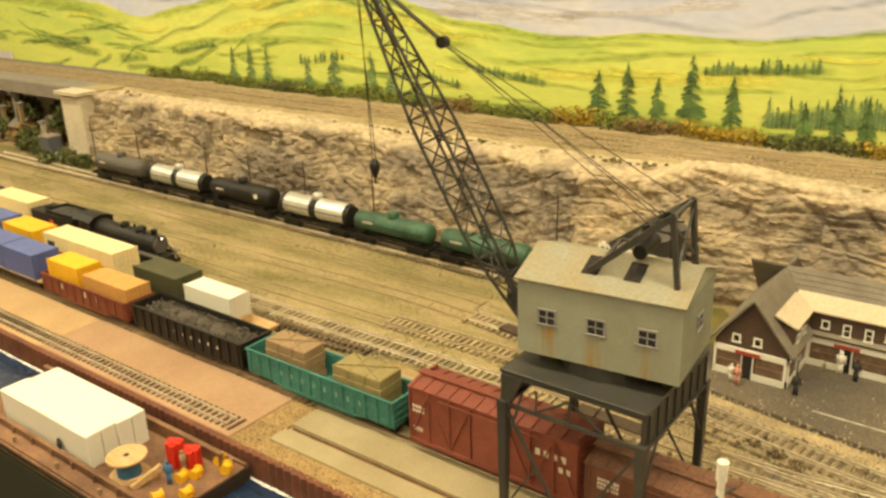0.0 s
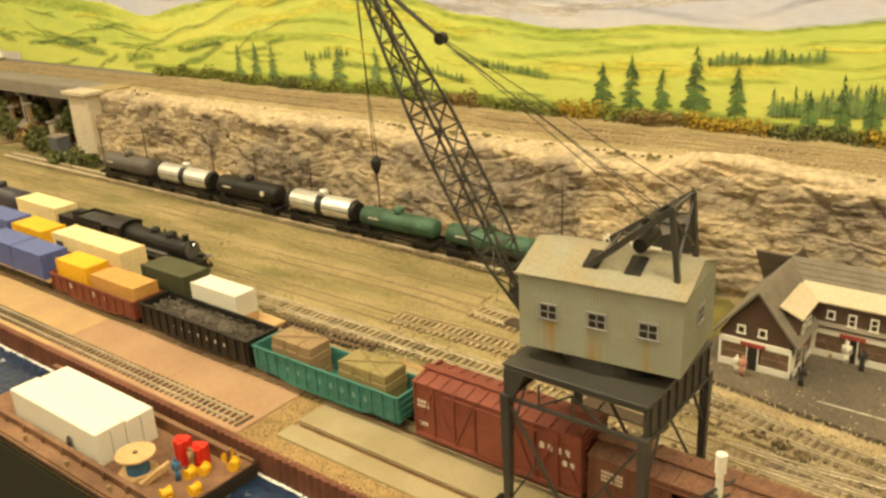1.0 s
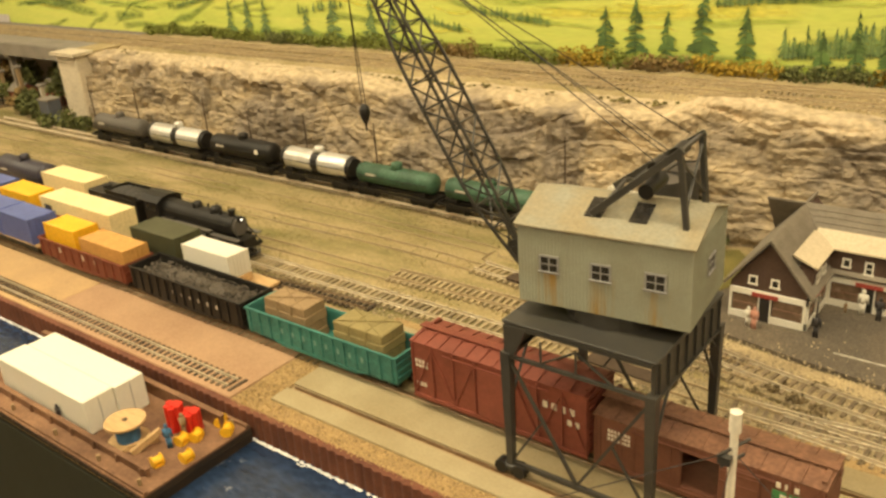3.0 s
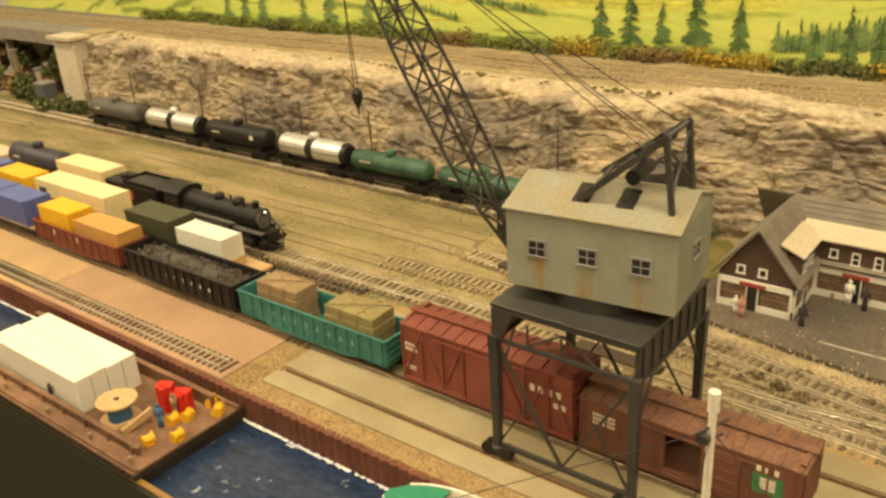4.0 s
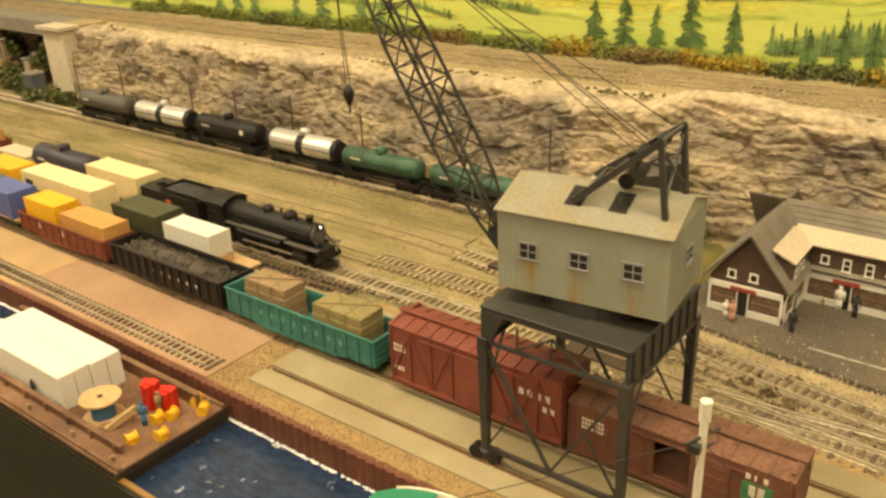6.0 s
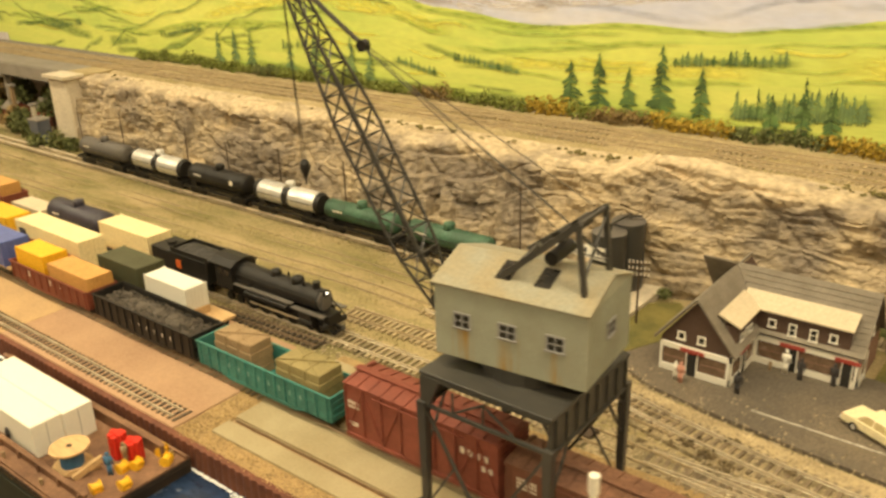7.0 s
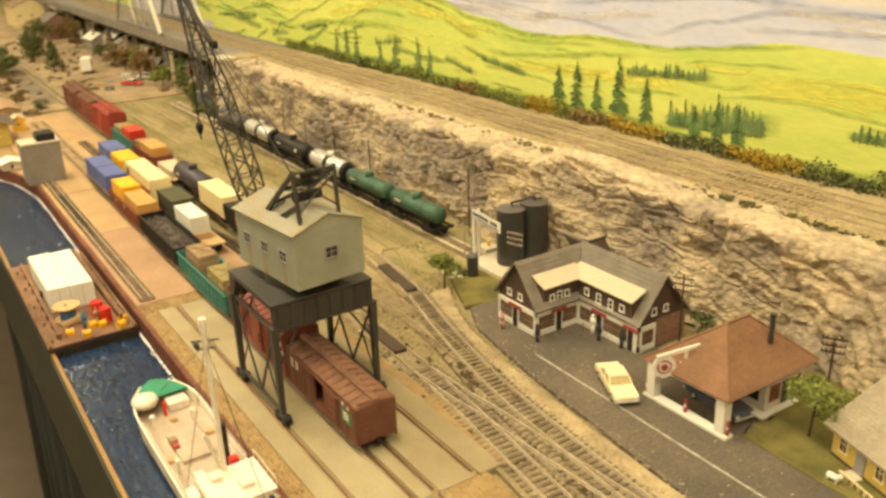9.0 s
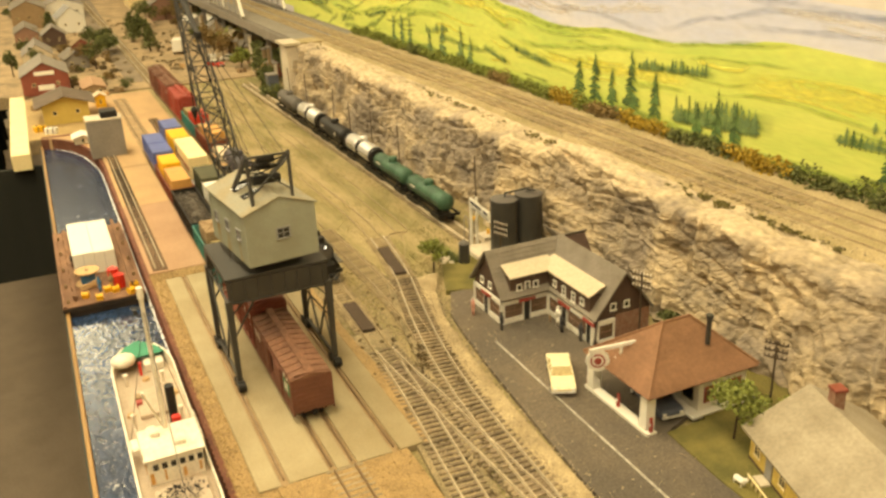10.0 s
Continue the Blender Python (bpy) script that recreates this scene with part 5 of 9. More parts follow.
# end gables and ribbed cladding
bm = prism(B(), [(-0.0315, 0.0462), (0.0315, 0.0462), (0.0, 0.0568)], 0, -0.048, -0.0475)
prism(bm, [(-0.0315, 0.0462), (0.0315, 0.0462), (0.0, 0.0568)], 0, 0.0475, 0.048)
islands("gable", bm, M_cab, cab)
bm = B()
for i in range(48):
    x = -0.047 + i * 0.002
    bx(bm, x - 0.0003, x + 0.0003, -0.0318, -0.0314, 0.0004, 0.0458)
for i in range(31):
    y = -0.0302 + i * 0.002
    bx(bm, 0.0479, 0.0483, y - 0.0003, y + 0.0003, 0.0004, 0.0456)
part("cladding_rib", bm, M_cab, cab)
for sy in (-1, 1):
    bm = prism(B(), [(sy * 0.0335, 0.0455), (sy * 0.0335, 0.0466), (0.0, 0.0582), (0.0, 0.0571)], 0, -0.0495, 0.0495)
    part("roof", bm, M_cabroof, cab, "weathered felt roof panel")
for wx in (-0.0294, 0.0, 0.0294):
    window_unit(cab, 0.0116, 0.0104, "y", (wx, -0.0317, 0.0248), M_greyframe, 2, 2)
window_unit(cab, 0.0122, 0.0104, "x", (0.0482, 0.001, 0.0252), M_greyframe, 2, 2)
for hx in (-0.009, 0.0155):
    sl = (0.0582 - 0.0466) / 0.0335
    bm = prism(B(), [(-0.021, 0.0582 - 0.021 * sl + 0.0003), (-0.006, 0.0582 - 0.006 * sl + 0.0003), (-0.006, 0.0582 - 0.006 * sl + 0.0008), (-0.021, 0.0582 - 0.021 * sl + 0.0008)], 0, hx - 0.0048, hx + 0.0048)
    part("roof_hatch", bm, M_glassdark, cab, "dark open roof slot")
# A-frame mast on the roof
bm = B()
TN, TR = Vector((0.0410, -0.0140, 0.2085)), Vector((0.0375, 0.0225, 0.2075))
FN, FR = Vector((0.0462, -0.0135, 0.166)), Vector((0.042, 0.0218, 0.166))
SN, SR = Vector((-0.004, -0.0185, 0.1705)), Vector((-0.008, 0.0150, 0.1745))
beam(bm, TN, FN, 0.0028)
beam(bm, TR, FR, 0.0028)
islands("mast_post", bm, M_crane, crane)
bm = B()
beam(bm, TN + (TN - SN) * 0.03, SN, 0.0026, 0.0036)
beam(bm, TR + (TR - SR) * 0.03, SR, 0.0026, 0.0036)
for u, v in ((0.1, 0.45), (0.45, 0.1), (0.45, 0.85), (0.85, 0.45)):
    beam(bm, TN.lerp(SN, u), TR.lerp(SR, v), 0.0014)
for u in (0.0, 0.45, 0.85):
    beam(bm, TN.lerp(SN, u), TR.lerp(SR, u), 0.0018)
beam(bm, TN.lerp(FN, 0.1), TR.lerp(FR, 0.75), 0.0013)
beam(bm, TN.lerp(FN, 0.75), TR.lerp(FR, 0.1), 0.0013)
islands("mast_stay", bm, M_crane, crane)
for c in (0.12, 0.36):
    p = TN.lerp(TR, 0.3).lerp(SN.lerp(SR, 0.3), c)
    q = TN.lerp(TR, 0.7).lerp(SN.lerp(SR, 0.7), c)
    part("sheave", cyl(B(), p, q, 0.0034, 16), M_black, crane)
part("winch_drum", cyl(B(), (0.02, -0.006, 0.182), (0.018, 0.018, 0.182), 0.0042, 18), M_black, crane)

# lattice boom
BASE, TIP = Vector((-0.0535, -0.003, 0.122)), Vector((-0.164, -0.0175, 0.331))
axis_ = (TIP - BASE).normalized()
side_ = axis_.cross(Vector((0, 0, 1))).normalized()
upv_ = side_.cross(axis_).normalized()


def boom_half(u):
    k = min(1.0, u / 0.22) if u < 0.5 else min(1.0, (1 - u) / 0.42)
    return 0.0035 + 0.0066 * k, 0.0024 + 0.0066 * k


def boom_pt(u, a, b):
    w, h = boom_half(u)
    return BASE.lerp(TIP, u) + side_ * (w * a) + upv_ * (h * b)


NB = 15
for a, b in ((-1, -1), (-1, 1), (1, 1), (1, -1)):
    bm = B()
    prev = None
    for i in range(NB + 1):
        c = boom_pt(i / NB, a, b)
        cur = [bm.verts.new(c + side_ * (0.00075 * p) + upv_ * (0.00075 * q)) for p, q in ((-1, -1), (1, -1), (1, 1), (-1, 1))]
        if prev:
            for k in range(4):
                bm.faces.new((prev[k], prev[(k + 1) % 4], cur[(k + 1) % 4], cur[k]))
        prev = cur
    bmesh.ops.recalc_face_normals(bm, faces=bm.faces[:])
    part("boom_chord", bm, M_crane, crane)
for (a0, b0), (a1, b1) in (((-1, -1), (-1, 1)), ((-1, 1), (1, 1)), ((1, 1), (1, -1)), ((1, -1), (-1, -1))):
    bm = B()
    for i in range(NB):
        p, q = (boom_pt(i / NB, a0, b0), boom_pt((i + 1) / NB, a1, b1)) if i % 2 else (boom_pt(i / NB, a1, b1), boom_pt((i + 1) / NB, a0, b0))
        beam(bm, p, q, 0.00095)
        beam(bm, boom_pt(i / NB, a0, b0), boom_pt(i / NB, a1, b1), 0.0008)
    islands("boom_lacing", bm, M_crane, crane)
bm = B()
for s in (-1, 1):
    beam(bm, BASE + side_ * 0.0042 * s - axis_ * 0.006, BASE + side_ * 0.0042 * s + axis_ * 0.02, 0.0012, 0.006)
islands("boom_foot", bm, M_crane, crane)
part("boom_head", cyl(B(), TIP - side_ * 0.004, TIP + side_ * 0.004, 0.0055, 16), M_black, crane)
KNOB = Vector((-0.1063, -0.0128, 0.2902))
bm = B()
for s in (-1, 1):
    beam(bm, TIP + side_ * 0.0022 * s, KNOB + side_ * 0.0012 * s, 0.0011)
beam(bm, TIP, KNOB, 0.0016)
islands("pendant_bar", bm, M_crane, crane)
part("equaliser_block", cyl(B(), KNOB - side_ * 0.0026, KNOB + side_ * 0.0026, 0.0036, 14), M_black, crane)
bm = B()
for s, c in ((-1, 0.04), (-0.35, 0.3), (0.35, 0.7), (1, 0.96)):
    cyl(bm, KNOB + side_ * 0.0022 * s, TN.lerp(TR, c).lerp(SN.lerp(SR, c), 0.12 + 0.24 * (abs(s) < 0.5)) + Vector((0, 0, 0.004)), 0.0003, 5)
islands("topping_cable", bm, M_black, crane)
HOOK = Vector((-0.1608, -0.0179, 0.2093))
bm = B()
for s in (-1, 1):
    cyl(bm, TIP + side_ * 0.0012 + axis_ * 0.001 + Vector((-0.004 - 0.0012 * s, 0, 0)), HOOK + Vector((0.0016 * s, 0, 0.003)), 0.00032, 5)
islands("hoist_cable", bm, M_black, crane)
bm = lathe(B(), [(0.0006, -0.0085), (0.0025, -0.0045), (0.0036, -0.001), (0.0034, 0.002), (0.002, 0.0042), (0.0006, 0.005)], 14, HOOK)
hook_block = part("hook_block", bm, M_black, crane)
bm = B()
cyl(bm, HOOK + Vector((0, 0, -0.008)), HOOK + Vector((0, 0, -0.012)), 0.0007, 6)
part("hook", bm, M_black, hook_block)

# ---- rolling stock ----
RAILTOP = 0.0041
MOVERS, WHEELS = [], []


def wheelset_mesh(r):
    bm = B()
    for s in (-1, 1):
        cyl(bm, (0, s * 0.0074, 0), (0, s * 0.0093, 0), r, 14)
        cyl(bm, (0, s * 0.0070, 0), (0, s * 0.0074, 0), r * 1.12, 14)
    cyl(bm, (0, -0.0105, 0), (0, 0.0105, 0), 0.001, 6)
    bx(bm, -r * 0.8, r * 0.8, -0.00955, -0.0093, -0.0006, 0.0006)
    return mesh_of("wheelset", bm, M_black)


WS = wheelset_mesh(0.0048)
bm_ = B()
for s in (-1, 1):
    bx(bm_, -0.0135, 0.0135, s * 0.0112 - 0.0007, s * 0.0112 + 0.0007, 0.0052, 0.0074)
    prism(bm_, [(-0.0065, 0.0024), (0.0065, 0.0024), (0.0095, 0.0055), (-0.0095, 0.0055)], 1, s * 0.0112 - 0.0006, s * 0.0112 + 0.0006)
    for k in (-1, 1):
        bx(bm_, k * 0.0115 - 0.0019, k * 0.0115 + 0.0019, s * 0.0114 - 0.0009, s * 0.0114 + 0.0009, 0.0032, 0.0066)
bx(bm_, -0.0022, 0.0022, -0.0112, 0.0112, 0.0052, 0.0085)
TRUCK = mesh_of("truck", bm_, M_black)


def trucks(car, half, spin=None):
    for s in (-1, 1):
        tr = new("truck", TRUCK)
        tr.parent = car
        tr.matrix_basis = pose(s * half, 0, 0)
        for k in (-1, 1):
            w = new("wheelset", WS)
            w.parent = tr
            w.matrix_basis = pose(k * 0.0115, 0, 0.0048)
            if spin:
                WHEELS.append((w, k * 0.0115, 0.0048, 0.0048))
    bm = B()
    for s in (-1, 1):
        bx(bm, s * (half + 0.0145), s * (half + 0.022), -0.0014, 0.0014, 0.0068, 0.0096)
        bx(bm, s * (half + 0.0205), s * (half + 0.0235), -0.002, 0.002, 0.0062, 0.0102)
    islands("coupler", bm, M_black, car)


def letters(car, name, x0, z0, y, count, w, h, gap, material=None, rows=1):
    """Rows of plain bars where a car is lettered."""
    bm = B()
    for r in range(rows):
        for i in range(count):
            x = x0 + i * (w + gap)
            bx(bm, x, x + w, y - 0.00018, y + 0.00018, z0 - r * h * 1.6, z0 - r * h * 1.6 + h)
    return islands(name, bm, material or M_letter, car)


def boxcar(label, at, body_mat, roof_mat, length=0.136, braced=False, open_door=False, emblem=False, spin=None, h=0.0405):
    car = thing("boxcar", label, "boxcar", "freight cars", at)
    L, W, z0 = length / 2, 0.0163, 0.0095
    z1 = z0 + h
    if open_door:
        # shell with a door opening on both sides
        bm = bx(B(), -L, L, -W, W, z0, z0 + 0.002)
        for sy in (-1, 1):
            bx(bm, -L, -0.0105, sy * W - 0.0006, sy * W + 0.0006, z0, z1)
            bx(bm, 0.0105, L, sy * W - 0.0006, sy * W + 0.0006, z0, z1)
            bx(bm, -0.0105, 0.0105, sy * W - 0.0006, sy * W + 0.0006, z1 - 0.005, z1)
        for sx in (-1, 1):
            bx(bm, sx * L - 0.0006, sx * L + 0.0006, -W + 0.0006, W - 0.0006, z0 + 0.002, z1)
        islands("body_panel", bm, body_mat, car)
        bm = bx(B(), 0.0112, 0.0325, -W - 0.0022, -W - 0.0008, z0 + 0.001, z1 - 0.0045)
        door = part("door", bm, body_mat, car, "slid-open boxcar door")
        bm = B()
        for i in range(4):
            bx(bm, 0.0112, 0.0325, -W - 0.0026, -W - 0.0021, z0 + 0.0045 + i * 0.0066, z0 + 0.0053 + i * 0.0066)
        islands("door_rib", bm, body_mat, door)
    else:
        part("body", bx(B(), -L, L, -W, W, z0, z1, 0.0004), body_mat, car)
        for sy in (-1, 1):
            door = part("door", bx(B(), -0.012, 0.012, sy * (W + 0.0009) - 0.0007, sy * (W + 0.0009) + 0.0007, z0 + 0.001, z1 - 0.004, 0.0003), body_mat, car)
            part("door_handle", bx(B(), 0.0085, 0.0092, sy * (W + 0.002) - 0.0005, sy * (W + 0.002) + 0.0005, z0 + 0.008, z0 + 0.018), body_mat, door)
    bm = B()
    for sy in (-1, 1):
        bx(bm, -0.04, 0.04, sy * (W + 0.0011) - 0.0005, sy * (W + 0.0011) + 0.0005, z1 - 0.0042, z1 - 0.0032)
        bx(bm, -L, L, sy * (W + 0.0006) - 0.0006, sy * (W + 0.0006) + 0.0006, z0 - 0.0022, z0 + 0.0006)
    part("door_track", bm, body_mat, car)
    bm = B()
    for sy in (-1, 1):
        y = sy * (W + 0.0007)
        xs = [-L + 0.001, -L + 0.0175, -L + 0.035, -L + 0.0525]
        for sgn in (-1, 1):
            for i, x in enumerate(xs):
                bx(bm, sgn * x - 0.0006, sgn * x + 0.0006, y - 0.0006, y + 0.0006, z0, z1 - 0.001)
                if braced and i < 3:
                    a, b = (z1 - 0.002, z0 + 0.001) if i % 2 else (z0 + 0.001, z1 - 0.002)
                    beam(bm, (sgn * xs[i], y, a), (sgn * xs[i + 1], y, b), 0.0009, 0.0009)
        if not braced:
            for i in range(12):
                x = -L + 0.004 + i * (2 * L - 0.008) / 11
                if abs(x) > 0.013:
                    bx(bm, x - 0.0003, x + 0.0003, y - 0.0004, y + 0.0004, z0, z1 - 0.001)
    islands("side_rib", bm, body_mat, car)
    bm = B()
    for sx in (-1, 1):
        for i in range(int((h - 0.0045) / 0.004)):
            z = z0 + 0.004 + i * 0.004
            bx(bm, sx * (L + 0.0004) - 0.0004, sx * (L + 0.0004) + 0.0004, -W + 0.001, W - 0.001, z, z + 0.0017)
        for i in range(int((h - 0.004) / 0.0052)):
            bx(bm, sx * (L + 0.0012) - 0.0004, sx * (L + 0.0012) + 0.0004, -W + 0.001, -W + 0.008, z0 + 0.002 + i * 0.0052, z0 + 0.0026 + i * 0.0052)
    islands("end_corrugation", bm, body_mat, car)
    bm = prism(B(), [(-W - 0.0008, z1), (W + 0.0008, z1), (W + 0.0008, z1 + 0.0007), (0, z1 + 0.0036), (-W - 0.0008, z1 + 0.0007)], 0, -L - 0.0008, L + 0.0008)
    roof = part("roof", bm, roof_mat, car)
    bm = B()
    sl = 0.0029 / W
    for i in range(13):
        x = -L + 0.002 + i * (2 * L - 0.004) / 12
        for sy in (-1, 1):
            beam(bm, (x, sy * (W + 0.0006), z1 + 0.001), (x, sy * 0.0035, z1 + 0.0036), 0.0009, 0.0007)
    islands("roof_seam", bm, roof_mat, roof)
    bm = B()
    for k in (-1, 0, 1):
        bx(bm, -L - 0.002, L + 0.002, k * 0.0022 - 0.001, k * 0.0022 + 0.001, z1 + 0.0046, z1 + 0.0054)
    bx(bm, L - 0.003, L - 0.0005, -W + 0.002, -0.003, z1 + 0.003, z1 + 0.0042)
    bx(bm, -L + 0.0005, -L + 0.003, 0.003, W - 0.002, z1 + 0.003, z1 + 0.0042)
    for i in range(9):
        x = -L + 0.004 + i * (2 * L - 0.008) / 8
        bx(bm, x - 0.0005, x + 0.0005, -0.003, 0.003, z1 + 0.003, z1 + 0.0046)
    islands("running_board", bm, roof_mat, roof)
    part("brake_wheel", cyl(B(), (L + 0.0016, 0.006, z1 - 0.002), (L + 0.0022, 0.006, z1 - 0.002), 0.0024, 12), body_mat, car)
    if braced:
        letters(car, "lettering", L - 0.031, z1 - 0.016, -W - 0.0002, 4, 0.0034, 0.0046, 0.0028)
        letters(car, "number", L - 0.014, z1 - 0.0235, -W - 0.0002, 2, 0.003, 0.0038, 0.0022)
        letters(car, "lettering", -L + 0.003, z1 - 0.015, -W - 0.0002, 4, 0.0017, 0.0022, 0.0011, None, 2)
        letters(car, "data_line", -L + 0.003, z0 + 0.009, -W - 0.0002, 3, 0.002, 0.0011, 0.001, None, 2)
    elif emblem:
        letters(car, "lettering", -L + 0.009, z1 - 0.0085, -W - 0.0007, 7, 0.0014, 0.0018, 0.0007, None, 3)
        letters(car, "lettering", L - 0.024, z1 - 0.0068, -W - 0.0007, 3, 0.0024, 0.0034, 0.0022)
        part("emblem", bx(B(), L - 0.0255, L - 0.0095, -W - 0.0010, -W - 0.0006, z1 - 0.0205, z1 - 0.0085, 0.0001), M_greenletter, car, "green emblem panel")
        letters(car, "emblem_bar", L - 0.0215, z1 - 0.0115, -W - 0.0011, 1, 0.008, 0.0012, 0.001, None, 4)
    trucks(car, L - 0.021, spin)
    if spin:
        MOVERS.append((car, spin))
    return car


def gondola(label, at, body_mat, length=0.16, h=0.0205, ribs=14, spin=None, bars=0, bar_h=0.0032, bar_mat=None):
    car = thing("gondola_car", label, "gondola car", "freight cars", at)
    L, W, z0 = length / 2, 0.0163, 0.0085
    z1 = z0 + h
    bm = bx(B(), -L, L, -W, W, z0, z0 + 0.002)
    for sy in (-1, 1):
        bx(bm, -L, L, sy * (W - 0.0005) - 0.0006, sy * (W - 0.0005) + 0.0006, z0 + 0.002, z1)
    for sx in (-1, 1):
        bx(bm, sx * (L - 0.0006) - 0.0006, sx * (L - 0.0006) + 0.0006, -W + 0.0011, W - 0.0011, z0 + 0.002, z1)
    part("body", bm, body_mat, car)
    bm = B()
    for sy in (-1, 1):
        bx(bm, -L - 0.0006, L + 0.0006, sy * (W + 0.0003) - 0.0009, sy * (W + 0.0003) + 0.0009, z1, z1 + 0.0013)
    for sx in (-1, 1):
        bx(bm, sx * L - 0.0009, sx * L + 0.0009, -W, W, z1, z1 + 0.0013)
    part("top_rail", bm, body_mat, car)
    bm = B()
    for sy in (-1, 1):
        for i in range(ribs):
            x = -L + 0.004 + i * (2 * L - 0.008) / (ribs - 1)
            bx(bm, x - 0.0007, x + 0.0007, sy * (W + 0.0006) - 0.0007, sy * (W + 0.0006) + 0.0007, z0 + 0.0005, z1)
        prism(bm, [(-L * 0.62, z0), (L * 0.62, z0), (L * 0.5, z0 - 0.0028), (-L * 0.5, z0 - 0.0028)], 1, sy * W - 0.0006, sy * W + 0.0006)
    for sx in (-1, 1):
        for i in range(3):
            bx(bm, sx * (L + 0.0004) - 0.0005, sx * (L + 0.0004) + 0.0005, -W + 0.002, W - 0.002, z0 + 0.004 + i * 0.0055, z0 + 0.0055 + i * 0.0055)
    islands("side_rib", bm, body_mat, car)
    if bars:
        letters(car, "lettering", -L * 0.5, z0 + 0.0085, -W - 0.0002, bars, 0.0022, bar_h, L / bars, bar_mat)
    trucks(car, L - 0.021, spin)
    if spin:
        MOVERS.append((car, spin))
    return car


def flatcar(label, at, body_mat, length=0.15, spin=None, deck=None):
    car = thing("flat_car", label, "flat car", "freight cars", at)
    L, W = length / 2, 0.0155
    part("deck", bx(B(), -L, L, -W, W, 0.0105, 0.0128), deck or M_wood, car)
    bm = B()
    for sy in (-1, 1):
        bx(bm, -L, L, sy * (W + 0.0002) - 0.0005, sy * (W + 0.0002) + 0.0005, 0.008, 0.0124)
        for i in range(10):
            x = -L + 0.006 + i * (2 * L - 0.012) / 9
            bx(bm, x - 0.0011, x + 0.0011, sy * (W + 0.0011) - 0.0006, sy * (W + 0.0011) + 0.0006, 0.0088, 0.0116)
    bx(bm, -L * 0.7, L * 0.7, -0.004, 0.004, 0.005, 0.0105)
    part("frame", bm, body_mat, car)
    trucks(car, L - 0.021, spin)
    if spin:
        MOVERS.append((car, spin))
    return car


def tank_car(label, at, tank_mat, length=0.118, r=0.0158, domes=1, band=None, spin=None):
    car = thing("tank_car", label, "tank car", "tank cars", at)
    L = length / 2
    zc = 0.014 + r
    bm = B()
    prof = [(0.0, -L + 0.002), (r * 0.6, -L + 0.0028), (r * 0.92, -L + 0.005), (r, -L + 0.008), (r, L - 0.008), (r * 0.92, L - 0.005), (r * 0.6, L - 0.0028), (0.0005, L - 0.002)]
    prof[0] = (0.0005, -L + 0.002)
    lathe(bm, prof, 22)
    bmesh.ops.rotate(bm, verts=bm.verts[:], matrix=Matrix.Rotation(math.pi / 2, 3, "Y"))
    bmesh.ops.translate(bm, verts=bm.verts[:], vec=(0, 0, zc))
    tank = part("tank", bm, tank_mat, car, "", True)
    bm = B()
    for k in ([0] if domes == 1 else [-0.03, 0.03]):
        lathe(bm, [(0.0065, zc + r - 0.003), (0.0065, zc + r + 0.0048), (0.0055, zc + r + 0.0062), (0.0015, zc + r + 0.007)], 14, (k, 0, 0))
    part("dome", bm, tank_mat if domes == 1 else M_black, car, "", True)
    bm = B()
    for s in (-1, 1):
        cyl(bm, (s * (L - 0.01), 0, zc), (s * (L - 0.0085), 0, zc), r + 0.0004, 22, None, False)
        cyl(bm, (s * 0.02, 0, zc), (s * 0.0212, 0, zc), r + 0.0004, 22, None, False)
    islands("tank_band", bm, tank_mat, tank)
    if band:
        bm = B()
        cyl(bm, (-0.0055, 0, zc), (0.0055, 0, zc), r + 0.0006, 22)
        part("centre_band", bm, M_black, tank, "black band round the tank")
        for s in (-1, 1):
            part("tank_end", cyl(B(), (s * (L - 0.007), 0, zc), (s * (L - 0.0015), 0, zc), r + 0.0005, 22, r * 0.85 if s > 0 else r + 0.0005), M_black, tank)
    bm = B()
    for sy in (-1, 1):
        bx(bm, -L - 0.002, L + 0.002, sy * 0.0145 - 0.0007, sy * 0.0145 + 0.0007, 0.0095, 0.0128)
        cyl(bm, (-L + 0.008, sy * (r + 0.0012), zc + 0.001), (L - 0.008, sy * (r + 0.0012), zc + 0.001), 0.0005, 5)
        for i in range(5):
            x = -L + 0.01 + i * (2 * L - 0.02) / 4
            cyl(bm, (x, sy * (r - 0.0004), zc + 0.001), (x, sy * (r + 0.0014), zc + 0.001), 0.0004, 4)
    bx(bm, -L - 0.002, L + 0.002, -0.005, 0.005, 0.009, 0.0135)
    for s in (-1, 1):
        bx(bm, s * (L - 0.016) - 0.004, s * (L - 0.016) + 0.004, -0.0115, 0.0115, 0.0135, zc - 0.009)
        bx(bm, s * (L + 0.002) - 0.001, s * (L + 0.002) + 0.001, -0.0155, 0.0155, 0.0095, 0.013)
    part("underframe", bm, M_black, car)
    bm = B()
    for k in (-1, 1):
        cyl(bm, (k * 0.004, -r - 0.0008, 0.013), (k * 0.004, -r * 0.5, zc + r + 0.001), 0.0003, 4)
    islands("ladder", bm, M_black, car)
    letters(car, "lettering", -L + 0.02, zc + 0.0005, -r - 0.0001, 6, 0.0018, 0.0028, 0.0009)
    trucks(car, L - 0.019, spin)
    if spin:
        MOVERS.append((car, spin))
    return car


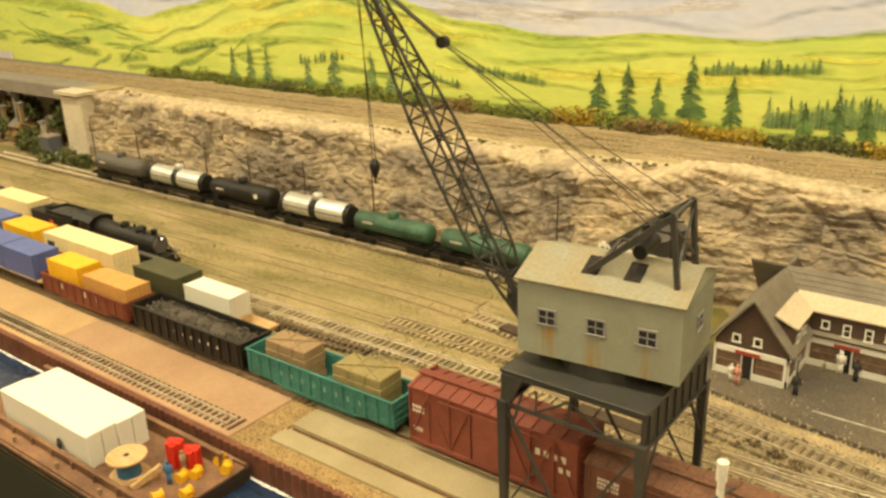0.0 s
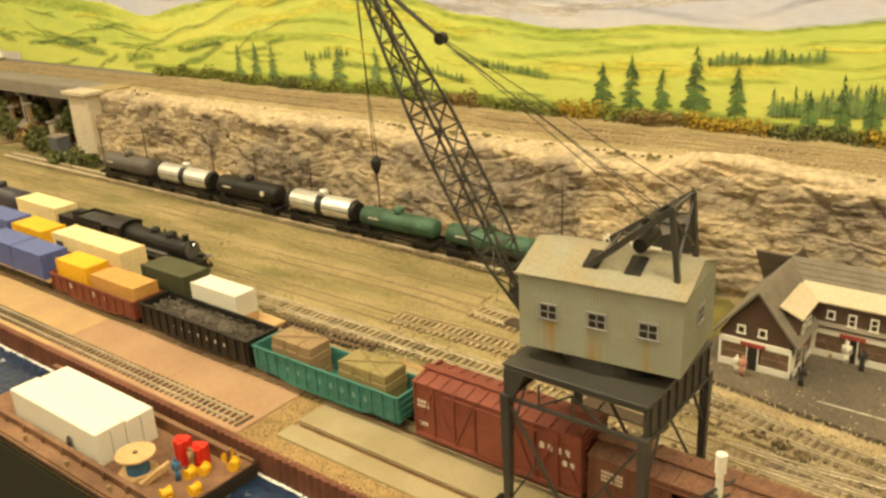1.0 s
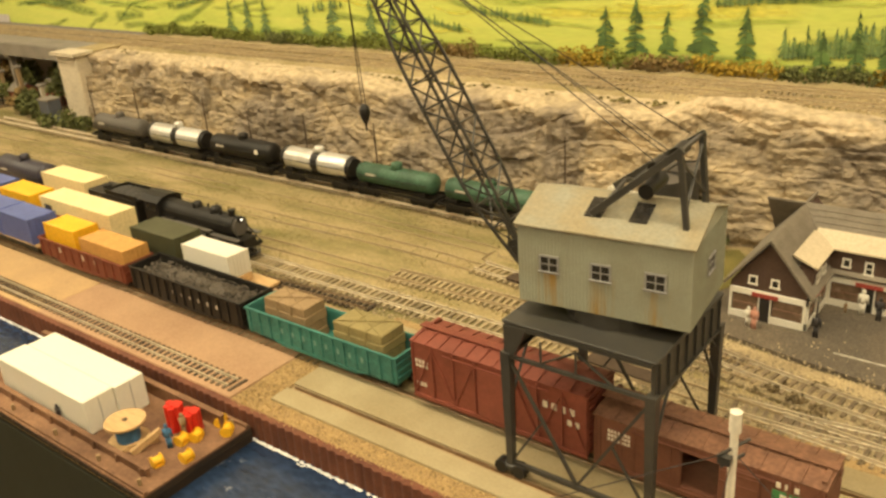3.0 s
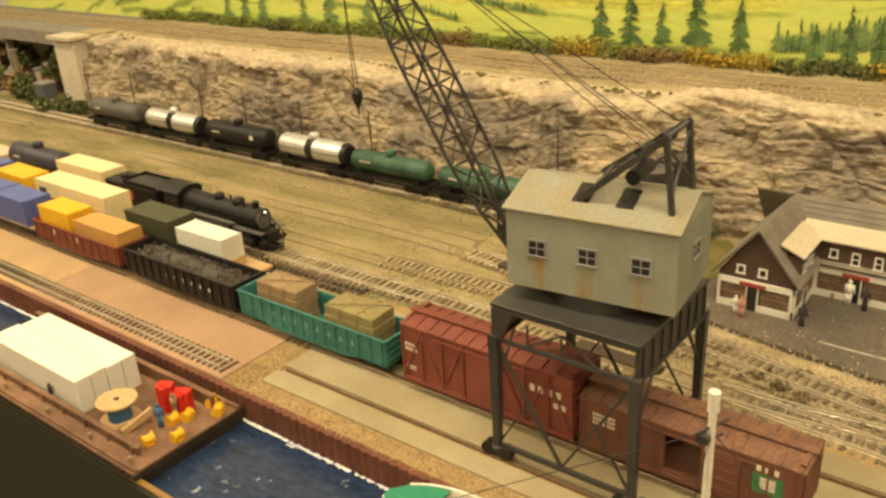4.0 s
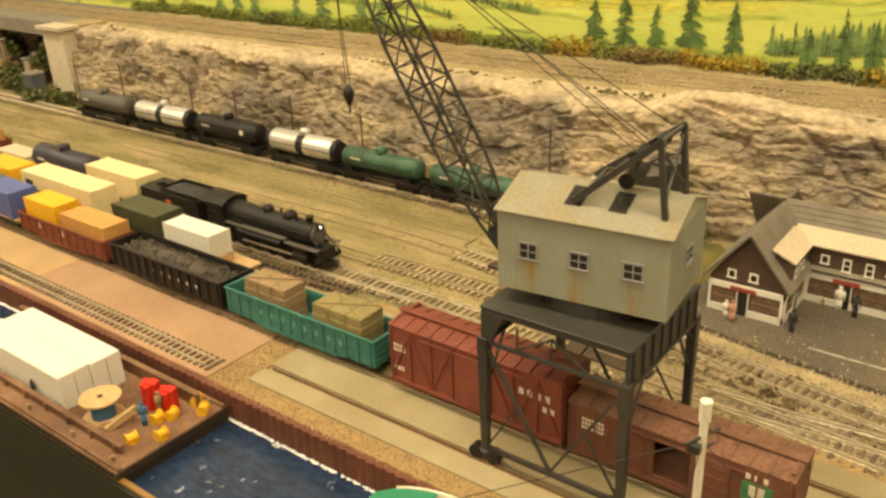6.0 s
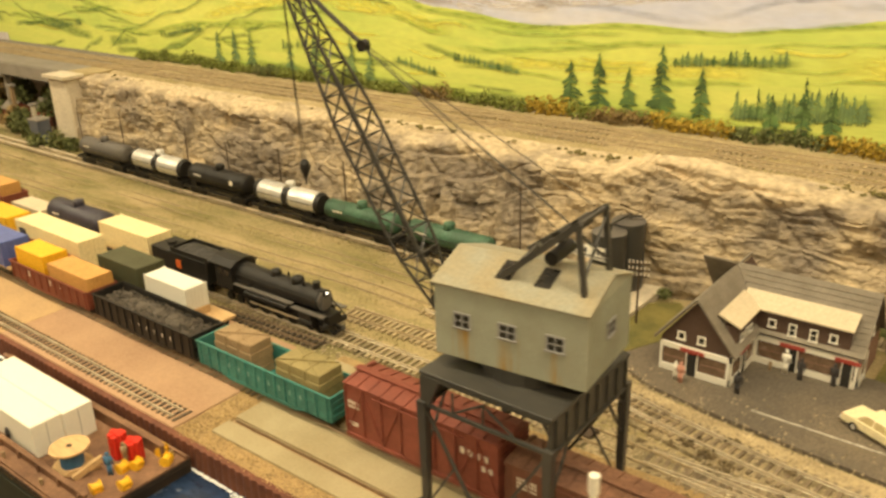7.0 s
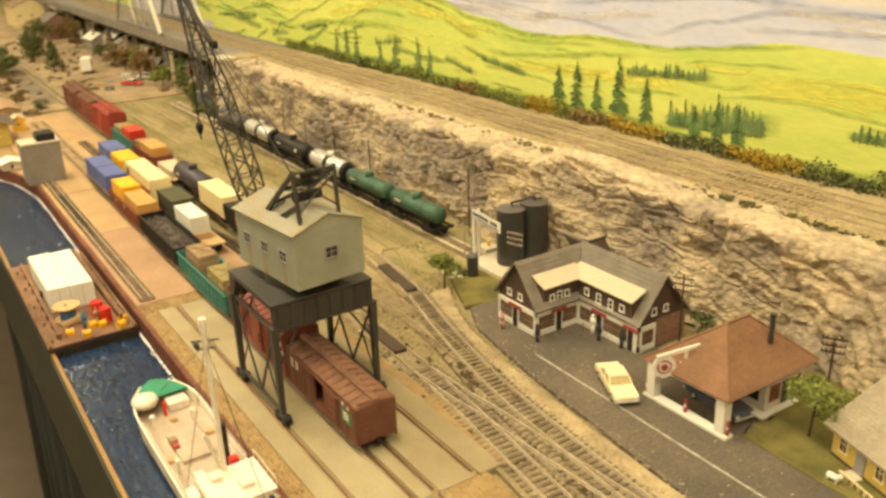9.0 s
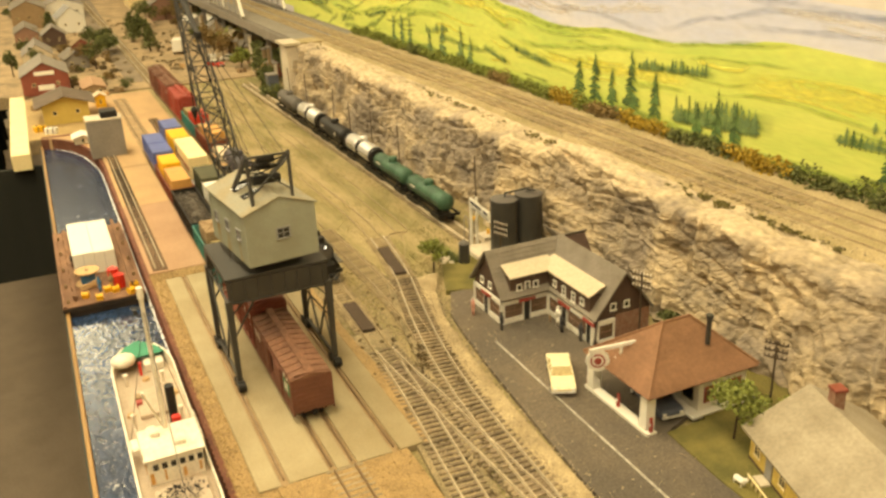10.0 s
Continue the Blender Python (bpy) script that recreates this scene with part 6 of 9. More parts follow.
def container(label, at, material, lx, wy, hz, name="container", stripe=None, panelled=True):
    c = thing(name, label, "container" if name == "container" else "crate", "loads", at)
    part("body", bx(B(), -lx / 2, lx / 2, -wy / 2, wy / 2, 0, hz, 0.0005), material, c)
    bm = B()
    for sx in (-1, 1):
        for sy in (-1, 1):
            bx(bm, sx * lx / 2 - 0.0007, sx * lx / 2 + 0.0007, sy * wy / 2 - 0.0007, sy * wy / 2 + 0.0007, 0.0, hz + 0.0002)
    islands("corner_post", bm, material, c)
    if panelled:
        bm = B()
        n = max(3, int(lx / 0.005))
        for i in range(1, n):
            x = -lx / 2 + lx * i / n
            for sy in (-1, 1):
                bx(bm, x - 0.0004, x + 0.0004, sy * wy / 2 - 0.0003, sy * wy / 2 + 0.0003, 0.001, hz - 0.001)
        islands("side_panel", bm, material, c)
    if stripe:
        part("stripe", bx(B(), -lx / 2 + 0.001, lx / 2 - 0.001, -wy / 2 - 0.0006, -wy / 2 - 0.0001, hz * 0.36, hz * 0.46), stripe, c, "red stripe along the side")
        part("logo_panel", bx(B(), -lx / 2 + 0.006, -lx / 2 + 0.02, -wy / 2 - 0.0006, -wy / 2 - 0.0001, hz * 0.5, hz * 0.75), M_darkletter, c)
    bm = B()
    for k in (-0.25, -0.08, 0.08, 0.25):
        cyl(bm, (lx / 2 + 0.0006, k * wy, 0.001), (lx / 2 + 0.0006, k * wy, hz - 0.001), 0.0004, 5)
    islands("door_bar", bm, material, c)
    return c


def strapped_crate(label, at, material, lx, wy, hz):
    c = thing("crate", label, "crate", "loads", at)
    k = 4
    for i in range(k):
        ins = 0.0005 if i % 2 else 0.0
        box("plank", -lx / 2 + ins, lx / 2 - ins, -wy / 2 + ins, wy / 2 - ins, hz * i / k + 0.0001, hz * (i + 1) / k - 0.0001, material, c, "", 0.0005)
    bm = B()
    for x in (-lx * 0.17, lx * 0.17):
        bx(bm, x - 0.001, x + 0.001, -wy / 2 - 0.0004, wy / 2 + 0.0004, 0.0, hz + 0.0004)
    beam(bm, (-lx * 0.45, -wy * 0.45, hz + 0.0005), (lx * 0.45, wy * 0.45, hz + 0.0005), 0.0008, 0.0008)
    beam(bm, (-lx * 0.45, wy * 0.45, hz + 0.0005), (lx * 0.45, -wy * 0.45, hz + 0.0005), 0.0008, 0.0008)
    part("strap", bm, material, c)
    return c


def rubble(car, lx, wy, z, n, material, hmax):
    bm = B()
    vs, fs = [], []
    nx, ny = 34, 9
    for i in range(nx):
        for j in range(ny):
            x, y = -lx / 2 + lx * i / (nx - 1), -wy / 2 + wy * j / (ny - 1)
            edge = min(1, 4 * min(i, nx - 1 - i) / nx) * min(1, 3.2 * min(j, ny - 1 - j) / ny)
            vs.append((x, y, z + hmax * edge * (0.55 + 0.5 * noise.noise(Vector((x * 90, y * 90, lx))))))
    for i in range(nx - 1):
        for j in range(ny - 1):
            fs.append((i * ny + j, (i + 1) * ny + j, (i + 1) * ny + j + 1, i * ny + j + 1))
    bm.free()
    me = mesh_from("load", vs, fs, material)
    ob = new("load", me)
    ob.parent = car
    vs, fs = [], []
    for _ in range(n):
        x, y = rng.uniform(-lx / 2, lx / 2) * 0.95, rng.uniform(-wy / 2, wy / 2) * 0.9
        s = rng.uniform(0.0009, 0.0022)
        zz = z + hmax * 0.55
        b = len(vs)
        for k in range(4):
            vs.append((x + s * math.cos(k * 1.57 + x * 900), y + s * math.sin(k * 1.57 + x * 900), zz - s * 0.5))
        vs.append((x + s * rng.uniform(-0.5, 0.5), y, zz + s * rng.uniform(0.3, 0.9)))
        fs += [(b, b + 1, b + 4), (b + 1, b + 2, b + 4), (b + 2, b + 3, b + 4), (b + 3, b, b + 4)]
    ob = new("load_lump", mesh_from("load_lump", vs, fs, material))
    ob.parent = car
    tagged(ob, "", "", "", "stuff")


T2Y, T3Y, T4Y = 0.4178, 0.4575, 0.5172
# harbour train on the pier track
boxcar("weathered brown boxcar with an open door on the crane pad", pose(-0.1402, T2Y, 0.0029), M_brown, M_roofbrown, 0.129, False, True, True, None, 0.0315)
boxcar("oxide-red outside-braced boxcar with white lettering", pose(-0.2762, T2Y, 0.0029), M_oxide, M_oxide, 0.1345, True)
gondola("teal gondola car carrying two wrapped crates", pose(-0.4385, T2Y, 0.0036), M_teal, 0.158, 0.0205, 14, None, 8, 0.0042, M_tealletter)
strapped_crate("brown wrapped timber crate in the teal gondola", pose(-0.4765, T2Y, 0.0142), M_kraft, 0.046, 0.0235, 0.0305)
strapped_crate("olive wrapped crate with crossed straps in the teal gondola", pose(-0.3985, T2Y, 0.0142), M_olivecrate, 0.049, 0.0255, 0.0305)
gon2 = gondola("black gondola car heaped with grey scrap", pose(-0.6015, T2Y, 0.0041), M_black, 0.153, 0.0205, 13, None, 8)
rubble(gon2, 0.148, 0.0295, 0.0225, 420, M_coal, 0.0085)
gondola("maroon gondola car with white lettering and two boxes", pose(-0.7645, T2Y, 0.0041), M_gonred, 0.149, 0.0175, 11, None, 4, 0.0058)
container("plain yellow box in the maroon gondola", pose(-0.8, T2Y, 0.0147), M_yellow, 0.054, 0.026, 0.033, "crate")
container("tan-orange wooden box in the maroon gondola", pose(-0.727, T2Y, 0.0147), M_orange, 0.072, 0.026, 0.029, "crate")
flatcar("black flat car under blue containers", pose(-0.924, T2Y, 0.0041), M_black, 0.15)
container("blue shipping container on a flat car", pose(-0.888, T2Y, 0.0172), M_blue, 0.062, 0.03, 0.028)
container("blue shipping container on a flat car", pose(-0.955, T2Y, 0.0172), M_blue, 0.066, 0.03, 0.028)
# cars on the siding
flatcar("wood-decked flat car under a white container", pose(-0.63, T3Y, 0.0041), M_black, 0.145)
container("plain white container on a wood-decked flat car", pose(-0.6165, T3Y - 0.0055, 0.0245), M_white, 0.064, 0.0225, 0.0225, "container", None, False)
box("dunnage", -0.034, 0.034, -0.011, 0.011, -0.0072, 0.0, M_wood, bpy.data.objects["container.002"])
container("olive-green container on a flat car", pose(-0.698, T3Y, 0.0172), M_greencont, 0.068, 0.03, 0.0305)
flatcar("grey flat car under a cream trailer", pose(-0.84, T3Y, 0.0041), M_greyframe, 0.19, None, M_greyframe)
container("long cream trailer with a red stripe on a flat car", pose(-0.835, T3Y, 0.0185), M_cream, 0.132, 0.029, 0.0335, "container", M_redletter)
flatcar("dark flat car under yellow and blue containers", pose(-1.015, T3Y, 0.0041), M_black, 0.14)
container("yellow container on a flat car", pose(-0.96, T3Y, 0.0172), M_yellow, 0.066, 0.029, 0.03)
container("blue container on a flat car", pose(-1.04, T3Y, 0.0172), M_blue, 0.07, 0.029, 0.03)
# tank train below the rocks
TKY = 0.7145
for xc, lab, m_, dm, bd in ((-0.463, "dark green tank car with a dome", M_tank_green, 1, None), (-0.592, "dark green tank car with white lettering", M_tank_green, 1, None), (-0.715, "silver tank car with a black band", M_silver, 1, True),
                            (-0.855, "black tank car with white emblem", M_black, 1, None), (-0.992, "silver tank car with a black band", M_silver, 1, True), (-1.135, "dull grey tank car", M_grey_tank, 1, None)):
    ln = 0.118 if xc > -0.8 else 0.124
    tc_ = tank_car(lab, pose(xc - 0.029, TKY, 0.0041), m_, ln, 0.0118 if m_ is M_tank_green else 0.0136, dm, bd)
    if m_ is M_black:
        part("emblem", cyl(B(), (0.04, -0.0157, 0.031), (0.04, -0.0161, 0.031), 0.0035, 14), M_letter, tc_)


# ---- the moving steam train ----
def headlight_x(t):
    """Where the headlamp is at t seconds: a slow, nearly steady roll towards the harbour mouth."""
    pts = [(0.0, -0.7945), (1.0, -0.7505), (2.0, -0.7055), (2.5, -0.683), (4.5, -0.5940), (6.5, -0.5055), (7.5, -0.4610), (10.0, -0.345)]
    for (a, xa), (b, xb) in zip(pts, pts[1:]):
        if t <= b:
            return xa + (xb - xa) * (t - a) / (b - a)
    return pts[-1][1]


def steam_locomotive():
    lo = thing("steam_locomotive", "black steam locomotive with a lit headlamp, rolling on the yard track", "locomotive", "", pose(0, T4Y, RAILTOP))
    # the thing's origin lies below the headlamp
    zc, r = 0.0300, 0.0108
    bm = B()
    cyl(bm, (-0.012, 0, zc), (-0.001, 0, zc), 0.0106, 24)
    cyl(bm, (-0.085, 0, zc), (-0.012, 0, zc), r * 1.05, 24, r)
    cyl(bm, (-0.115, 0, zc), (-0.085, 0, zc), r * 1.12, 24, r * 1.05)
    part("boiler", bm, M_black, lo)
    bm = B()
    for x in (-0.022, -0.038, -0.056, -0.074, -0.09):
        cyl(bm, (x, 0, zc), (x - 0.0012, 0, zc), r * 1.075, 24, None, False)
    part("boiler_band", bm, M_black, lo)
    bm = B()
    cyl(bm, (-0.001, 0, zc), (0.001, 0, zc), 0.0092, 24)
    cyl(bm, (0.001, 0, zc), (0.002, 0, zc), 0.005, 18)
    part("smokebox_door", bm, M_grey_tank, lo)
    bm = bx(B(), -0.002, 0.0035, -0.0024, 0.0024, zc + 0.0055, zc + 0.0108, 0.0006)
    head = part("headlamp", bm, M_black, lo)
    part("lens", cyl(B(), (0.0035, 0, zc + 0.0081), (0.0042, 0, zc + 0.0081), 0.0008, 14), M_headlamp, head, "glowing headlamp lens")
    part("smokestack", lathe(B(), [(0.0034, zc + r - 0.003), (0.0034, zc + r + 0.004), (0.0042, zc + r + 0.0055), (0.0036, zc + r + 0.0058)], 14, (-0.009, 0, 0)), M_black, lo)
    for dx, s in ((-0.034, 1.0), (-0.064, 0.85)):
        part("steam_dome", lathe(B(), [(0.0064 * s, zc + r - 0.003), (0.0062 * s, zc + r + 0.003), (0.0048 * s, zc + r + 0.005), (0.0012, zc + r + 0.006)], 16, (dx, 0, 0)), M_black, lo, "", True)
    bm = B()
    cyl(bm, (-0.022, -0.004, zc + r), (-0.022, -0.004, zc + r + 0.0035), 0.0012, 8)
    cyl(bm, (-0.05, 0.003, zc + r), (-0.05, 0.003, zc + r + 0.004), 0.001, 8)
    for s in (-1, 1):
        cyl(bm, (-0.11, s * 0.0117, zc + 0.0035), (-0.004, s * 0.0117, zc + 0.0035), 0.0004, 5)
    islands("pipework", bm, M_black, lo)
    # running board, cylinders, pilot
    for s in (-1, 1):
        bm = B()
        bx(bm, -0.112, -0.03, s * 0.0135 - 0.0028, s * 0.0135 + 0.0028, 0.0232, 0.0243)
        bx(bm, -0.03, 0.012, s * 0.0135 - 0.0028, s * 0.0135 + 0.0028, 0.0205, 0.0216)
        islands("running_board", bm, M_grey_tank, lo, "running board with a pale worn edge")
        bm = B()
        cyl(bm, (-0.020, s * 0.0125, 0.0105), (-0.002, s * 0.0125, 0.0105), 0.0044, 16)
        bx(bm, -0.019, -0.003, s * 0.0125 - 0.0036, s * 0.0125 + 0.0036, 0.0135, 0.0205, 0.0008)
        part("cylinder", bm, M_black, lo)
        bm = B()
        cyl(bm, (-0.095, s * 0.0145, 0.0185), (-0.035, s * 0.0145, 0.0185), 0.0028, 12)
        part("air_tank", bm, M_black, lo)
        bm = bx(B(), -0.0935, -0.0355, s * 0.0117 - 0.0005, s * 0.0117 + 0.0005, 0.0074, 0.009)
        bx(bm, -0.068, -0.012, s * 0.0128 - 0.0004, s * 0.0128 + 0.0004, 0.0088, 0.0104)
        part("side_rod", bm, M_railhead, lo)
    bm = bx(B(), 0.008, 0.0115, -0.0155, 0.0155, 0.0085, 0.0125)
    for i in range(9):
        y = -0.012 + i * 0.003
        beam(bm, (0.0105, y, 0.009), (0.0165, y * 0.55, 0.0025), 0.0011)
    bx(bm, 0.0115, 0.019, -0.0013, 0.0013, 0.0072, 0.0095)
    beam(bm, (0.0125, -0.0135, 0.012), (0.001, -0.0075, 0.03), 0.0008)
    beam(bm, (0.0125, 0.0135, 0.012), (0.001, 0.0075, 0.03), 0.0008)
    islands("pilot_bar", bm, M_black, lo)
    bm = bx(B(), -0.142, 0.012, -0.008, 0.008, 0.0098, 0.0195)
    bx(bm, -0.118, -0.09, -0.0125, 0.0125, 0.0165, 0.028)
    part("frame", bm, M_black, lo)
    # cab
    bm = B()
    prism(bm, [(-0.0155, 0.0165), (0.0155, 0.0165), (0.0155, 0.0405), (0.009, 0.0445), (0.0, 0.0458), (-0.009, 0.0445), (-0.0155, 0.0405)], 0, -0.138, -0.113)
    cab_ = part("cab", bm, M_black, lo)
    bm = prism(B(), [(-0.0168, 0.0398), (-0.0168, 0.0406), (-0.0095, 0.0452), (0.0, 0.0467), (0.0095, 0.0452), (0.0168, 0.0406), (0.0168, 0.0398), (0.0, 0.0458)], 0, -0.145, -0.111)
    part("cab_roof", bm, M_black, cab_)
    for s in (-1, 1):
        bm = B()
        for k in (-0.1305, -0.1205):
            bx(bm, k - 0.0038, k + 0.0038, s * 0.0157 - 0.0003, s * 0.0157 + 0.0003, 0.03, 0.037)
        part("cab_window", bm, M_glassdark, cab_)
    # driving wheels
    bm = B()
    rd = 0.0092
    for s in (-1, 1):
        cyl(bm, (0, s * 0.0076, 0), (0, s * 0.0098, 0), rd, 22)
        for k in range(8):
            a = k * math.pi / 4
            beam(bm, (0, s * 0.0101, 0), (rd * 0.85 * math.cos(a), s * 0.0101, rd * 0.85 * math.sin(a)), 0.0009, 0.0006)
        bx(bm, -0.002, 0.002, s * 0.0102 - 0.0004, s * 0.0102 + 0.0004, -rd * 0.9, -rd * 0.45)
    DW = mesh_of("driving_wheel", bm, M_black)
    for x in (-0.036, -0.055, -0.074, -0.093):
        w = new("driving_wheel", DW)
        w.parent = lo
        w.matrix_basis = pose(x, 0, rd)
        WHEELS.append((w, x, rd, rd))
    for x in (-0.001, -0.0215 + 0.009, -0.113, -0.128):
        w = new("wheelset", WS)
        w.parent = lo
        w.matrix_basis = pose(x, 0, 0.0048)
        WHEELS.append((w, x, 0.0048, 0.0048))
    MOVERS.append((lo, 0.0))
    return lo


def tender():
    te = thing("tender", "black coal tender with an orange emblem behind the locomotive", "tender", "", pose(-0.2, T4Y, RAILTOP))
    L = 0.047
    part("body", bx(B(), -L, L, -0.0155, 0.0155, 0.011, 0.0355, 0.0007), M_black, te)
    bm = B()
    for s in (-1, 1):
        bx(bm, -L * 0.25, L, s * 0.0148 - 0.0006, s * 0.0148 + 0.0006, 0.0355, 0.0405)
    bx(bm, -L * 0.25 - 0.0006, -L * 0.25 + 0.0006, -0.0148, 0.0148, 0.0355, 0.0405)
    part("coal_bunker", bm, M_black, te)
    vs, fs = [], []
    for i in range(15):
        for j in range(8):
            x, y = -0.01 + 0.055 * i / 14, -0.0138 + 0.0276 * j / 7
            vs.append((x, y, 0.037 + 0.006 * math.sin(math.pi * j / 7) * math.sin(math.pi * (i + 1) / 16) + 0.0012 * noise.noise(Vector((x * 300, y * 300, 0)))))
    for i in range(14):
        for j in range(7):
            fs.append((i * 8 + j, (i + 1) * 8 + j, (i + 1) * 8 + j + 1, i * 8 + j + 1))
    ob = new("coal", mesh_from("coal", vs, fs, M_tendercoal))
    ob.parent = te
    part("water_hatch", cyl(B(), (-0.03, 0, 0.0355), (-0.03, 0, 0.0385), 0.005, 14), M_black, te)
    for s in (-1, 1):
        part("emblem", bx(B(), -0.004, 0.004, s * 0.0157 - 0.0003, s * 0.0157 + 0.0003, 0.0195, 0.0285, 0.0001), M_orangeletter, te, "orange-red emblem panel")
    bm = B()
    for k in range(5):
        bx(bm, -L - 0.0009, -L - 0.0003, -0.0135, -0.009, 0.013 + k * 0.005, 0.0136 + k * 0.005)
    islands("ladder", bm, M_black, te)
    trucks(te, L - 0.019, -0.2)
    MOVERS.append((te, -0.2))
    return te


steam_locomotive()
tender()


def moving_crate(label, material, off, lx, wy, hz, z):
    c = container(label, pose(off, T4Y, z), material, lx, wy, hz, "crate")
    MOVERS.append((c, off))
    WHEELS_Z[c.name] = z
    return c


WHEELS_Z = {}
flatcar("short flat car behind the tender with a tall cream crate", pose(-0.301, T4Y, RAILTOP), M_black, 0.098, -0.301)
moving_crate("cream wooden crate filling a short flat car", M_cream, -0.301, 0.094, 0.029, 0.028, 0.0172)
bm = B()
tank_car("dark blue-black tank car in the moving train", pose(-0.413, T4Y, RAILTOP), M_navy_tank, 0.118, 0.0152, 1, None, -0.413)
flatcar("flat car with a low pale load in the moving train", pose(-0.523, T4Y, RAILTOP), M_black, 0.092, -0.523)
moving_crate("low pale board stack on a flat car", M_tanroof, -0.523, 0.07, 0.027, 0.012, 0.0172)
gondola("brown gondola with orange-brown crates in the moving train", pose(-0.637, T4Y, RAILTOP), M_gonred, 0.126, 0.019, 11, -0.637)
moving_crate("orange-brown crate in a gondola", M_orange, -0.622, 0.07, 0.027, 0.03, 0.0147)
moving_crate("tan crate in a gondola", M_kraft, -0.673, 0.024, 0.027, 0.027, 0.0147)
gondola("teal gondola with a red load in the moving train", pose(-0.775, T4Y, RAILTOP), M_teal, 0.138, 0.021, 12, -0.775)
moving_crate("bright red box in a teal gondola", M_scarlet, -0.745, 0.05, 0.026, 0.034, 0.0147)
moving_crate("tan crate in a teal gondola", M_olivecrate, -0.805, 0.055, 0.026, 0.028, 0.0147)
boxcar("red boxcar in the moving train", pose(-0.925, T4Y, RAILTOP), M_redcar, M_redcar, 0.13, False, False, False, -0.925)
boxcar("oxide-brown boxcar in the moving train", pose(-1.068, T4Y, RAILTOP), M_oxide, M_roofbrown, 0.13, True, False, False, -1.068)
boxcar("dark brown boxcar at the tail of the train", pose(-1.21, T4Y, RAILTOP), M_brown, M_roofbrown, 0.13, False, False, False, -1.21)


# ---- parts given in place, by world coordinates ----
def wpart(name, bm, material, parent, label="", smooth=False):
    up = parent.matrix_basis.copy()
    q = parent.parent
    while q:
        up = q.matrix_basis @ up
        q = q.parent
    bmesh.ops.transform(bm, matrix=up.inverted(), verts=bm.verts[:])
    return part(name, bm, material, parent, label, smooth)


def wbox(name, x0, x1, y0, y1, z0, z1, material, parent, label="", bev=0.0):
    return wpart(name, bx(B(), x0, x1, y0, y1, z0, z1, bev), material, parent, label)


def roof_rows(name, a, b, c, d, rows, material, parent, thick=0.0009):
    """Overlapping shingle courses on the slope a-b (eave) up to d-c (ridge)."""
    a, b, c, d = (Vector(p) for p in (a, b, c, d))
    nrm = (b - a).cross(d - a).normalized()
    if nrm.z < 0:
        nrm = -nrm
    for i in range(rows):
        u0, u1 = i / rows, min(1.0, (i + 1.15) / rows)
        p = [a.lerp(d, u0), b.lerp(c, u0), b.lerp(c, u1), a.lerp(d, u1)]
        bm = B()
        lo = [bm.verts.new(q + nrm * (thick * 0.2)) for q in p]
        hi = [bm.verts.new(q + nrm * (thick * (1.6 if k < 2 else 0.7))) for k, q in enumerate(p)]
        bm.faces.new(lo)
        bm.faces.new(list(reversed(hi)))
        for k in range(4):
            bm.faces.new((lo[k], hi[k], hi[(k + 1) % 4], lo[(k + 1) % 4]))
        bmesh.ops.recalc_face_normals(bm, faces=bm.faces[:])
        wpart(name, bm, material, parent)


# ---- corner store ----
store = thing("store_building", "L-shaped brown store with white shopfronts and grey shingle roofs", "building", "", pose(-0.14, 0.70, 0))
E1, RZ = 0.0305, 0.0705
wpart("wall", prism(B(), [(-0.2095, 0.0), (-0.1515, 0.0), (-0.1515, E1), (-0.1805, RZ - 0.003), (-0.2095, E1)], 1, 0.6375, 0.754), M_siding, store, "dark brown gable wing")
wpart("wall", prism(B(), [(0.6915, 0.0), (0.754, 0.0), (0.754, E1), (0.7225, RZ - 0.001), (0.6915, E1)], 0, -0.1513, -0.0695), M_siding, store, "dark brown shop wing")
# main roofs
SIDE = 0.0335
for s in (-1, 1):
    x_e = -0.1805 + s * SIDE
    roof = wpart("roof", prism(B(), [(x_e, E1 - 0.003), (x_e, E1 - 0.0015), (-0.1805, RZ), (-0.1805, RZ - 0.0015)], 1, 0.6335, 0.728 if s > 0 else 0.757), M_shingle, store, "grey shingle roof slope")
    roof_rows("shingle_course", (x_e, 0.6332, E1 - 0.0018), (x_e, 0.728 if s > 0 else 0.757, E1 - 0.0018), (-0.1805, 0.728 if s > 0 else 0.757, RZ - 0.0002), (-0.1805, 0.6332, RZ - 0.0002), 11, M_shingle, roof)
for s in (-1, 1):
    y_e = 0.7225 + s * SIDE
    roof = wpart("roof", prism(B(), [(y_e, E1 - 0.003), (y_e, E1 - 0.0015), (0.7225, RZ + 0.0015), (0.7225, RZ)], 0, -0.2125 if s > 0 else -0.1805, -0.0655), M_shingle, store, "grey shingle roof slope")
    roof_rows("shingle_course", (-0.2125 if s > 0 else -0.1805, y_e, E1 - 0.0018), (-0.0653, y_e, E1 - 0.0018), (-0.0653, 0.7225, RZ + 0.0013), (-0.2125 if s > 0 else -0.1805, 0.7225, RZ + 0.0013), 11, M_shingle, roof)
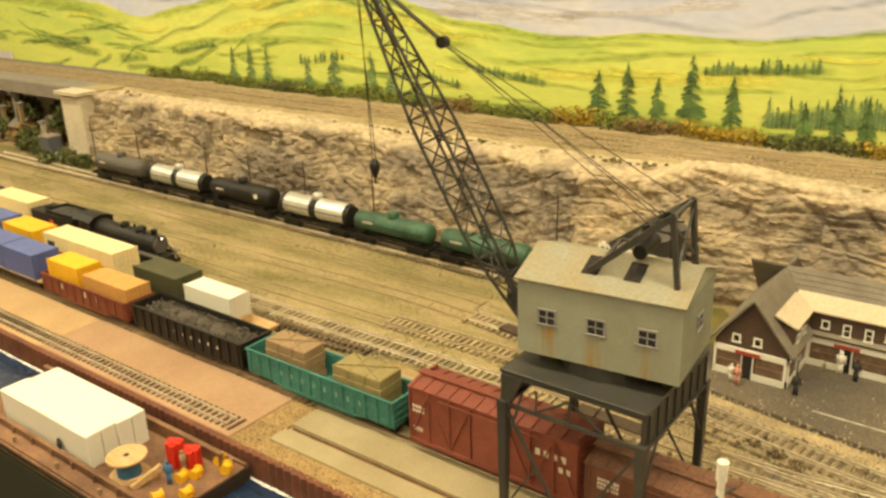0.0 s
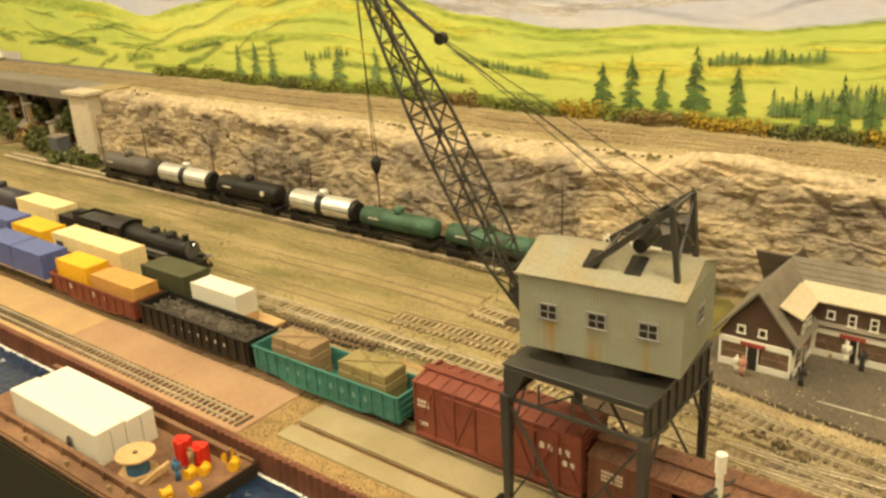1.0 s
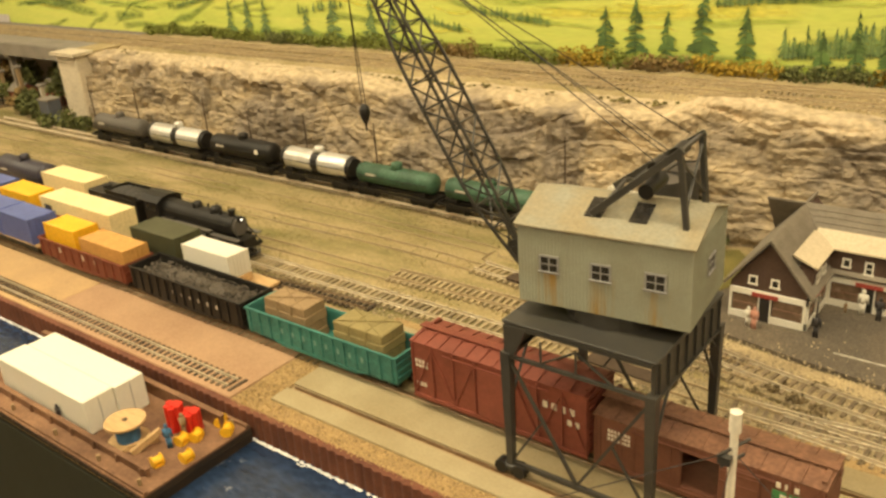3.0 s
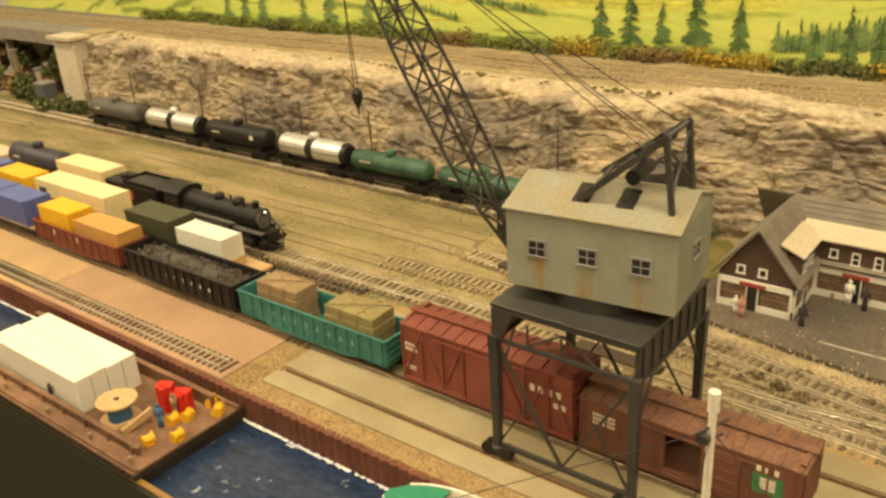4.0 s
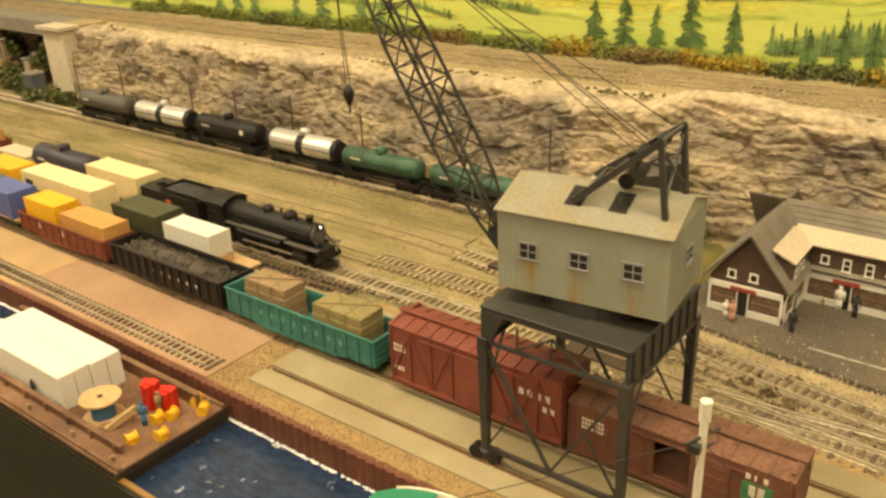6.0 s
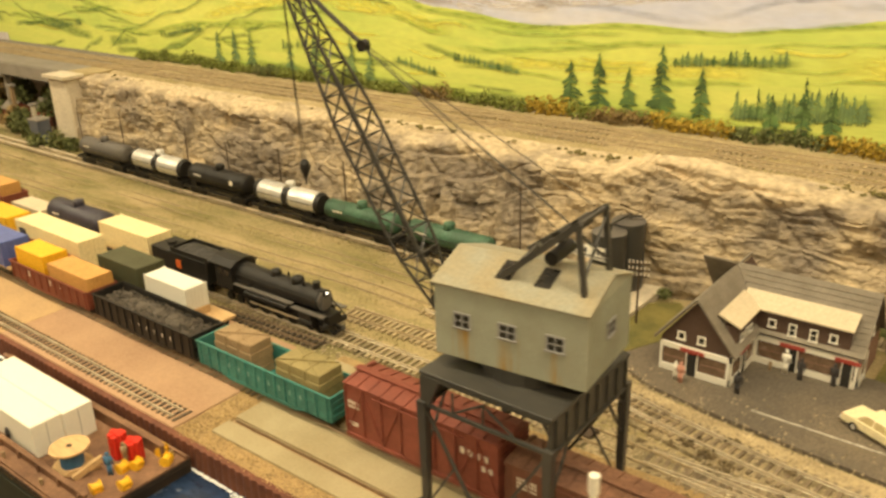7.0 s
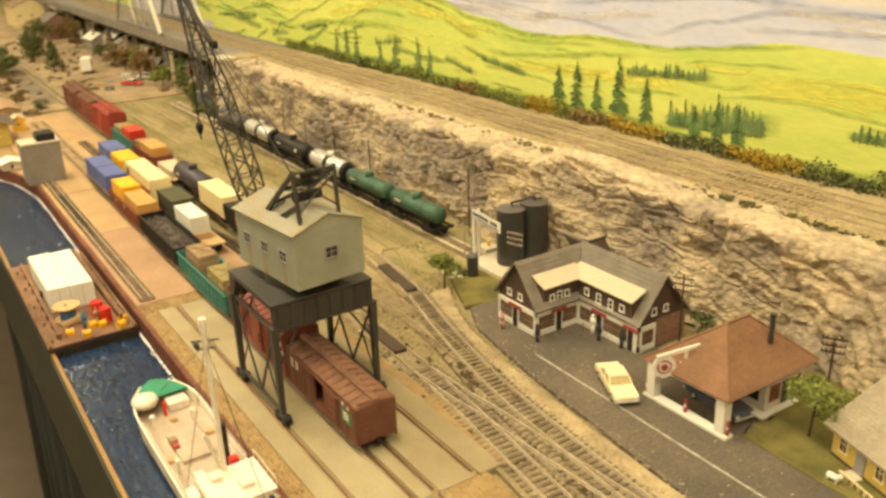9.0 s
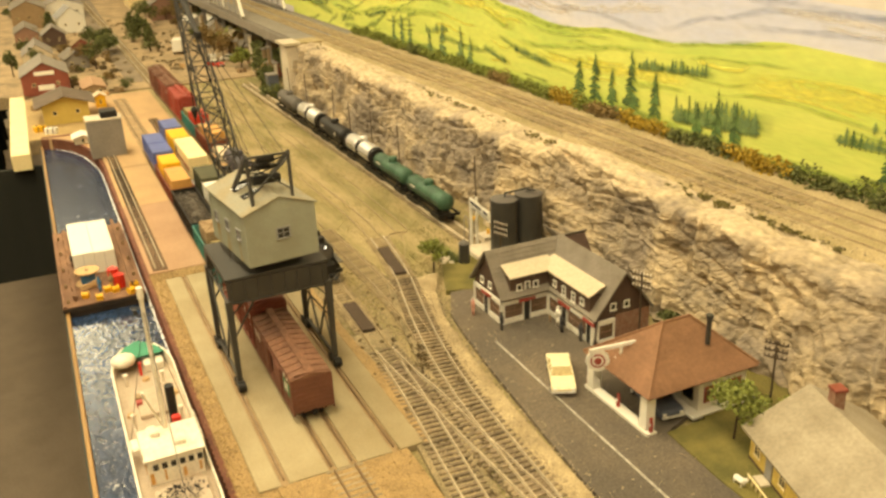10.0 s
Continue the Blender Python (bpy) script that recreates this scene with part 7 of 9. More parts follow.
# shed dormers with cream roofs along both inner faces
wpart("dormer", bx(B(), -0.168, -0.1508, 0.6465, 0.705, E1, 0.0492), M_siding, store)
wpart("dormer", bx(B(), -0.15075, -0.0775, 0.6908, 0.71, E1, 0.0492), M_siding, store)
wpart("dormer_roof", prism(B(), [(-0.1478, 0.0492), (-0.1478, 0.0506), (-0.1665, 0.0586), (-0.1665, 0.0572)], 1, 0.6445, 0.6995), M_tanroof, store, "cream shed roof strip")
wpart("dormer_roof", prism(B(), [(0.6878, 0.0492), (0.6878, 0.0506), (0.7065, 0.0586), (0.7065, 0.0572)], 0, -0.1655, -0.0755), M_tanroof, store, "cream shed roof strip")


def shopfront(axis, u0, u1, pos, doors, parent):
    """White panelled ground floor with brown display windows, a dark doorway and a red sign strip."""
    sgn = -1 if axis == "y" else 1
    def put(name, a, b, z0, z1, d0, d1, m, label=""):
        lo, hi = sorted((pos + sgn * d0, pos + sgn * d1))
        if axis == "y":
            return wbox(name, a, b, lo, hi, z0, z1, m, parent, label)
        return wbox(name, lo, hi, a, b, z0, z1, m, parent, label)
    put("sill_panel", u0, u1, 0.0, 0.0062, 0.0, 0.0016, M_white)
    put("lintel", u0, u1, 0.0215, 0.0262, 0.0, 0.0016, M_white)
    cuts = [u0] + [v for d in doors for v in d] + [u1]
    for a, b in ((u0, u0 + 0.0018), (u1 - 0.0018, u1)):
        put("pilaster", a, b, 0.0, 0.0262, 0.0, 0.002, M_white)
    for a, b in doors:
        put("shop_door", a, b, 0.0005, 0.0205, 0.0, 0.0019, M_glassdark)
        put("door_post", a - 0.0009, a, 0.0, 0.0215, 0.0, 0.002, M_white)
        put("door_post", b, b + 0.0009, 0.0, 0.0215, 0.0, 0.002, M_white)
        put("sign_strip", a - 0.006, b + 0.006, 0.0216, 0.0248, 0.0017, 0.0027, M_redletter, "red sign strip with worn lettering")
    for i in range(0, len(cuts) - 1, 2):
        a, b = cuts[i] + 0.0022, cuts[i + 1] - 0.0016
        if b - a > 0.004:
            put("display_window", a, b, 0.0065, 0.0212, 0.0, 0.0009, M_shopglass)
            put("window_rail", a, b, 0.0136, 0.0141, 0.0008, 0.0013, M_brick)


M_shopglass = mat("brown_display_window", (0.13, 0.085, 0.055), 0.25, col2=(0.2, 0.13, 0.085), scale=130, amount=0.9, spec=0.5)
shopfront("y", -0.2095, -0.1515, 0.6375, [(-0.186, -0.178)], store)
shopfront("x", 0.6375, 0.6905, -0.1515, [(0.6615, 0.6685)], store)
shopfront("y", -0.1495, -0.0695, 0.6915, [(-0.1235, -0.1155), (-0.0805, -0.0735)], store)
shopfront("x", 0.6935, 0.713, -0.0695, [], store)
for x in (-0.1925, -0.1755):
    window_unit(store, 0.0068, 0.0078, "y", (x + 0.14, 0.6372 - 0.70, 0.0345), M_white, 1, 1)
for y in (0.6565, 0.666, 0.6755):
    window_unit(store, 0.0064, 0.0105 if abs(y - 0.666) < 0.001 else 0.0078, "x", (-0.1506 + 0.14, y - 0.70, 0.0375), M_white, 1, 2 if abs(y - 0.666) < 0.001 else 1)
for x, h in ((-0.138, 0.0078), (-0.1215, 0.0112), (-0.105, 0.0112), (-0.09, 0.0078)):
    window_unit(store, 0.0064, h, "y", (x + 0.14, 0.6906 - 0.70, 0.0375 if h > 0.008 else 0.0392), M_white, 1, 2 if h > 0.008 else 1)
for y in (0.711, 0.7265):
    window_unit(store, 0.0066, 0.0078, "x", (-0.0693 + 0.14, y - 0.70, 0.0375), M_white, 1, 1)
wbox("brick_wall", -0.0693, -0.0688, 0.714, 0.7538, 0.0, 0.0285, M_brick, store, "brown brick end wall")


# ---- oil depot ----
def oil_tank(x, y, r, h):
    t = thing("oil_tank", "tall matt black vertical oil tank on a concrete base", "storage tank", "oil tanks", pose(x, y, 0.006))
    bm = cyl(B(), (0, 0, 0), (0, 0, h), r, 30)
    part("shell", bm, M_crane, t)
    part("roof", cyl(B(), (0, 0, h), (0, 0, h + 0.003), r * 1.02, 30, r * 0.15), M_grey_tank, t)
    part("vent", cyl(B(), (0.002, 0, h + 0.002), (0.002, 0, h + 0.0075), 0.0009, 8), M_crane, t)
    for k in range(1, 5):
        part("seam", cyl(B(), (0, 0, h * k / 5), (0, 0, h * k / 5 + 0.0004), r * 1.006, 30, None, False), M_crane, t)
    return t


oil_tank(-0.308, 0.728, 0.0165, 0.066)
oil_tank(-0.303, 0.758, 0.0165, 0.069)
pipe = tagged(part("tank_pipe", beam(beam(B(), (-0.308, 0.728, 0.0785), (-0.303, 0.758, 0.0815), 0.002), (-0.303, 0.752, 0.0815), (-0.29, 0.76, 0.0815), 0.0016), M_crane), "dark walkway pipe joining the oil tanks", "pipe")
sign = thing("depot_sign", "white board sign on white posts beside the oil depot", "sign", "", pose(-0.33, 0.705, 0))
for xx, yy in ((-0.352, 0.7065), (-0.352, 0.714)):
    wbox("post", xx - 0.0013, xx + 0.0013, yy - 0.0013, yy + 0.0013, 0.0, 0.063, M_white, sign)
bm = beam(B(), (-0.3525, 0.7058, 0.0585), (-0.291, 0.7000, 0.0585), 0.0009, 0.0125)
wpart("board", bm, M_white, sign)
bm = B()
for i, w in enumerate((0.0026,) * 7 + (0.0,) + (0.0028,) * 3):
    if w:
        u = 0.07 + i * 0.079
        p = Vector((-0.3525, 0.7052, 0.0598)).lerp(Vector((-0.291, 0.6994, 0.0598)), u)
        beam(bm, p + Vector((-0.0014, 0, 0)), p + Vector((0.0014, -0.00013, 0)), 0.0008, 0.0042)
wpart("lettering", bm, M_darkletter, sign, "dark lettering bars")
bm = beam(B(), (-0.349, 0.7049, 0.0548), (-0.295, 0.6998, 0.0548), 0.0008, 0.0012)
wpart("underline", bm, M_darkletter, sign)
depot = thing("fuel_rack", "fuel filling rack with a yellow lamp and curved hose arm", "fuel rack", "", pose(-0.37, 0.72, 0))
bm = B()
for k in range(8):
    a0, a1 = math.pi * k / 8, math.pi * (k + 1) / 8
    cyl(bm, (-0.362 + 0.007 * math.cos(a0), 0.705, 0.03 + 0.007 * math.sin(a0)), (-0.362 + 0.007 * math.cos(a1), 0.705, 0.03 + 0.007 * math.sin(a1)), 0.0007, 6)
cyl(bm, (-0.355, 0.705, 0.0), (-0.355, 0.705, 0.03), 0.0009, 6)
cyl(bm, (-0.369, 0.705, 0.0), (-0.369, 0.705, 0.03), 0.0007, 6)
wpart("hose_arm", bm, M_girder, depot)
wpart("warning_lamp", lathe(B(), [(0.0016, 0), (0.0022, 0.002), (0.002, 0.005), (0.0006, 0.006)], 10, (-0.386, 0.728, 0.02)), M_yellow, depot, "yellow lamp")
wpart("warning_lamp", lathe(B(), [(0.0016, 0), (0.0022, 0.002), (0.002, 0.006), (0.0006, 0.007)], 10, (-0.362, 0.735, 0.008)), M_yellow, depot, "yellow lamp")
wpart("post", cyl(B(), (-0.386, 0.728, 0.0), (-0.386, 0.728, 0.02), 0.0009, 6), M_girder, depot)
wpart("plinth", bx(B(), -0.372, -0.352, 0.724, 0.745, 0.0, 0.008), M_concrete, depot)
drum = thing("oil_drum_stack", "upright matt black tank beside the depot hedge", "drum", "", pose(-0.312, 0.676, 0))
part("shell", cyl(B(), (0, 0, 0), (0, 0, 0.025), 0.0065, 20), M_crane, drum)
part("lid", cyl(B(), (0, 0, 0.025), (0, 0, 0.0275), 0.0068, 20, 0.004), M_grey_tank, drum)
for k, (x, y, s) in enumerate(((-0.338, 0.655, 0.004), (-0.33, 0.661, 0.005), (-0.323, 0.654, 0.004), (-0.345, 0.664, 0.0045), (-0.318, 0.662, 0.0035), (-0.35, 0.672, 0.004))):
    bm = bmesh.ops.create_icosphere
    b_ = B()
    bm(b_, subdivisions=2, radius=s)
    for v in b_.verts:
        v.co += v.co.normalized() * noise.noise(v.co * 400 + Vector((k, 0, 0))) * s * 0.5
        v.co.z *= 0.7
    ob = part("boulder", b_, M_concrete)
    ob.matrix_basis = pose(x, y, s * 0.35)
    tagged(ob, "small pale boulder among the depot shrubs", "rock", "boulders")


def tree(label, x, y, z, h, r, leaf, n=420, trunk_r=0.0012, name="tree", seedling=0, leaf_size=0.0016, crown=0.16):
    t = thing(name, label, "tree", "trees", pose(x, y, z))
    bm = B()
    cyl(bm, (0, 0, -0.002), (r * 0.08, 0, h * 0.62), trunk_r, 7, trunk_r * 0.5)
    tips = []
    for k in range(6):
        a = k * 1.05 + seedling
        base = Vector((r * 0.05, 0, h * (0.34 + 0.05 * k)))
        tip = base + Vector((math.cos(a) * r * 0.62, math.sin(a) * r * 0.62, h * 0.2))
        cyl(bm, base, tip, trunk_r * 0.5, 5, trunk_r * 0.2)
        tips.append(tip)
    part("trunk", bm, M_pole, t)
    bm = B()
    for tip in tips + [Vector((0, 0, h * 0.82))]:
        foliage(bm, tip, (r * 0.5, r * 0.5, h * crown), n // 7, leaf_size, rng)
    part("crown", bm, leaf, t)
    return t


tree("small green depot tree with a loose crown", -0.308, 0.634, 0, 0.042, 0.017, M_leaf, 700)
tree("spindly green tree beside the filling station", 0.106, 0.700, 0, 0.056, 0.023, M_leaf, 1150, 0.0011)
tree("low green shrub against the rock cutting", -0.064, 0.775, 0, 0.02, 0.012, M_leafdark, 300)
for x, y, r in ((-0.335, 0.667, 0.008), (-0.345, 0.658, 0.006), (-0.32, 0.668, 0.007), (-0.358, 0.665, 0.006), (-0.05, 0.765, 0.01), (0.1, 0.765, 0.012), (0.118, 0.76, 0.01), (-0.265, 0.765, 0.008)):
    bm = foliage(B(), (0, 0, r * 0.5), (r, r, r * 0.7), 140, 0.0014, rng)
    ob = part("shrub", bm, M_leafdark if rng.random() < 0.6 else M_leaf)
    ob.matrix_basis = pose(x, y, 0)
    tagged(ob, "small olive-green shrub on the turf", "shrub", "shrubs")


# ---- filling station ----
gas = thing("filling_station", "white filling station with a red-brown hipped roof and open drive-through", "building", "", pose(0.03, 0.70, 0))
wbox("kerb", -0.014, 0.0725, 0.6425, 0.652, 0.0, 0.003, M_white, gas, "white painted pump island")
wbox("floor_slab", 0.0, 0.071, 0.69, 0.757, 0.0, 0.0022, M_white, gas)
for x, y in ((-0.007, 0.6475), (0.064, 0.6485)):
    wbox("pillar", x - 0.0044, x + 0.0044, y - 0.0044, y + 0.0044, 0.003, 0.0335, M_white, gas, "", 0.0003)
wbox("office", 0.002, 0.0645, 0.70, 0.749, 0.0022, 0.035, M_white, gas, "white rendered office block")
wbox("beam", -0.012, 0.0695, 0.6455, 0.6505, 0.0305, 0.0338, M_white, gas)
for y, w in ((0.7115, 0.0125), (0.7375, 0.0135)):
    wbox("poster_window", 0.0644, 0.0652, y - w / 2, y + w / 2, 0.0085, 0.0235, M_redletter, gas, "red framed window")
    wbox("pane", 0.0652, 0.0655, y - w * 0.33, y + w * 0.33, 0.011, 0.021, M_shopglass, gas)
wbox("door", 0.0644, 0.0652, 0.7205, 0.7285, 0.0022, 0.0235, M_glassdark, gas)
for x in (0.015, 0.034, 0.052):
    wbox("window", x - 0.006, x + 0.006, 0.6993, 0.7001, 0.009, 0.0235, M_glassdark, gas)
X0, X1, Y0, Y1, EZ = -0.0155, 0.073, 0.6415, 0.7545, 0.0355
RA, RB = (0.03, 0.6865, 0.0715), (0.03, 0.714, 0.0715)
bm = B()
v = [bm.verts.new(p) for p in ((X0, Y0, EZ - 0.001), (X1, Y0, EZ - 0.001), (X1, Y1, EZ - 0.001), (X0, Y1, EZ - 0.001), (RA[0], RA[1], RA[2] - 0.001), (RB[0], RB[1], RB[2] - 0.001))]
for f in ((0, 1, 4), (1, 2, 5, 4), (2, 3, 5), (3, 0, 4, 5), (3, 2, 1, 0)):
    bm.faces.new([v[i] for i in f])
groof = wpart("roof", bm, M_brickred, gas, "red-brown hipped tile roof")
for a, b, c, d in (((X0, Y0, EZ), (X1, Y0, EZ), RA, RA), ((X1, Y0, EZ), (X1, Y1, EZ), RB, RA), ((X1, Y1, EZ), (X0, Y1, EZ), RB, RB), ((X0, Y1, EZ), (X0, Y0, EZ), RA, RB)):
    roof_rows("tile_course", a, b, c, d, 22, M_brickred, groof, 0.0003)
bm = B()
for a, b in (((X0, Y0, EZ), RA), ((X1, Y0, EZ), RA), ((X1, Y1, EZ), RB), ((X0, Y1, EZ), RB), (RA, RB)):
    cyl(bm, Vector(a) + Vector((0, 0, 0.0008)), Vector(b) + Vector((0, 0, 0.0008)), 0.0011, 6)
wpart("hip_cap", bm, M_brickred, groof)
bm = cyl(B(), (0.052, 0.716, 0.055), (0.052, 0.716, 0.0795), 0.0022, 10)
cyl(bm, (0.052, 0.716, 0.0785), (0.052, 0.716, 0.0815), 0.003, 10)
wpart("chimney", bm, M_crane, groof, "thin black stove pipe")
fsign = thing("station_sign", "white bracket sign with a round red-centred disc", "sign", "", pose(0.016, 0.636, 0))
bm = beam(B(), (0.0105, 0.629, 0.0515), (0.0255, 0.683, 0.0565), 0.002, 0.003)
wpart("arm", bm, M_white, fsign)
wpart("post", beam(B(), (0.0185, 0.655, 0.035), (0.0185, 0.655, 0.0535), 0.002, 0.002), M_white, fsign)
wpart("bracket", beam(beam(B(), (0.0215, 0.668, 0.0555), (0.0215, 0.668, 0.0445), 0.0022), (0.0215, 0.668, 0.0445), (0.0165, 0.6505, 0.0425), 0.0018), M_white, fsign)
bm = beam(B(), (0.012, 0.632, 0.043), (0.012, 0.632, 0.0515), 0.001)
wpart("hanger", bm, M_white, fsign)
bm = cyl(B(), (0.0112, 0.637, 0.0415), (0.0128, 0.6362, 0.0415), 0.0098, 26)
wpart("disc", bm, M_white, fsign)
wpart("emblem", cyl(B(), (0.0127, 0.63625, 0.0415), (0.0132, 0.636, 0.0415), 0.0062, 22), M_redletter, fsign)
wpart("emblem", cyl(B(), (0.0131, 0.63605, 0.0415), (0.0134, 0.6359, 0.0415), 0.0047, 22), M_white, fsign)
wpart("emblem", cyl(B(), (0.0133, 0.63595, 0.0415), (0.0136, 0.6358, 0.0415), 0.0032, 18), M_redletter, fsign)


def pump(x, y):
    p = thing("fuel_pump", "old red fuel pump with a round globe on the island", "fuel pump", "fuel pumps", pose(x, y, 0.003))
    part("body", bx(B(), -0.0013, 0.0013, -0.0012, 0.0012, 0, 0.0095, 0.0003), M_redletter, p)
    part("globe", lathe(B(), [(0.0006, 0.0095), (0.0014, 0.011), (0.0013, 0.0125), (0.0004, 0.0133)], 12), M_redletter, p)
    part("dial", bx(B(), -0.0009, 0.0009, -0.0015, -0.0012, 0.0055, 0.008), M_white, p)


pump(0.0285, 0.647)
pump(-0.0125, 0.6455)
pump(0.0705, 0.6475)


def road_car(label, at, paint, roof_paint, glass=None):
    c = thing("car", label, "car", "cars", at)
    bm = B()
    prism(bm, [(-0.0295, 0.0035), (0.029, 0.0035), (0.03, 0.0075), (0.028, 0.0098), (0.012, 0.0108), (-0.016, 0.0108), (-0.029, 0.0102), (-0.0302, 0.007)], 1, -0.0105, 0.0105)
    bmesh.ops.bevel(bm, geom=bm.edges[:], offset=0.0008, segments=2, affect="EDGES", profile=0.5)
    part("body", bm, paint, c)
    bm = B()
    lo = [bm.verts.new(p) for p in ((-0.0165, -0.0098, 0.0106), (0.0125, -0.0098, 0.0106), (0.0125, 0.0098, 0.0106), (-0.0165, 0.0098, 0.0106))]
    hi = [bm.verts.new(p) for p in ((-0.0105, -0.0082, 0.0158), (0.0055, -0.0082, 0.0158), (0.0055, 0.0082, 0.0158), (-0.0105, 0.0082, 0.0158))]
    bm.faces.new(list(reversed(lo)))
    bm.faces.new(hi)
    for k in range(4):
        bm.faces.new((lo[k], lo[(k + 1) % 4], hi[(k + 1) % 4], hi[k]))
    part("glasshouse", bm, glass or M_glassdark, c, "tinted windows")
    bm = bx(B(), -0.0112, 0.006, -0.0086, 0.0086, 0.0155, 0.0166, 0.0004)
    for sx, tx in ((-0.0105, -0.0168), (0.0055, 0.0128), (-0.003, -0.003)):
        for s in (-1, 1):
            beam(bm, (sx, s * 0.0084, 0.0158), (tx, s * 0.0099, 0.0108), 0.0009, 0.0012)
    islands("roof_pillar", bm, roof_paint, c)
    for x in (-0.018, 0.0185):
        for s in (-1, 1):
            w = part("wheel", cyl(B(), (x, s * 0.0088, 0.0036), (x, s * 0.0108, 0.0036), 0.0036, 16), M_black, c)
            part("hubcap", cyl(B(), (x, s * 0.0108, 0.0036), (x, s * 0.011, 0.0036), 0.002, 12), M_silver, w)
    for sx in (-1, 1):
        part("bumper", bx(B(), sx * 0.0305 - 0.0007, sx * 0.0305 + 0.0007, -0.0102, 0.0102, 0.0042, 0.006, 0.0003), M_silver, c)
        for s in (-1, 1):
            part("headlight" if sx > 0 else "taillight", bx(B(), sx * 0.0298 - 0.0006, sx * 0.0298 + 0.0006, s * 0.0078 - 0.0015, s * 0.0078 + 0.0015, 0.0065, 0.0085), M_white if sx > 0 else M_redbarrel, c)
    return c


road_car("cream 1960s sedan parked on the street", pose(-0.0345, 0.631, 0.0008, 0, 0, -27), M_carbody, M_carbody, M_carglass)
road_car("dark grey-blue car under the filling station roof", pose(0.037, 0.677, 0.0022, 0, 0, -8), M_carblue, M_carblue)

# ---- yellow house ----
house = thing("house", "yellow clapboard house with a pale shingle roof and red chimney", "house", "", pose(0.2, 0.735, 0))
HX0, HX1, HY0, HY1, HE, HR = 0.136, 0.255, 0.692, 0.782, 0.0285, 0.056
wpart("wall", prism(B(), [(HY0, 0.003), (HY1, 0.003), (HY1, HE), ((HY0 + HY1) / 2, HR - 0.002), (HY0, HE)], 0, HX0, HX1), M_housewall, house)
wbox("foundation", HX0 - 0.0005, HX1 + 0.0005, HY0 - 0.0005, HY1 + 0.0005, -0.002, 0.003, M_siding, house)
for k in range(12):
    z = 0.0045 + k * 0.002
    wbox("clapboard", HX0, HX1, HY0 - 0.0004, HY0 + 0.0001, z, z + 0.0012, M_housewall, house)
for s in (-1, 1):
    ye = (HY0 + HY1) / 2 + s * 0.0505
    hroof = wpart("roof", prism(B(), [(ye, HE - 0.0045), (ye, HE - 0.003), ((HY0 + HY1) / 2, HR), ((HY0 + HY1) / 2, HR - 0.0015)], 0, HX0 - 0.006, HX1 + 0.006), M_houseroof, house, "pale beige shingle roof")
    roof_rows("shingle_course", (HX0 - 0.0062, ye, HE - 0.0031), (HX1 + 0.0062, ye, HE - 0.0031), (HX1 + 0.0062, (HY0 + HY1) / 2, HR - 0.0001), (HX0 - 0.0062, (HY0 + HY1) / 2, HR - 0.0001), 18, M_houseroof, hroof, 0.0004)
wbox("chimney", 0.152, 0.1605, 0.7375, 0.746, 0.05, 0.0665, M_brick, house, "red brick chimney", 0.0003)
wbox("chimney_cap", 0.1513, 0.1612, 0.7368, 0.7467, 0.0665, 0.0685, M_oxide, house)
for x in (0.1475, 0.1835, 0.23):
    window_unit(house, 0.0085, 0.0145, "y", (x - 0.2, HY0 - 0.0004 - 0.735, 0.0165), M_cream, 2, 2)
wbox("door", 0.1605, 0.1695, HY0 - 0.0012, HY0, 0.003, 0.0235, M_greyframe, house, "grey front door")
wbox("step", 0.159, 0.171, HY0 - 0.009, HY0 - 0.0012, -0.001, 0.0025, M_concrete, house)
TURNED = pose(0.124, 0.695, 0, 0, 0, -17.5) @ pose(-0.13, -0.692, 0)
house.matrix_basis = TURNED @ house.matrix_basis
bench = thing("garden_ornament", "small white lawn ornament in front of the house", "ornament", "", pose(0.150, 0.664, 0))
part("body", bx(B(), -0.005, 0.005, -0.0025, 0.0025, 0.003, 0.0075, 0.0016), M_white, bench)
part("head", bx(B(), 0.004, 0.0075, -0.0015, 0.0015, 0.006, 0.0095, 0.0008), M_white, bench)
for sx in (-1, 1):
    for sy in (-1, 1):
        part("leg", cyl(B(), (sx * 0.0035, sy * 0.0015, 0), (sx * 0.0035, sy * 0.0015, 0.0035), 0.0006, 6), M_white, bench)
fence = thing("porch_rail", "pale wooden porch rail before the house", "fence", "", TURNED @ pose(0.17, 0.678, 0))
for k in range(6):
    part("post", bx(B(), -0.008 + k * 0.006, -0.007 + k * 0.006, -0.0005, 0.0005, 0, 0.006), M_cream, fence)
part("rail", bx(B(), -0.009, 0.024, -0.0006, 0.0006, 0.006, 0.0068), M_cream, fence)


# ---- telegraph poles ----
def telegraph_pole(x, y, h, arms, turn=0, insul=None, lean=0.0):
    p = thing("telegraph_pole", "dark wooden telegraph pole with crossarms" if arms else "bare dark wooden pole before the rocks", "pole", "telegraph poles", pose(x, y, 0, lean, lean, turn))
    part("shaft", cyl(B(), (0, 0, -0.003), (0, 0, h), 0.0011, 8, 0.0008), M_pole, p)
    for k in range(arms):
        arm = part("crossarm", bx(B(), -0.0095, 0.0095, -0.0006, 0.0006, h - 0.004 - k * 0.0062, h - 0.0028 - k * 0.0062), M_pole, p)
        for i in range(6):
            xx = -0.0088 + i * 0.0035
            part("insulator", cyl(B(), (xx, 0, h - 0.0028 - k * 0.0062), (xx, 0, h - 0.0004 - k * 0.0062), 0.0006, 6), insul or M_pole, arm)
    return p


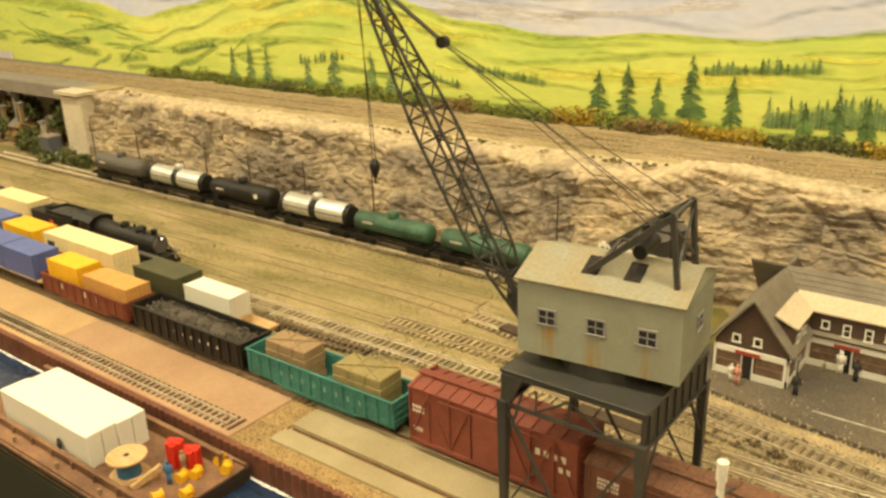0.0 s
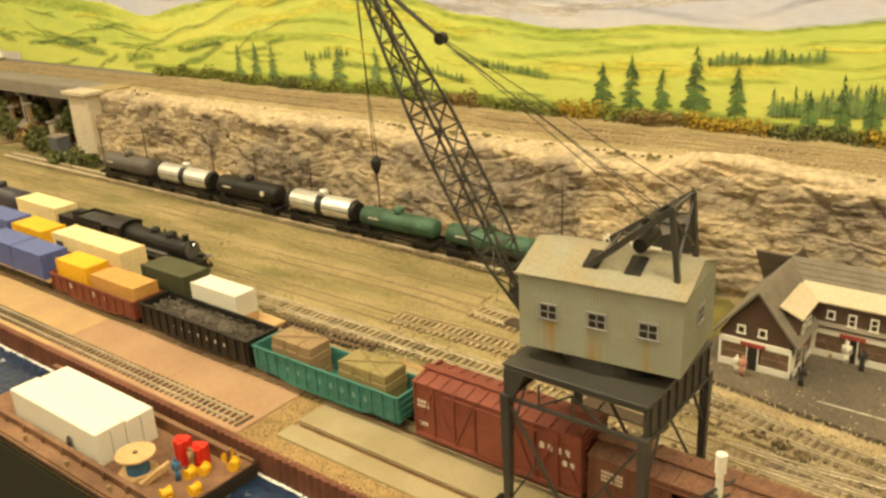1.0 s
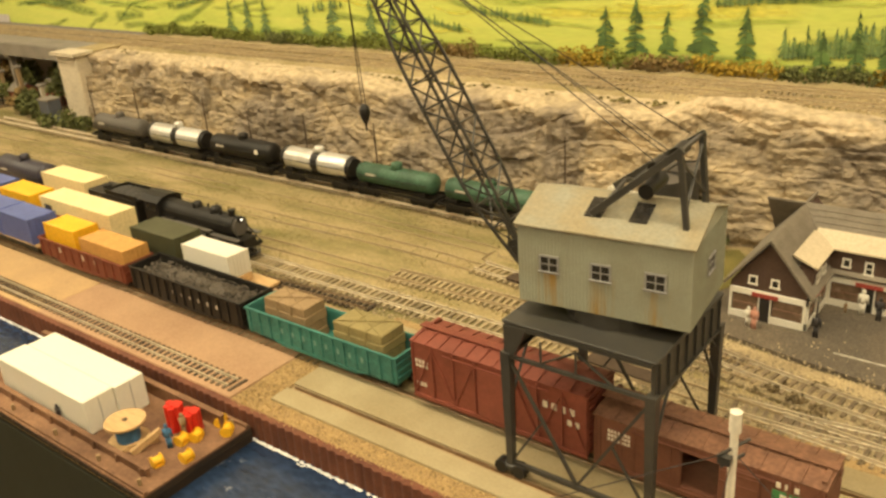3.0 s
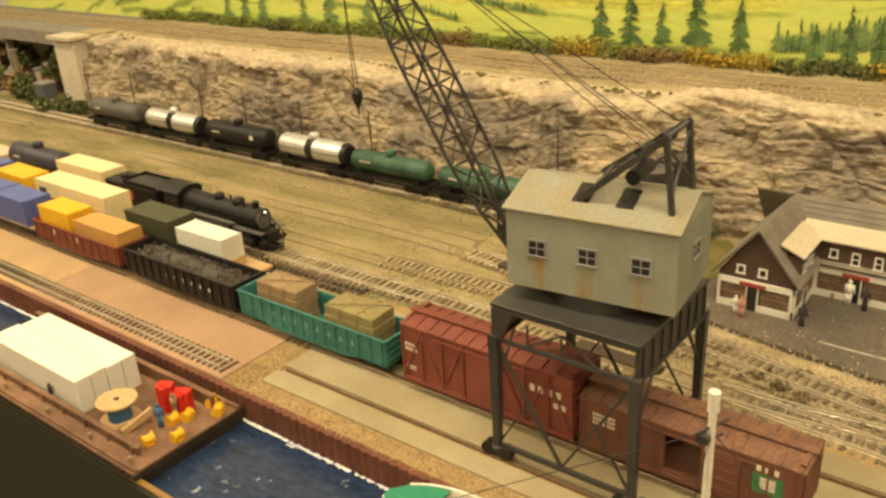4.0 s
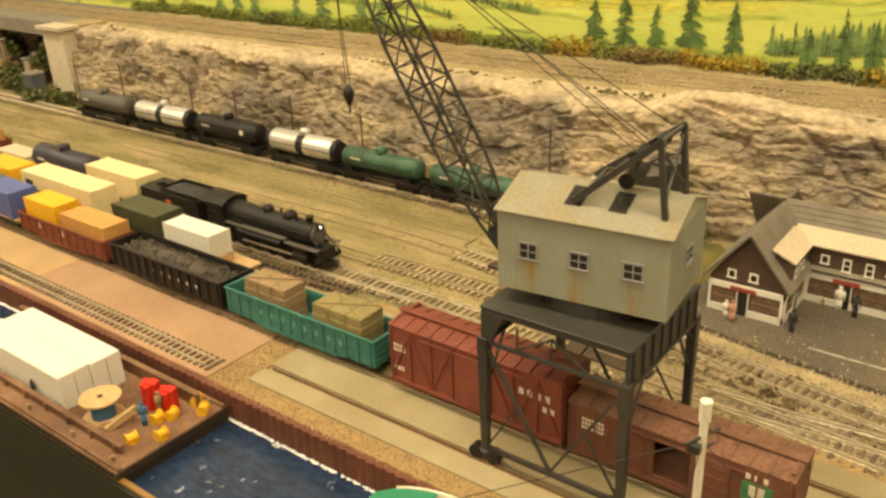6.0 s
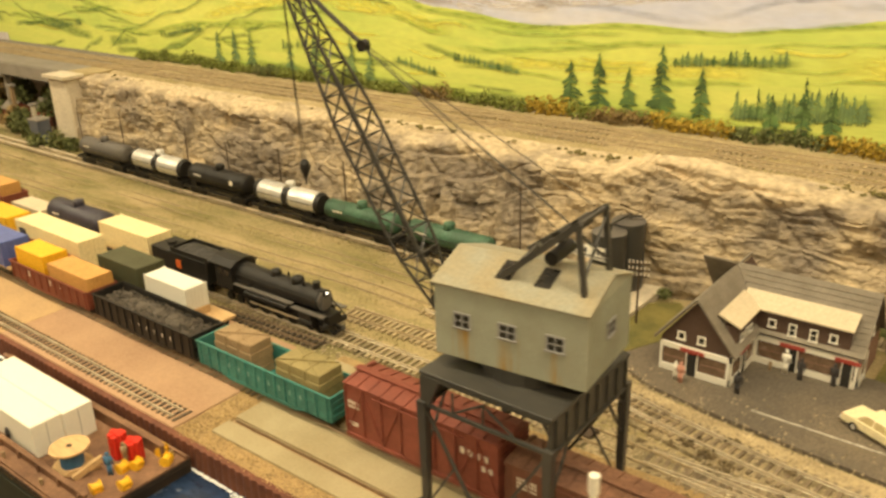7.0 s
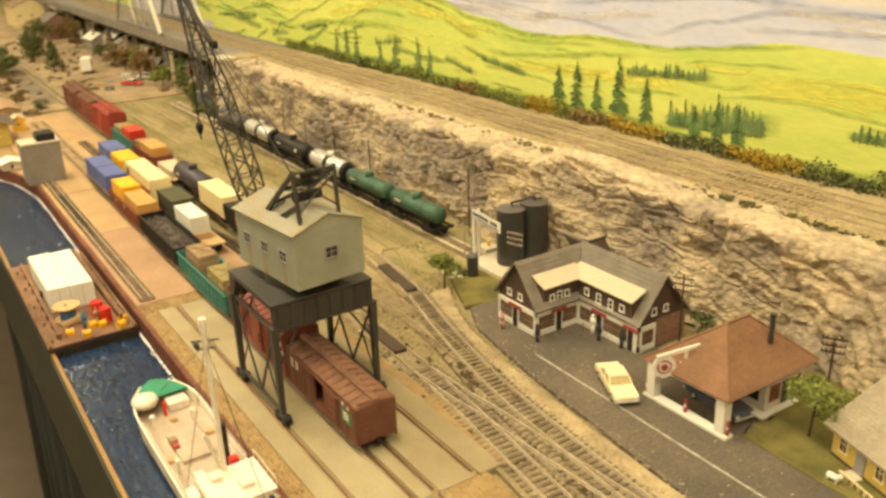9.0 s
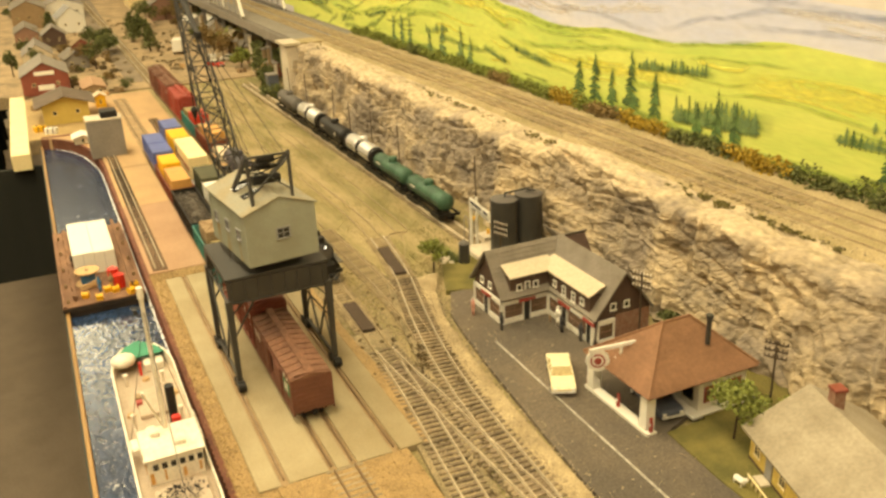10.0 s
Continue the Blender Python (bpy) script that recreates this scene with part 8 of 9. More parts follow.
telegraph_pole(-0.054, 0.731, 0.075, 3, 25, M_letter)
telegraph_pole(-0.261, 0.697, 0.064, 3, 20, M_letter)
telegraph_pole(0.076, 0.768, 0.055, 3, 30)
for x, h in ((-1.3, 0.075), (-1.175, 0.08), (-1.01, 0.078), (-0.915, 0.07), (-0.806, 0.076), (-0.686, 0.078), (-0.426, 0.092)):
    telegraph_pole(x, 0.752, h, 0, 0, None, rng.uniform(-3, 3))


# ---- small painted figures, one plain mesh each ----
def figure(x, y, z, h, material, label, turn=0):
    bm = B()
    s = h / 0.02
    for k in (-1, 1):
        cyl(bm, (k * 0.0011 * s, 0, 0), (k * 0.001 * s, 0, 0.0095 * s), 0.0009 * s, 8, 0.0012 * s)
        cyl(bm, (k * 0.0026 * s, 0, 0.016 * s), (k * 0.003 * s, 0.0006 * s, 0.009 * s), 0.0008 * s, 7, 0.0006 * s)
    lathe(bm, [(0.0014 * s, 0.009 * s), (0.002 * s, 0.011 * s), (0.0024 * s, 0.0158 * s), (0.0009 * s, 0.0168 * s)], 10)
    lathe(bm, [(0.0004 * s, 0.0166 * s), (0.0014 * s, 0.0178 * s), (0.0013 * s, 0.0193 * s), (0.0004 * s, 0.02 * s)], 10)
    ob = part("figurine", bm, material, None, "", True)
    ob.matrix_basis = pose(x, y, z, 0, 0, turn)
    return tagged(ob, label, "figurine", "painted figurines")


figure(-0.1845, 0.6215, 0.0008, 0.019, M_figure, "tiny painted figurine in pink before the store")
figure(-0.19, 0.624, 0.0008, 0.017, M_white, "tiny painted figurine in pale clothes before the store")
figure(-0.1415, 0.631, 0.0008, 0.02, M_figdark, "tiny painted figurine in black on the forecourt")
figure(-0.1215, 0.684, 0.0008, 0.022, M_white, "tiny painted figurine in white by the shop door")
figure(-0.1085, 0.68, 0.0008, 0.02, M_figdark, "tiny painted figurine in black by the shop")
figure(-0.0845, 0.686, 0.0008, 0.02, M_figdark, "tiny painted figurine in black at the shop corner")
figure(-0.133, 0.682, 0.0008, 0.009, M_kraft, "tiny painted brown figurine on the forecourt")

# ---- deck barge ----
barge = thing("deck_barge", "rust-brown deck barge with a low bulwark moored at the quay", "barge", "", pose(-0.567, 0.2925, -0.02))
BX0, BX1, BY0, BY1 = -0.70, -0.436, 0.2455, 0.3285
bm = B()
prism(bm, [(BX0, -0.0124), (BX1, -0.0124), (BX1 - 0.002, -0.026), (BX0 + 0.002, -0.026)], 1, BY0, BY1)
wpart("hull", bm, M_hull, barge)
wbox("deck_edge", BX0 + 0.0002, BX1 - 0.0002, BY0 - 0.0067, BY1 - 0.0002, -0.0123, -0.0084, M_hull, barge, "dark tarred edge of the deck")
wbox("deck", BX0 + 0.0004, BX1 - 0.0004, BY0 - 0.0065, BY1 - 0.0004, -0.0084, -0.0068, M_deckbrown, barge)
for k in range(40):
    x = BX0 + 0.006 + k * 0.0066
    wbox("rubbing_strake", x - 0.0005, x + 0.0005, BY0 - 0.0074, BY0 - 0.0067, -0.012, -0.0086, M_hull, barge)
for y0 in (BY0 + 0.007, BY1 - 0.0135):
    wbox("bulwark", BX0 + 0.012, BX1 - 0.014, y0, y0 + 0.0022, -0.0068, 0.0035 if y0 > 0.3 else -0.001, M_deckbrown, barge)
    wbox("cap_rail", BX0 + 0.011, BX1 - 0.013, y0 - 0.0008, y0 + 0.003, 0.0035 if y0 > 0.3 else -0.001, 0.0047 if y0 > 0.3 else 0.0002, M_deckbrown, barge)
for k in range(9):
    wbox("stanchion", BX0 + 0.02 + k * 0.028, BX0 + 0.0222 + k * 0.028, BY0 + 0.0052, BY0 + 0.0069, -0.0068, -0.001, M_deckbrown, barge)
for y in (BY0 - 0.004, BY1 - 0.003):
    wbox("fender_rail", BX0, BX1, y - 0.0012, y + 0.0012, -0.0068, -0.0045, M_deckbrown, barge)
    for x in (BX0 + 0.03, BX0 + 0.09, BX0 + 0.15, BX0 + 0.205, BX1 - 0.012):
        b_ = wpart("bollard", cyl(B(), (x, y + 0.004 * (1 if y < 0.29 else -1), -0.0068), (x, y + 0.004 * (1 if y < 0.29 else -1), -0.0022), 0.0014, 10), M_kraft, barge)
for x0, x1, y0, y1, lab in ((-0.648, -0.5262, 0.2585, 0.2825, "large plain white block on the barge deck"), (-0.645, -0.5242, 0.2827, 0.3065, "large white block beside its twin on the barge")):
    c = thing("deck_container", lab, "container", "barge cargo", pose((x0 + x1) / 2, (y0 + y1) / 2, -0.0068))
    part("body", bx(B(), -(x1 - x0) / 2, (x1 - x0) / 2, -(y1 - y0) / 2, (y1 - y0) / 2, 0, 0.0275, 0.0006), M_white, c)
    part("door_seam", bx(B(), (x1 - x0) / 2, (x1 - x0) / 2 + 0.0003, -0.0002, 0.0002, 0.002, 0.0255), M_greyframe, c)
spool = thing("cable_spool", "wooden cable spool with blue cable on the barge deck", "cable spool", "", pose(-0.4975, 0.271, -0.0068))
part("flange", cyl(B(), (0, 0, 0.0), (0, 0, 0.0015), 0.0142, 34), M_wood, spool)
part("flange", cyl(B(), (0, 0, 0.0155), (0, 0, 0.017), 0.0142, 34), M_wood, spool)
part("cable", cyl(B(), (0, 0, 0.0015), (0, 0, 0.0155), 0.0082, 26), M_figblue, spool, "blue wound cable")
part("hub", cyl(B(), (0, 0, 0.017), (0, 0, 0.0174), 0.002, 12), M_pole, spool)
for k in range(2):
    timber = tagged(part("timber", beam(B(), (-0.489 + k * 0.008, 0.262, -0.006), (-0.478 + k * 0.006, 0.2815, -0.004 + 0.009 * k), 0.0028, 0.0044), M_wood), "loose raw timber lying on the barge deck", "timber", "timbers")
for x, y, h in ((-0.4795, 0.2985, 0.0205), (-0.4675, 0.3035, 0.0165)):
    b = thing("drum_bundle", "bundle of bright red drums on the barge deck", "drums", "red drums", pose(x, y, -0.0068))
    for k in range(7):
        a = k * math.pi / 3
        rr = 0.0 if k == 6 else 0.0042
        part("drum", cyl(B(), (rr * math.cos(a), rr * math.sin(a), 0), (rr * math.cos(a), rr * math.sin(a), h - 0.0006 * (k % 3)), 0.0025, 12), M_redbarrel, b)
for x, y in ((-0.4425, 0.313), (-0.456, 0.297), (-0.4425, 0.2785), (-0.4555, 0.2645), (-0.461, 0.2885), (-0.4555, 0.318)):
    w = thing("deck_winch", "small bright yellow deck winch on the barge", "winch", "yellow winches", pose(x, y, -0.0068, 0, 0, 20 + 900 * y))
    part("drum", cyl(B(), (-0.003, 0, 0.0038), (0.003, 0, 0.0038), 0.003, 12), M_yellow, w)
    for s in (-1, 1):
        part("cheek", cyl(B(), (s * 0.003, 0, 0.0038), (s * 0.0038, 0, 0.0038), 0.0042, 12), M_yellow, w)
    part("bed", bx(B(), -0.0032, 0.0032, -0.003, 0.003, 0, 0.001), M_yellow, w)
figure(-0.4645, 0.281, -0.0068, 0.0195, M_figblue, "tiny painted figurine in blue on the barge", 40)
figure(-0.4655, 0.2945, -0.0068, 0.02, M_kraft, "tiny painted figurine in brown on the barge", -60)
figure(-0.563, 0.2565, -0.0068, 0.015, M_figdark, "tiny dark figurine beside the white block")

# ---- harbour vessel ----
boat = thing("fishing_boat", "weathered white harbour boat with a green-trimmed rounded end, mast and wheelhouse", "boat", "", pose(-0.1, 0.3, -0.02))


def hull_half(u):
    """Half beam from the rounded end (0) to the far end (1)."""
    return 0.0275 * min(1.0, math.sin(min(1.0, u / 0.15) * math.pi / 2) ** 0.5) * (1.0 if u < 0.75 else 1 - 0.8 * ((u - 0.75) / 0.25) ** 2)


BL0, BL1, BYC = -0.272, 0.075, 0.2995
bm = B()
rows = []
for i in range(49):
    u = max(0.0015, i / 48)
    x = BL0 + (BL1 - BL0) * i / 48
    w = hull_half(u)
    sheer = 0.0075 + 0.006 * max(0, 0.25 - u) / 0.25 + 0.009 * max(0, u - 0.5) ** 1.5
    ring = [(-w * 0.62, -0.0245), (-w * 0.9, -0.014), (-w, sheer), (-w + 0.0016, sheer), (-w + 0.0016, 0.0), (w - 0.0016, 0.0), (w - 0.0016, sheer), (w, sheer), (w * 0.9, -0.014), (w * 0.62, -0.0245)]
    rows.append([bm.verts.new((x, BYC + a, b)) for a, b in ring])
for a, b in zip(rows, rows[1:]):
    for k in range(9):
        f = bm.faces.new((a[k], b[k], b[k + 1], a[k + 1]))
        f.material_index = 1 if k == 4 else 0
bm.faces.new(rows[0])
bm.faces.new(list(reversed(rows[-1])))
bmesh.ops.recalc_face_normals(bm, faces=bm.faces[:])
hull_ob = wpart("hull", bm, M_boatwhite, boat, "white hull with rust weeps")
hull_ob.data.materials.append(M_boatdeck)
bm = B()
prev = None
for i in range(12):
    u = max(0.0015, i / 48)
    x = BL0 + (BL1 - BL0) * i / 48
    w = hull_half(u) - 0.0012
    z = 0.0082 + 0.006 * max(0, 0.25 - u) / 0.25
    cur = [bm.verts.new((x, BYC - w, z)), bm.verts.new((x, BYC + w, z)), bm.verts.new((x, BYC + w, z - 0.001)), bm.verts.new((x, BYC - w, z - 0.001))]
    if prev and i < 5:
        for k in range(4):
            bm.faces.new((prev[k], cur[k], cur[(k + 1) % 4], prev[(k + 1) % 4]))
    prev = cur
bmesh.ops.recalc_face_normals(bm, faces=bm.faces[:])
wpart("end_deck", bm, M_boatgreen, boat, "green painted end deck")
bm = B()
for s in (-1, 1):
    prev = None
    for i in range(49):
        u = max(0.0015, i / 48)
        x = BL0 + (BL1 - BL0) * i / 48
        w = hull_half(u)
        sheer = 0.0075 + 0.006 * max(0, 0.25 - u) / 0.25 + 0.009 * max(0, u - 0.5) ** 1.5
        cur = Vector((x, BYC + s * (w - 0.0006), sheer + 0.0006))
        if prev is not None and i > 1:
            beam(bm, prev, cur, 0.0016, 0.0012)
        prev = cur
wpart("gunwale", bm, M_boatwhite, boat)
bm = lathe(B(), [(0.0098, 0.011), (0.0112, 0.0145), (0.0098, 0.0175), (0.003, 0.0188)], 22, (-0.24, 0.2845, -0.001))
wpart("life_raft", bm, M_boatwhite, boat, "white oval life raft", True)
wbox("hatch", -0.248, -0.232, 0.301, 0.319, 0.0, 0.008, M_boatwhite, boat, "", 0.0008)
wbox("hatch", -0.195, -0.15, 0.287, 0.313, 0.0, 0.0035, M_boatdeck, boat, "", 0.0006)
wbox("wheelhouse", -0.0925, -0.052, 0.2815, 0.3225, 0.0, 0.0225, M_boatwhite, boat, "white wheelhouse with rust stains", 0.0006)
wbox("wheelhouse_roof", -0.0945, -0.0505, 0.2795, 0.3245, 0.0225, 0.024, M_boatwhite, boat)
for k in range(6):
    y = 0.2855 + k * 0.0065
    wbox("wheelhouse_window", -0.0519, -0.0515, y, y + 0.004, 0.0135, 0.0185, M_glassdark, boat)
wbox("rust_patch", -0.0521, -0.0517, 0.2825, 0.2855, 0.002, 0.0115, M_orange, boat)
for y in (0.2795, 0.3245):
    bm = B()
    for k in range(6):
        cyl(bm, (-0.094 + k * 0.0085, y, 0.024), (-0.094 + k * 0.0085, y, 0.031), 0.0003, 5)
    cyl(bm, (-0.094, y, 0.031), (-0.0515, y, 0.031), 0.0003, 5)
    wpart("railing", bm, M_boatwhite, boat)
wpart("smokestack", cyl(B(), (-0.121, 0.3115, 0.0), (-0.121, 0.3115, 0.043), 0.0038, 16), M_black, boat)
wbox("winch", -0.103, -0.097, 0.308, 0.315, 0.0, 0.0265, M_redbarrel, boat, "red winch", 0.0008)
wbox("winch", -0.232, -0.228, 0.296, 0.2985, 0.0, 0.0125, M_redbarrel, boat, "red post")
wbox("hold_cover", -0.038, -0.005, 0.283, 0.322, 0.0, 0.008, M_boatdeck, boat, "", 0.002)
for x, y, h in ((-0.215, 0.283, 0.009), (-0.208, 0.314, 0.008), (-0.14, 0.281, 0.010), (-0.137, 0.319, 0.009)):
    wpart("vent", lathe(B(), [(0.0013, 0.0), (0.0013, h), (0.0024, h + 0.001), (0.0022, h + 0.003), (0.0006, h + 0.0035)], 12, (x, y, 0.0)), M_boatwhite, boat, "white cowl vent")
for x, y, r in ((-0.182, 0.319, 0.0042), (-0.16, 0.2805, 0.0038), (-0.218, 0.3, 0.0036)):
    for k in range(3):
        wpart("rope_coil", cyl(B(), (x, y, 0.0009 * k), (x, y, 0.0009 * k + 0.0008), r - 0.0004 * k, 16), M_wood, boat)
for x0, x1, y0, y1, m_, lab in ((-0.186, -0.178, 0.2865, 0.2925, M_kraft, "brown fish box"), (-0.176, -0.169, 0.2865, 0.2915, M_redletter, "dull red fish box"), (-0.128, -0.119, 0.2885, 0.2955, M_boatwhite, "white fish box"), (-0.112, -0.106, 0.2815, 0.2875, M_boatwhite, "white locker")):
    wbox("fish_box", x0, x1, y0, y1, 0.0, 0.006, m_, boat, lab, 0.0005)
for x0, x1, y0, y1 in ((-0.0880, -0.0800, 0.2885, 0.2955), (-0.0720, -0.0610, 0.3035, 0.3125)):
    wbox("roof_locker", x0, x1, y0, y1, 0.024, 0.028, M_boatwhite, boat, "", 0.0005)
for x0, x1, z0_, z1_ in ((-0.09, -0.0865, 0.004, 0.017), (-0.077, -0.075, 0.002, 0.0135), (-0.064, -0.0605, 0.006, 0.019)):
    wbox("rust_streak", x0, x1, 0.2811, 0.2815, z0_, z1_, M_orange, boat)
for y0, y1, z0_, z1_ in ((0.293, 0.2945, 0.003, 0.0125), (0.3065, 0.309, 0.002, 0.010), (0.3185, 0.3205, 0.004, 0.012)):
    wbox("rust_streak", -0.0521, -0.0517, y0, y1, z0_, z1_, M_orange, boat)
for sy in (-1, 1):
    bm = B()
    for k in range(16):
        x = -0.205 + k * 0.0125
        y = BYC + sy * 0.0262
        cyl(bm, (x, y, 0.008), (x, y, 0.0145), 0.0003, 5)
    cyl(bm, (-0.205, BYC + sy * 0.0262, 0.0145), (-0.0175, BYC + sy * 0.0262, 0.0145), 0.0003, 5)
    wpart("deck_railing", bm, M_boatwhite, boat)
bm = foliage(B(), (-0.024, 0.3025, 0.0085), (0.014, 0.019, 0.0025), 260, 0.0012, rng)
wpart("fishing_net", bm, M_figdark, boat, "dark heaped net")
wbox("side_boat", -0.098, -0.082, 0.2735, 0.2815, 0.0135, 0.017, M_boatwhite, boat, "small white tender boat", 0.0015)
bm = cyl(B(), (-0.0915, 0.3015, 0.0), (-0.0915, 0.3015, 0.139), 0.0022, 12, 0.0016)
cyl(bm, (-0.0915, 0.3015, 0.1355), (-0.0915, 0.3015, 0.1445), 0.0024, 12)
mast = wpart("mast", bm, M_boatwhite, boat, "tall white mast")
bm = B()
for z, w in ((0.128, 0.0085), (0.122, 0.006)):
    cyl(bm, (-0.0915 - w * 0.4, 0.3015 - w, z), (-0.0915 + w * 0.4, 0.3015 + w, z), 0.0007, 6)
bx(bm, -0.095, -0.09, 0.294, 0.297, 0.124, 0.1275)
wpart("crosstree", bm, M_crane, mast)
bm = B()
for q in ((-0.25, 0.30, 0.012), (0.04, 0.30, 0.012), (-0.1, 0.274, 0.008), (-0.1, 0.325, 0.008)):
    cyl(bm, (-0.0915, 0.3015, 0.126), q, 0.00025, 4)
wpart("rigging", bm, M_figdark, mast)
bm = cyl(B(), (-0.094, 0.3, 0.024), (-0.085, 0.289, 0.062), 0.0011, 8)
wpart("derrick", bm, M_boatwhite, mast)


# ---- far harbour and town ----
bin_ = thing("coal_bin", "plain grey square bin tower with a black top on the pier", "bin", "", pose(-1.066, 0.35, 0))
part("body", bx(B(), -0.022, 0.022, -0.029, 0.029, 0.0, 0.066, 0.001), M_girder, bin_)
part("rim", bx(B(), -0.023, 0.023, -0.030, 0.030, 0.066, 0.0685), M_concrete, bin_)
part("hopper", bx(B(), -0.016, 0.016, -0.004, 0.024, 0.0685, 0.08, 0.001), M_black, bin_, "black hopper")


def simple_house(label, x, y, lx, ly, h, rise, wall, roof_m, turn=0, windows=2, name="house", overhang=0.004):
    b = thing(name, label, "building", "town buildings", pose(x, y, 0, 0, 0, turn))
    part("wall", prism(B(), [(-ly / 2, 0), (ly / 2, 0), (ly / 2, h), (0, h + rise - 0.001), (-ly / 2, h)], 0, -lx / 2, lx / 2), wall, b)
    for s in (-1, 1):
        ye = s * (ly / 2 + overhang)
        drop = rise * overhang / (ly / 2)
        part("roof", prism(B(), [(ye, h - drop), (ye, h - drop + 0.0014), (0, h + rise + 0.0012), (0, h + rise)], 0, -lx / 2 - overhang, lx / 2 + overhang), roof_m, b)
    for k in range(windows):
        yy = -ly / 2 + ly * (k + 0.5) / windows
        window_unit(b, min(0.008, ly * 0.16), 0.009, "x", (lx / 2, yy, h * 0.55), M_cream, 1, 1)
        xx = -lx / 2 + lx * (k + 0.5) / windows
        window_unit(b, min(0.008, lx * 0.16), 0.009, "y", (xx, -ly / 2, h * 0.55), M_cream, 1, 1)
    return b


M_townroad = mat("town_street", (0.24, 0.185, 0.12), 0.9, col2=(0.15, 0.118, 0.08), scale=14, amount=1.0)
simple_house("yellow harbour station with a broad brown roof", -1.42, 0.300, 0.095, 0.088, 0.042, 0.015, M_housewall, M_brownroof, 0, 2, "station_building", 0.015)
simple_house("small yellow shed behind the station", -1.50, 0.375, 0.03, 0.022, 0.026, 0.006, M_yellow, M_tanroof, 0, 1, "shed")
simple_house("small grey waiting shed on the pier", -1.19, 0.315, 0.035, 0.03, 0.012, 0.005, M_concrete, M_white, 0, 1, "shed")
red_shed = simple_house("red shed with a curved grey roof", -1.80, 0.275, 0.16, 0.105, 0.046, 0.03, M_oxide, M_girder, 0, 2, "warehouse", 0.003)
simple_house("pink-brown flat shed by the far yard", -1.70, 0.375, 0.12, 0.05, 0.018, 0.008, M_kraft, M_apron, 0, 2, "shed", 0.003)
simple_house("white town house with a grey roof", -2.95, 0.40, 0.12, 0.09, 0.055, 0.035, M_white, M_greyframe, 5, 2)
simple_house("red cottage with a brown roof", -2.42, 0.40, 0.07, 0.06, 0.02, 0.02, M_oxide, M_kraft, 0, 1)
simple_house("grey-roofed white far town building", -3.5, 0.40, 0.2, 0.16, 0.05, 0.03, M_white, M_girder, 0, 3)
simple_house("red workman's hut under the viaduct", -1.55, 0.83, 0.04, 0.035, 0.035, 0.012, M_oxide, M_shingle, 10, 1, "hut", 0.003)
simple_house("weathered tan shed under the viaduct", -1.85, 0.86, 0.06, 0.045, 0.035, 0.015, M_kraft, M_tanroof, -10, 1, "shed", 0.004)
simple_house("pale-roofed shop at the far yard", -2.55, 0.84, 0.08, 0.07, 0.045, 0.02, M_greencont, M_white, 12, 2)
simple_house("tan far town building with grey roof", -2.3, 0.27, 0.16, 0.08, 0.025, 0.03, M_tanroof, M_girder, 0, 2, "house", 0.003)
simple_house("dark brick far town building", -3.1, 0.75, 0.14, 0.1, 0.06, 0.03, M_brick, M_shingle, 0, 3)
simple_house("weathered grey shed in the far town", -2.1, 0.36, 0.09, 0.06, 0.03, 0.02, M_girder, M_shingle, 8, 2, "shed", 0.004)
simple_house("brown shed beside the far street", -2.65, 0.33, 0.12, 0.07, 0.035, 0.025, M_siding, M_girder, 0, 2, "shed", 0.004)
simple_house("low brick warehouse in the far town", -2.75, 0.25, 0.2, 0.07, 0.04, 0.02, M_brick, M_shingle, 0, 3, "warehouse", 0.004)
simple_house("dark gabled house near the viaduct", -1.98, 0.80, 0.05, 0.05, 0.03, 0.02, M_siding, M_shingle, 30, 1, "house", 0.004)
simple_house("tan cabin below the viaduct", -1.72, 0.79, 0.045, 0.04, 0.028, 0.018, M_tanroof, M_kraft, -15, 1, "cabin", 0.004)
simple_house("brown far town block with grey roof", -3.3, 0.27, 0.3, 0.12, 0.07, 0.03, M_kraft, M_shingle, 0, 3)
simple_house("cream far town building with brown roof", -3.7, 0.75, 0.2, 0.14, 0.08, 0.03, M_cream, M_kraft, 0, 3)
for z0_, z1_, w_ in ((0.012, 0.024, 0.018), (0.047, 0.056, 0.022)):
    part("sign_panel", bx(B(), 0.0802, 0.0815, -w_, w_, z0_, z1_), M_white, red_shed, "white sign panel on the gable")
town_brush = []
for _ in range(420):
    x, y = -1.66 - 1.5 * rng.random() ** 1.2, rng.uniform(0.225, 0.77)
    if 0.495 < y < 0.54 or (x > -1.9 and y > 0.62):
        continue
    if noise.noise(Vector((x * 6, y * 9, 1.0))) > -0.05:
        town_brush.append((x, y, 0.0, rng.uniform(0.005, 0.014), 26))
bm = B()
for x, y, z, r, n in town_brush:
    foliage(bm, (x, y, z + r * 0.2), (r, r * 0.8, r * 0.45), n, 0.0024, rng)
tagged(part("town_weeds", bm, M_scrub), "brown weeds and brush over the town ground", "weeds", "", "stuff")
for k, (x, y, h) in enumerate(((-2.5, 0.565, 0.10), (-2.25, 0.585, 0.09), (-2.62, 0.6, 0.08), (-2.9, 0.33, 0.08))):
    co = thing("conifer", "dark green column-shaped conifer in the far town", "tree", "trees", pose(x, y, 0))
    part("trunk", cyl(B(), (0, 0, -0.002), (0, 0, h * 0.9), 0.0025, 7, 0.0008), M_pole, co)
    bm = B()
    for q in range(9):
        u = q / 9
        foliage(bm, (0, 0, h * (0.16 + 0.82 * u)), (0.026 * (1 - u) + 0.006, 0.026 * (1 - u) + 0.006, h * 0.08), 75, 0.0036, rng)
    part("crown", bm, M_leafdark, co)
